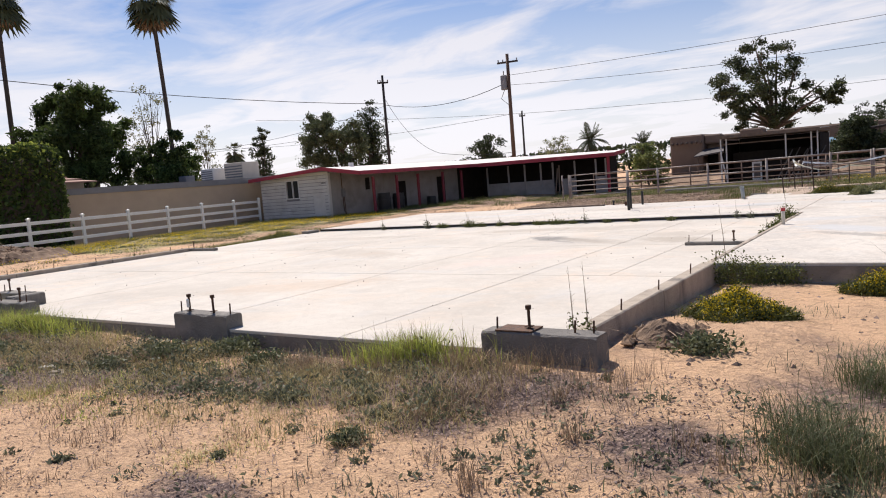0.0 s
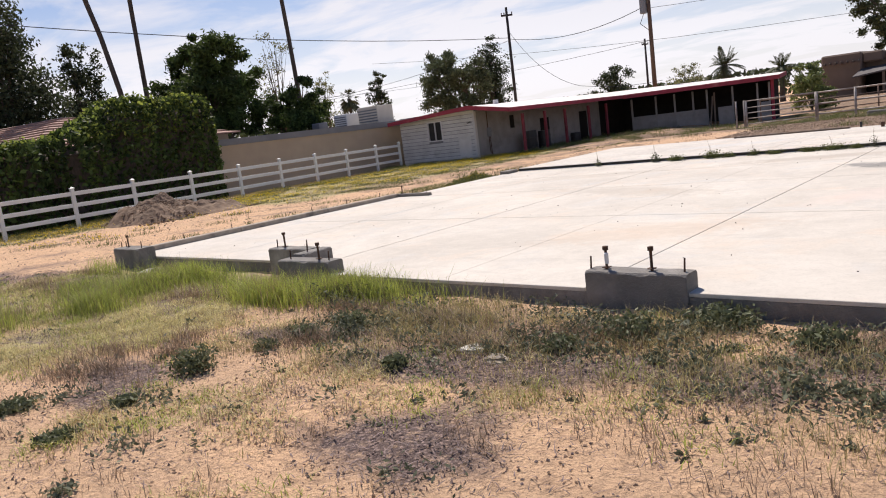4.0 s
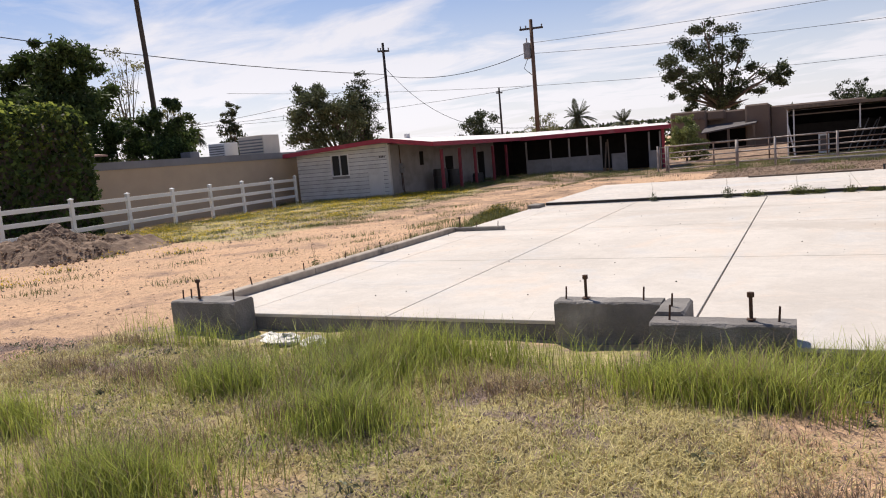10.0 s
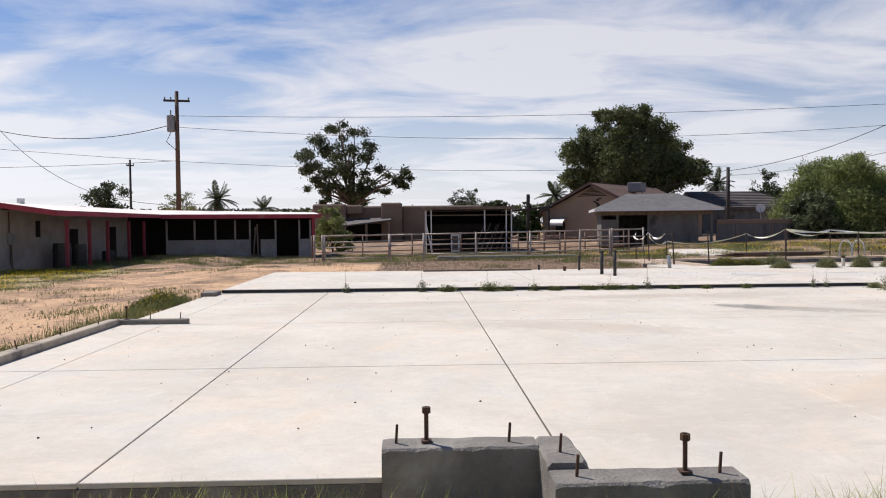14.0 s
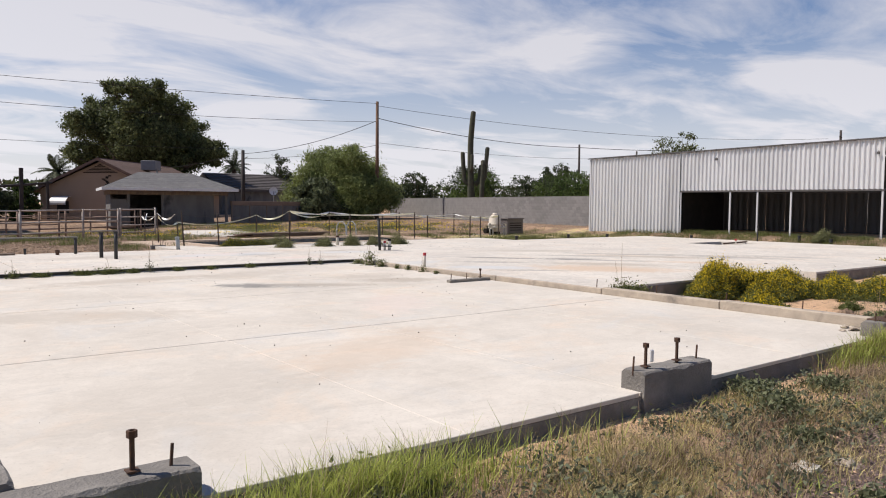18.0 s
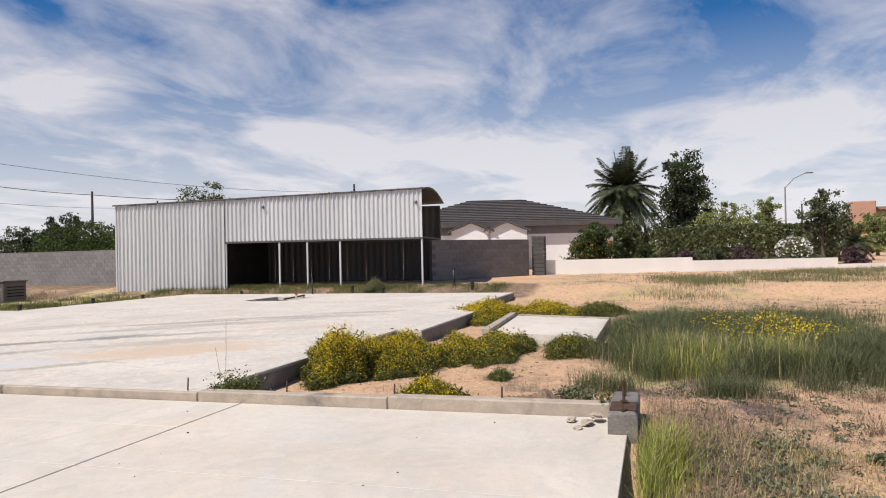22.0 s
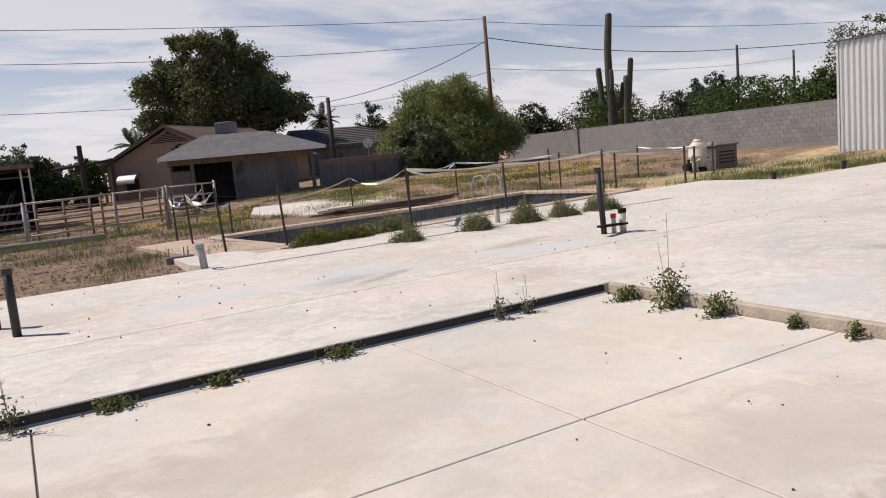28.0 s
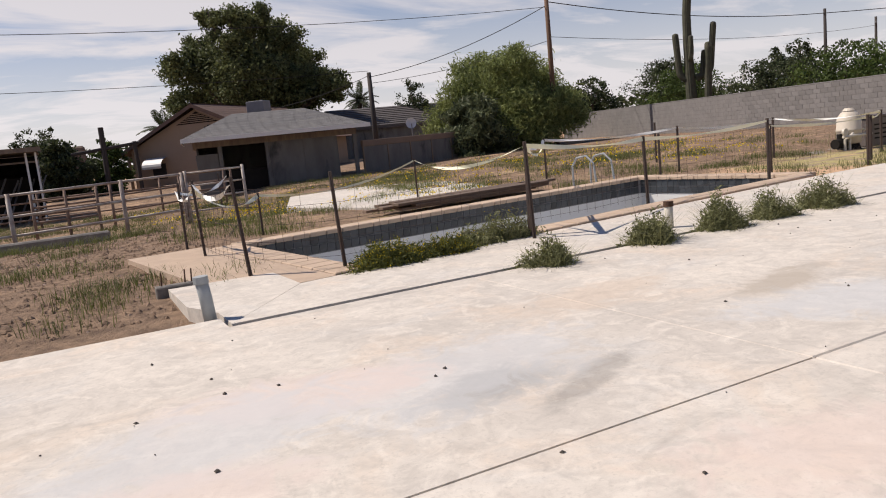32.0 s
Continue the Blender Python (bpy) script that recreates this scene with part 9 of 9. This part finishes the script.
stones("slab_pebbles", np.stack([x, y, 0 * x + 0.004], 1), 0.011, M_PEBBLE, "scattered dark pebbles on the slab")
x, y = rng.uniform(-9, 10, 150), rng.uniform(18.4, 23.5, 150)
stones("slab_pebbles", np.stack([x, y, 0 * x + UP + 0.004], 1), 0.013, M_PEBBLE, "scattered dark pebbles on the raised slab")


def mound(name, label, x, y, rx, ry, h, material, n=40):
    s = Shape()
    for j in range(n + 1):
        for i in range(n + 1):
            u, v = 2 * i / n - 1, 2 * j / n - 1
            r = math.hypot(u, v)
            z = h * max(0, 1 - r ** 2.2) * (0.75 + 0.6 * noise.noise((u * 2.6, v * 2.6, x))) + h * max(0, 1.05 - r) * (0.16 * noise.noise((u * 7, v * 7, 5)) + 0.12 * noise.noise((u * 17, v * 17, 2)))
            s.v.append((x + u * rx, y + v * ry, float(ground_z(x + u * rx, y + v * ry)) + max(z, -0.02) - 0.02))
    for j in range(n):
        for i in range(n):
            a = j * (n + 1) + i
            s.f.append((a, a + 1, a + n + 2, a + n + 1))
    return solid(name, s, material, label, "dirt pile")


mound("dirt_mound", "heap of dark brown dirt and bark in front of the fence", -29.1, 13.5, 2.1, 1.9, 0.9, M_DIRT, 64)
mound("dirt_mound", "lower heap of brown dirt in front of the fence", -28.0, 14.8, 1.6, 1.4, 0.5, M_DIRT)
mound("dirt_mound", "small crumbled dirt heap by the slab's corner", -1.5, 6.65, 0.36, 0.4, 0.2, M_DIRT)
q = np.concatenate([scatter(900, -31.2, -26.6, 11.8, 16.2), scatter(60, -1.8, -1.2, 6.3, 7.0)])
q[:, 2] += 0.03
d = np.hypot((q[:, 0] + 29.1) / 2.1, (q[:, 1] - 13.5) / 1.9)
q[:, 2] += 0.62 * np.clip(1 - d ** 2.2, 0, 1)
stones("rubble", q, 0.06, M_DIRT, "broken clods and bark round a dirt heap")
stuff("heap_straw", blades(q[::2] + (0, 0, 0.02), 0.1, 0.014, 2.2), L_TAN, "straw and bark strewn over the dirt heap", "litter")
for x, y, z, r in ((-15.0, 5.8, -0.15, 0.2), (-14.65, 5.85, -0.16, 0.16), (-15.25, 5.95, -0.15, 0.12), (-7.2, 4.3, -0.16, 0.12), (-6.9, 4.2, -0.16, 0.1), (-2.45, 6.05, 0.02, 0.07), (-2.35, 6.2, 0.02, 0.06), (-2.6, 6.12, 0.01, 0.05), (-2.3, 5.98, 0.05, 0.08)):
    s = Shape()
    n = 8
    for j in range(n + 1):
        for i in range(n):
            a, b = 2 * math.pi * i / n, math.pi * j / n
            k = r * (1 + 0.8 * noise.noise((math.cos(a) * 2.4 + x * 7, math.sin(a) * 2.4, b * 2 + y)))
            s.v.append((x + k * math.cos(a) * math.sin(b), y + k * 0.8 * math.sin(a) * math.sin(b), z + 0.3 * k * math.cos(b)))
    for j in range(n):
        for i in range(n):
            s.f.append((j * n + i, (j + 1) * n + i, (j + 1) * n + (i + 1) % n, j * n + (i + 1) % n))
    solid("concrete_lump", s, M_PVC if r > 0.11 else M_KERBLIGHT, "broken lump of pale concrete on the ground", "rubble", "concrete lumps")
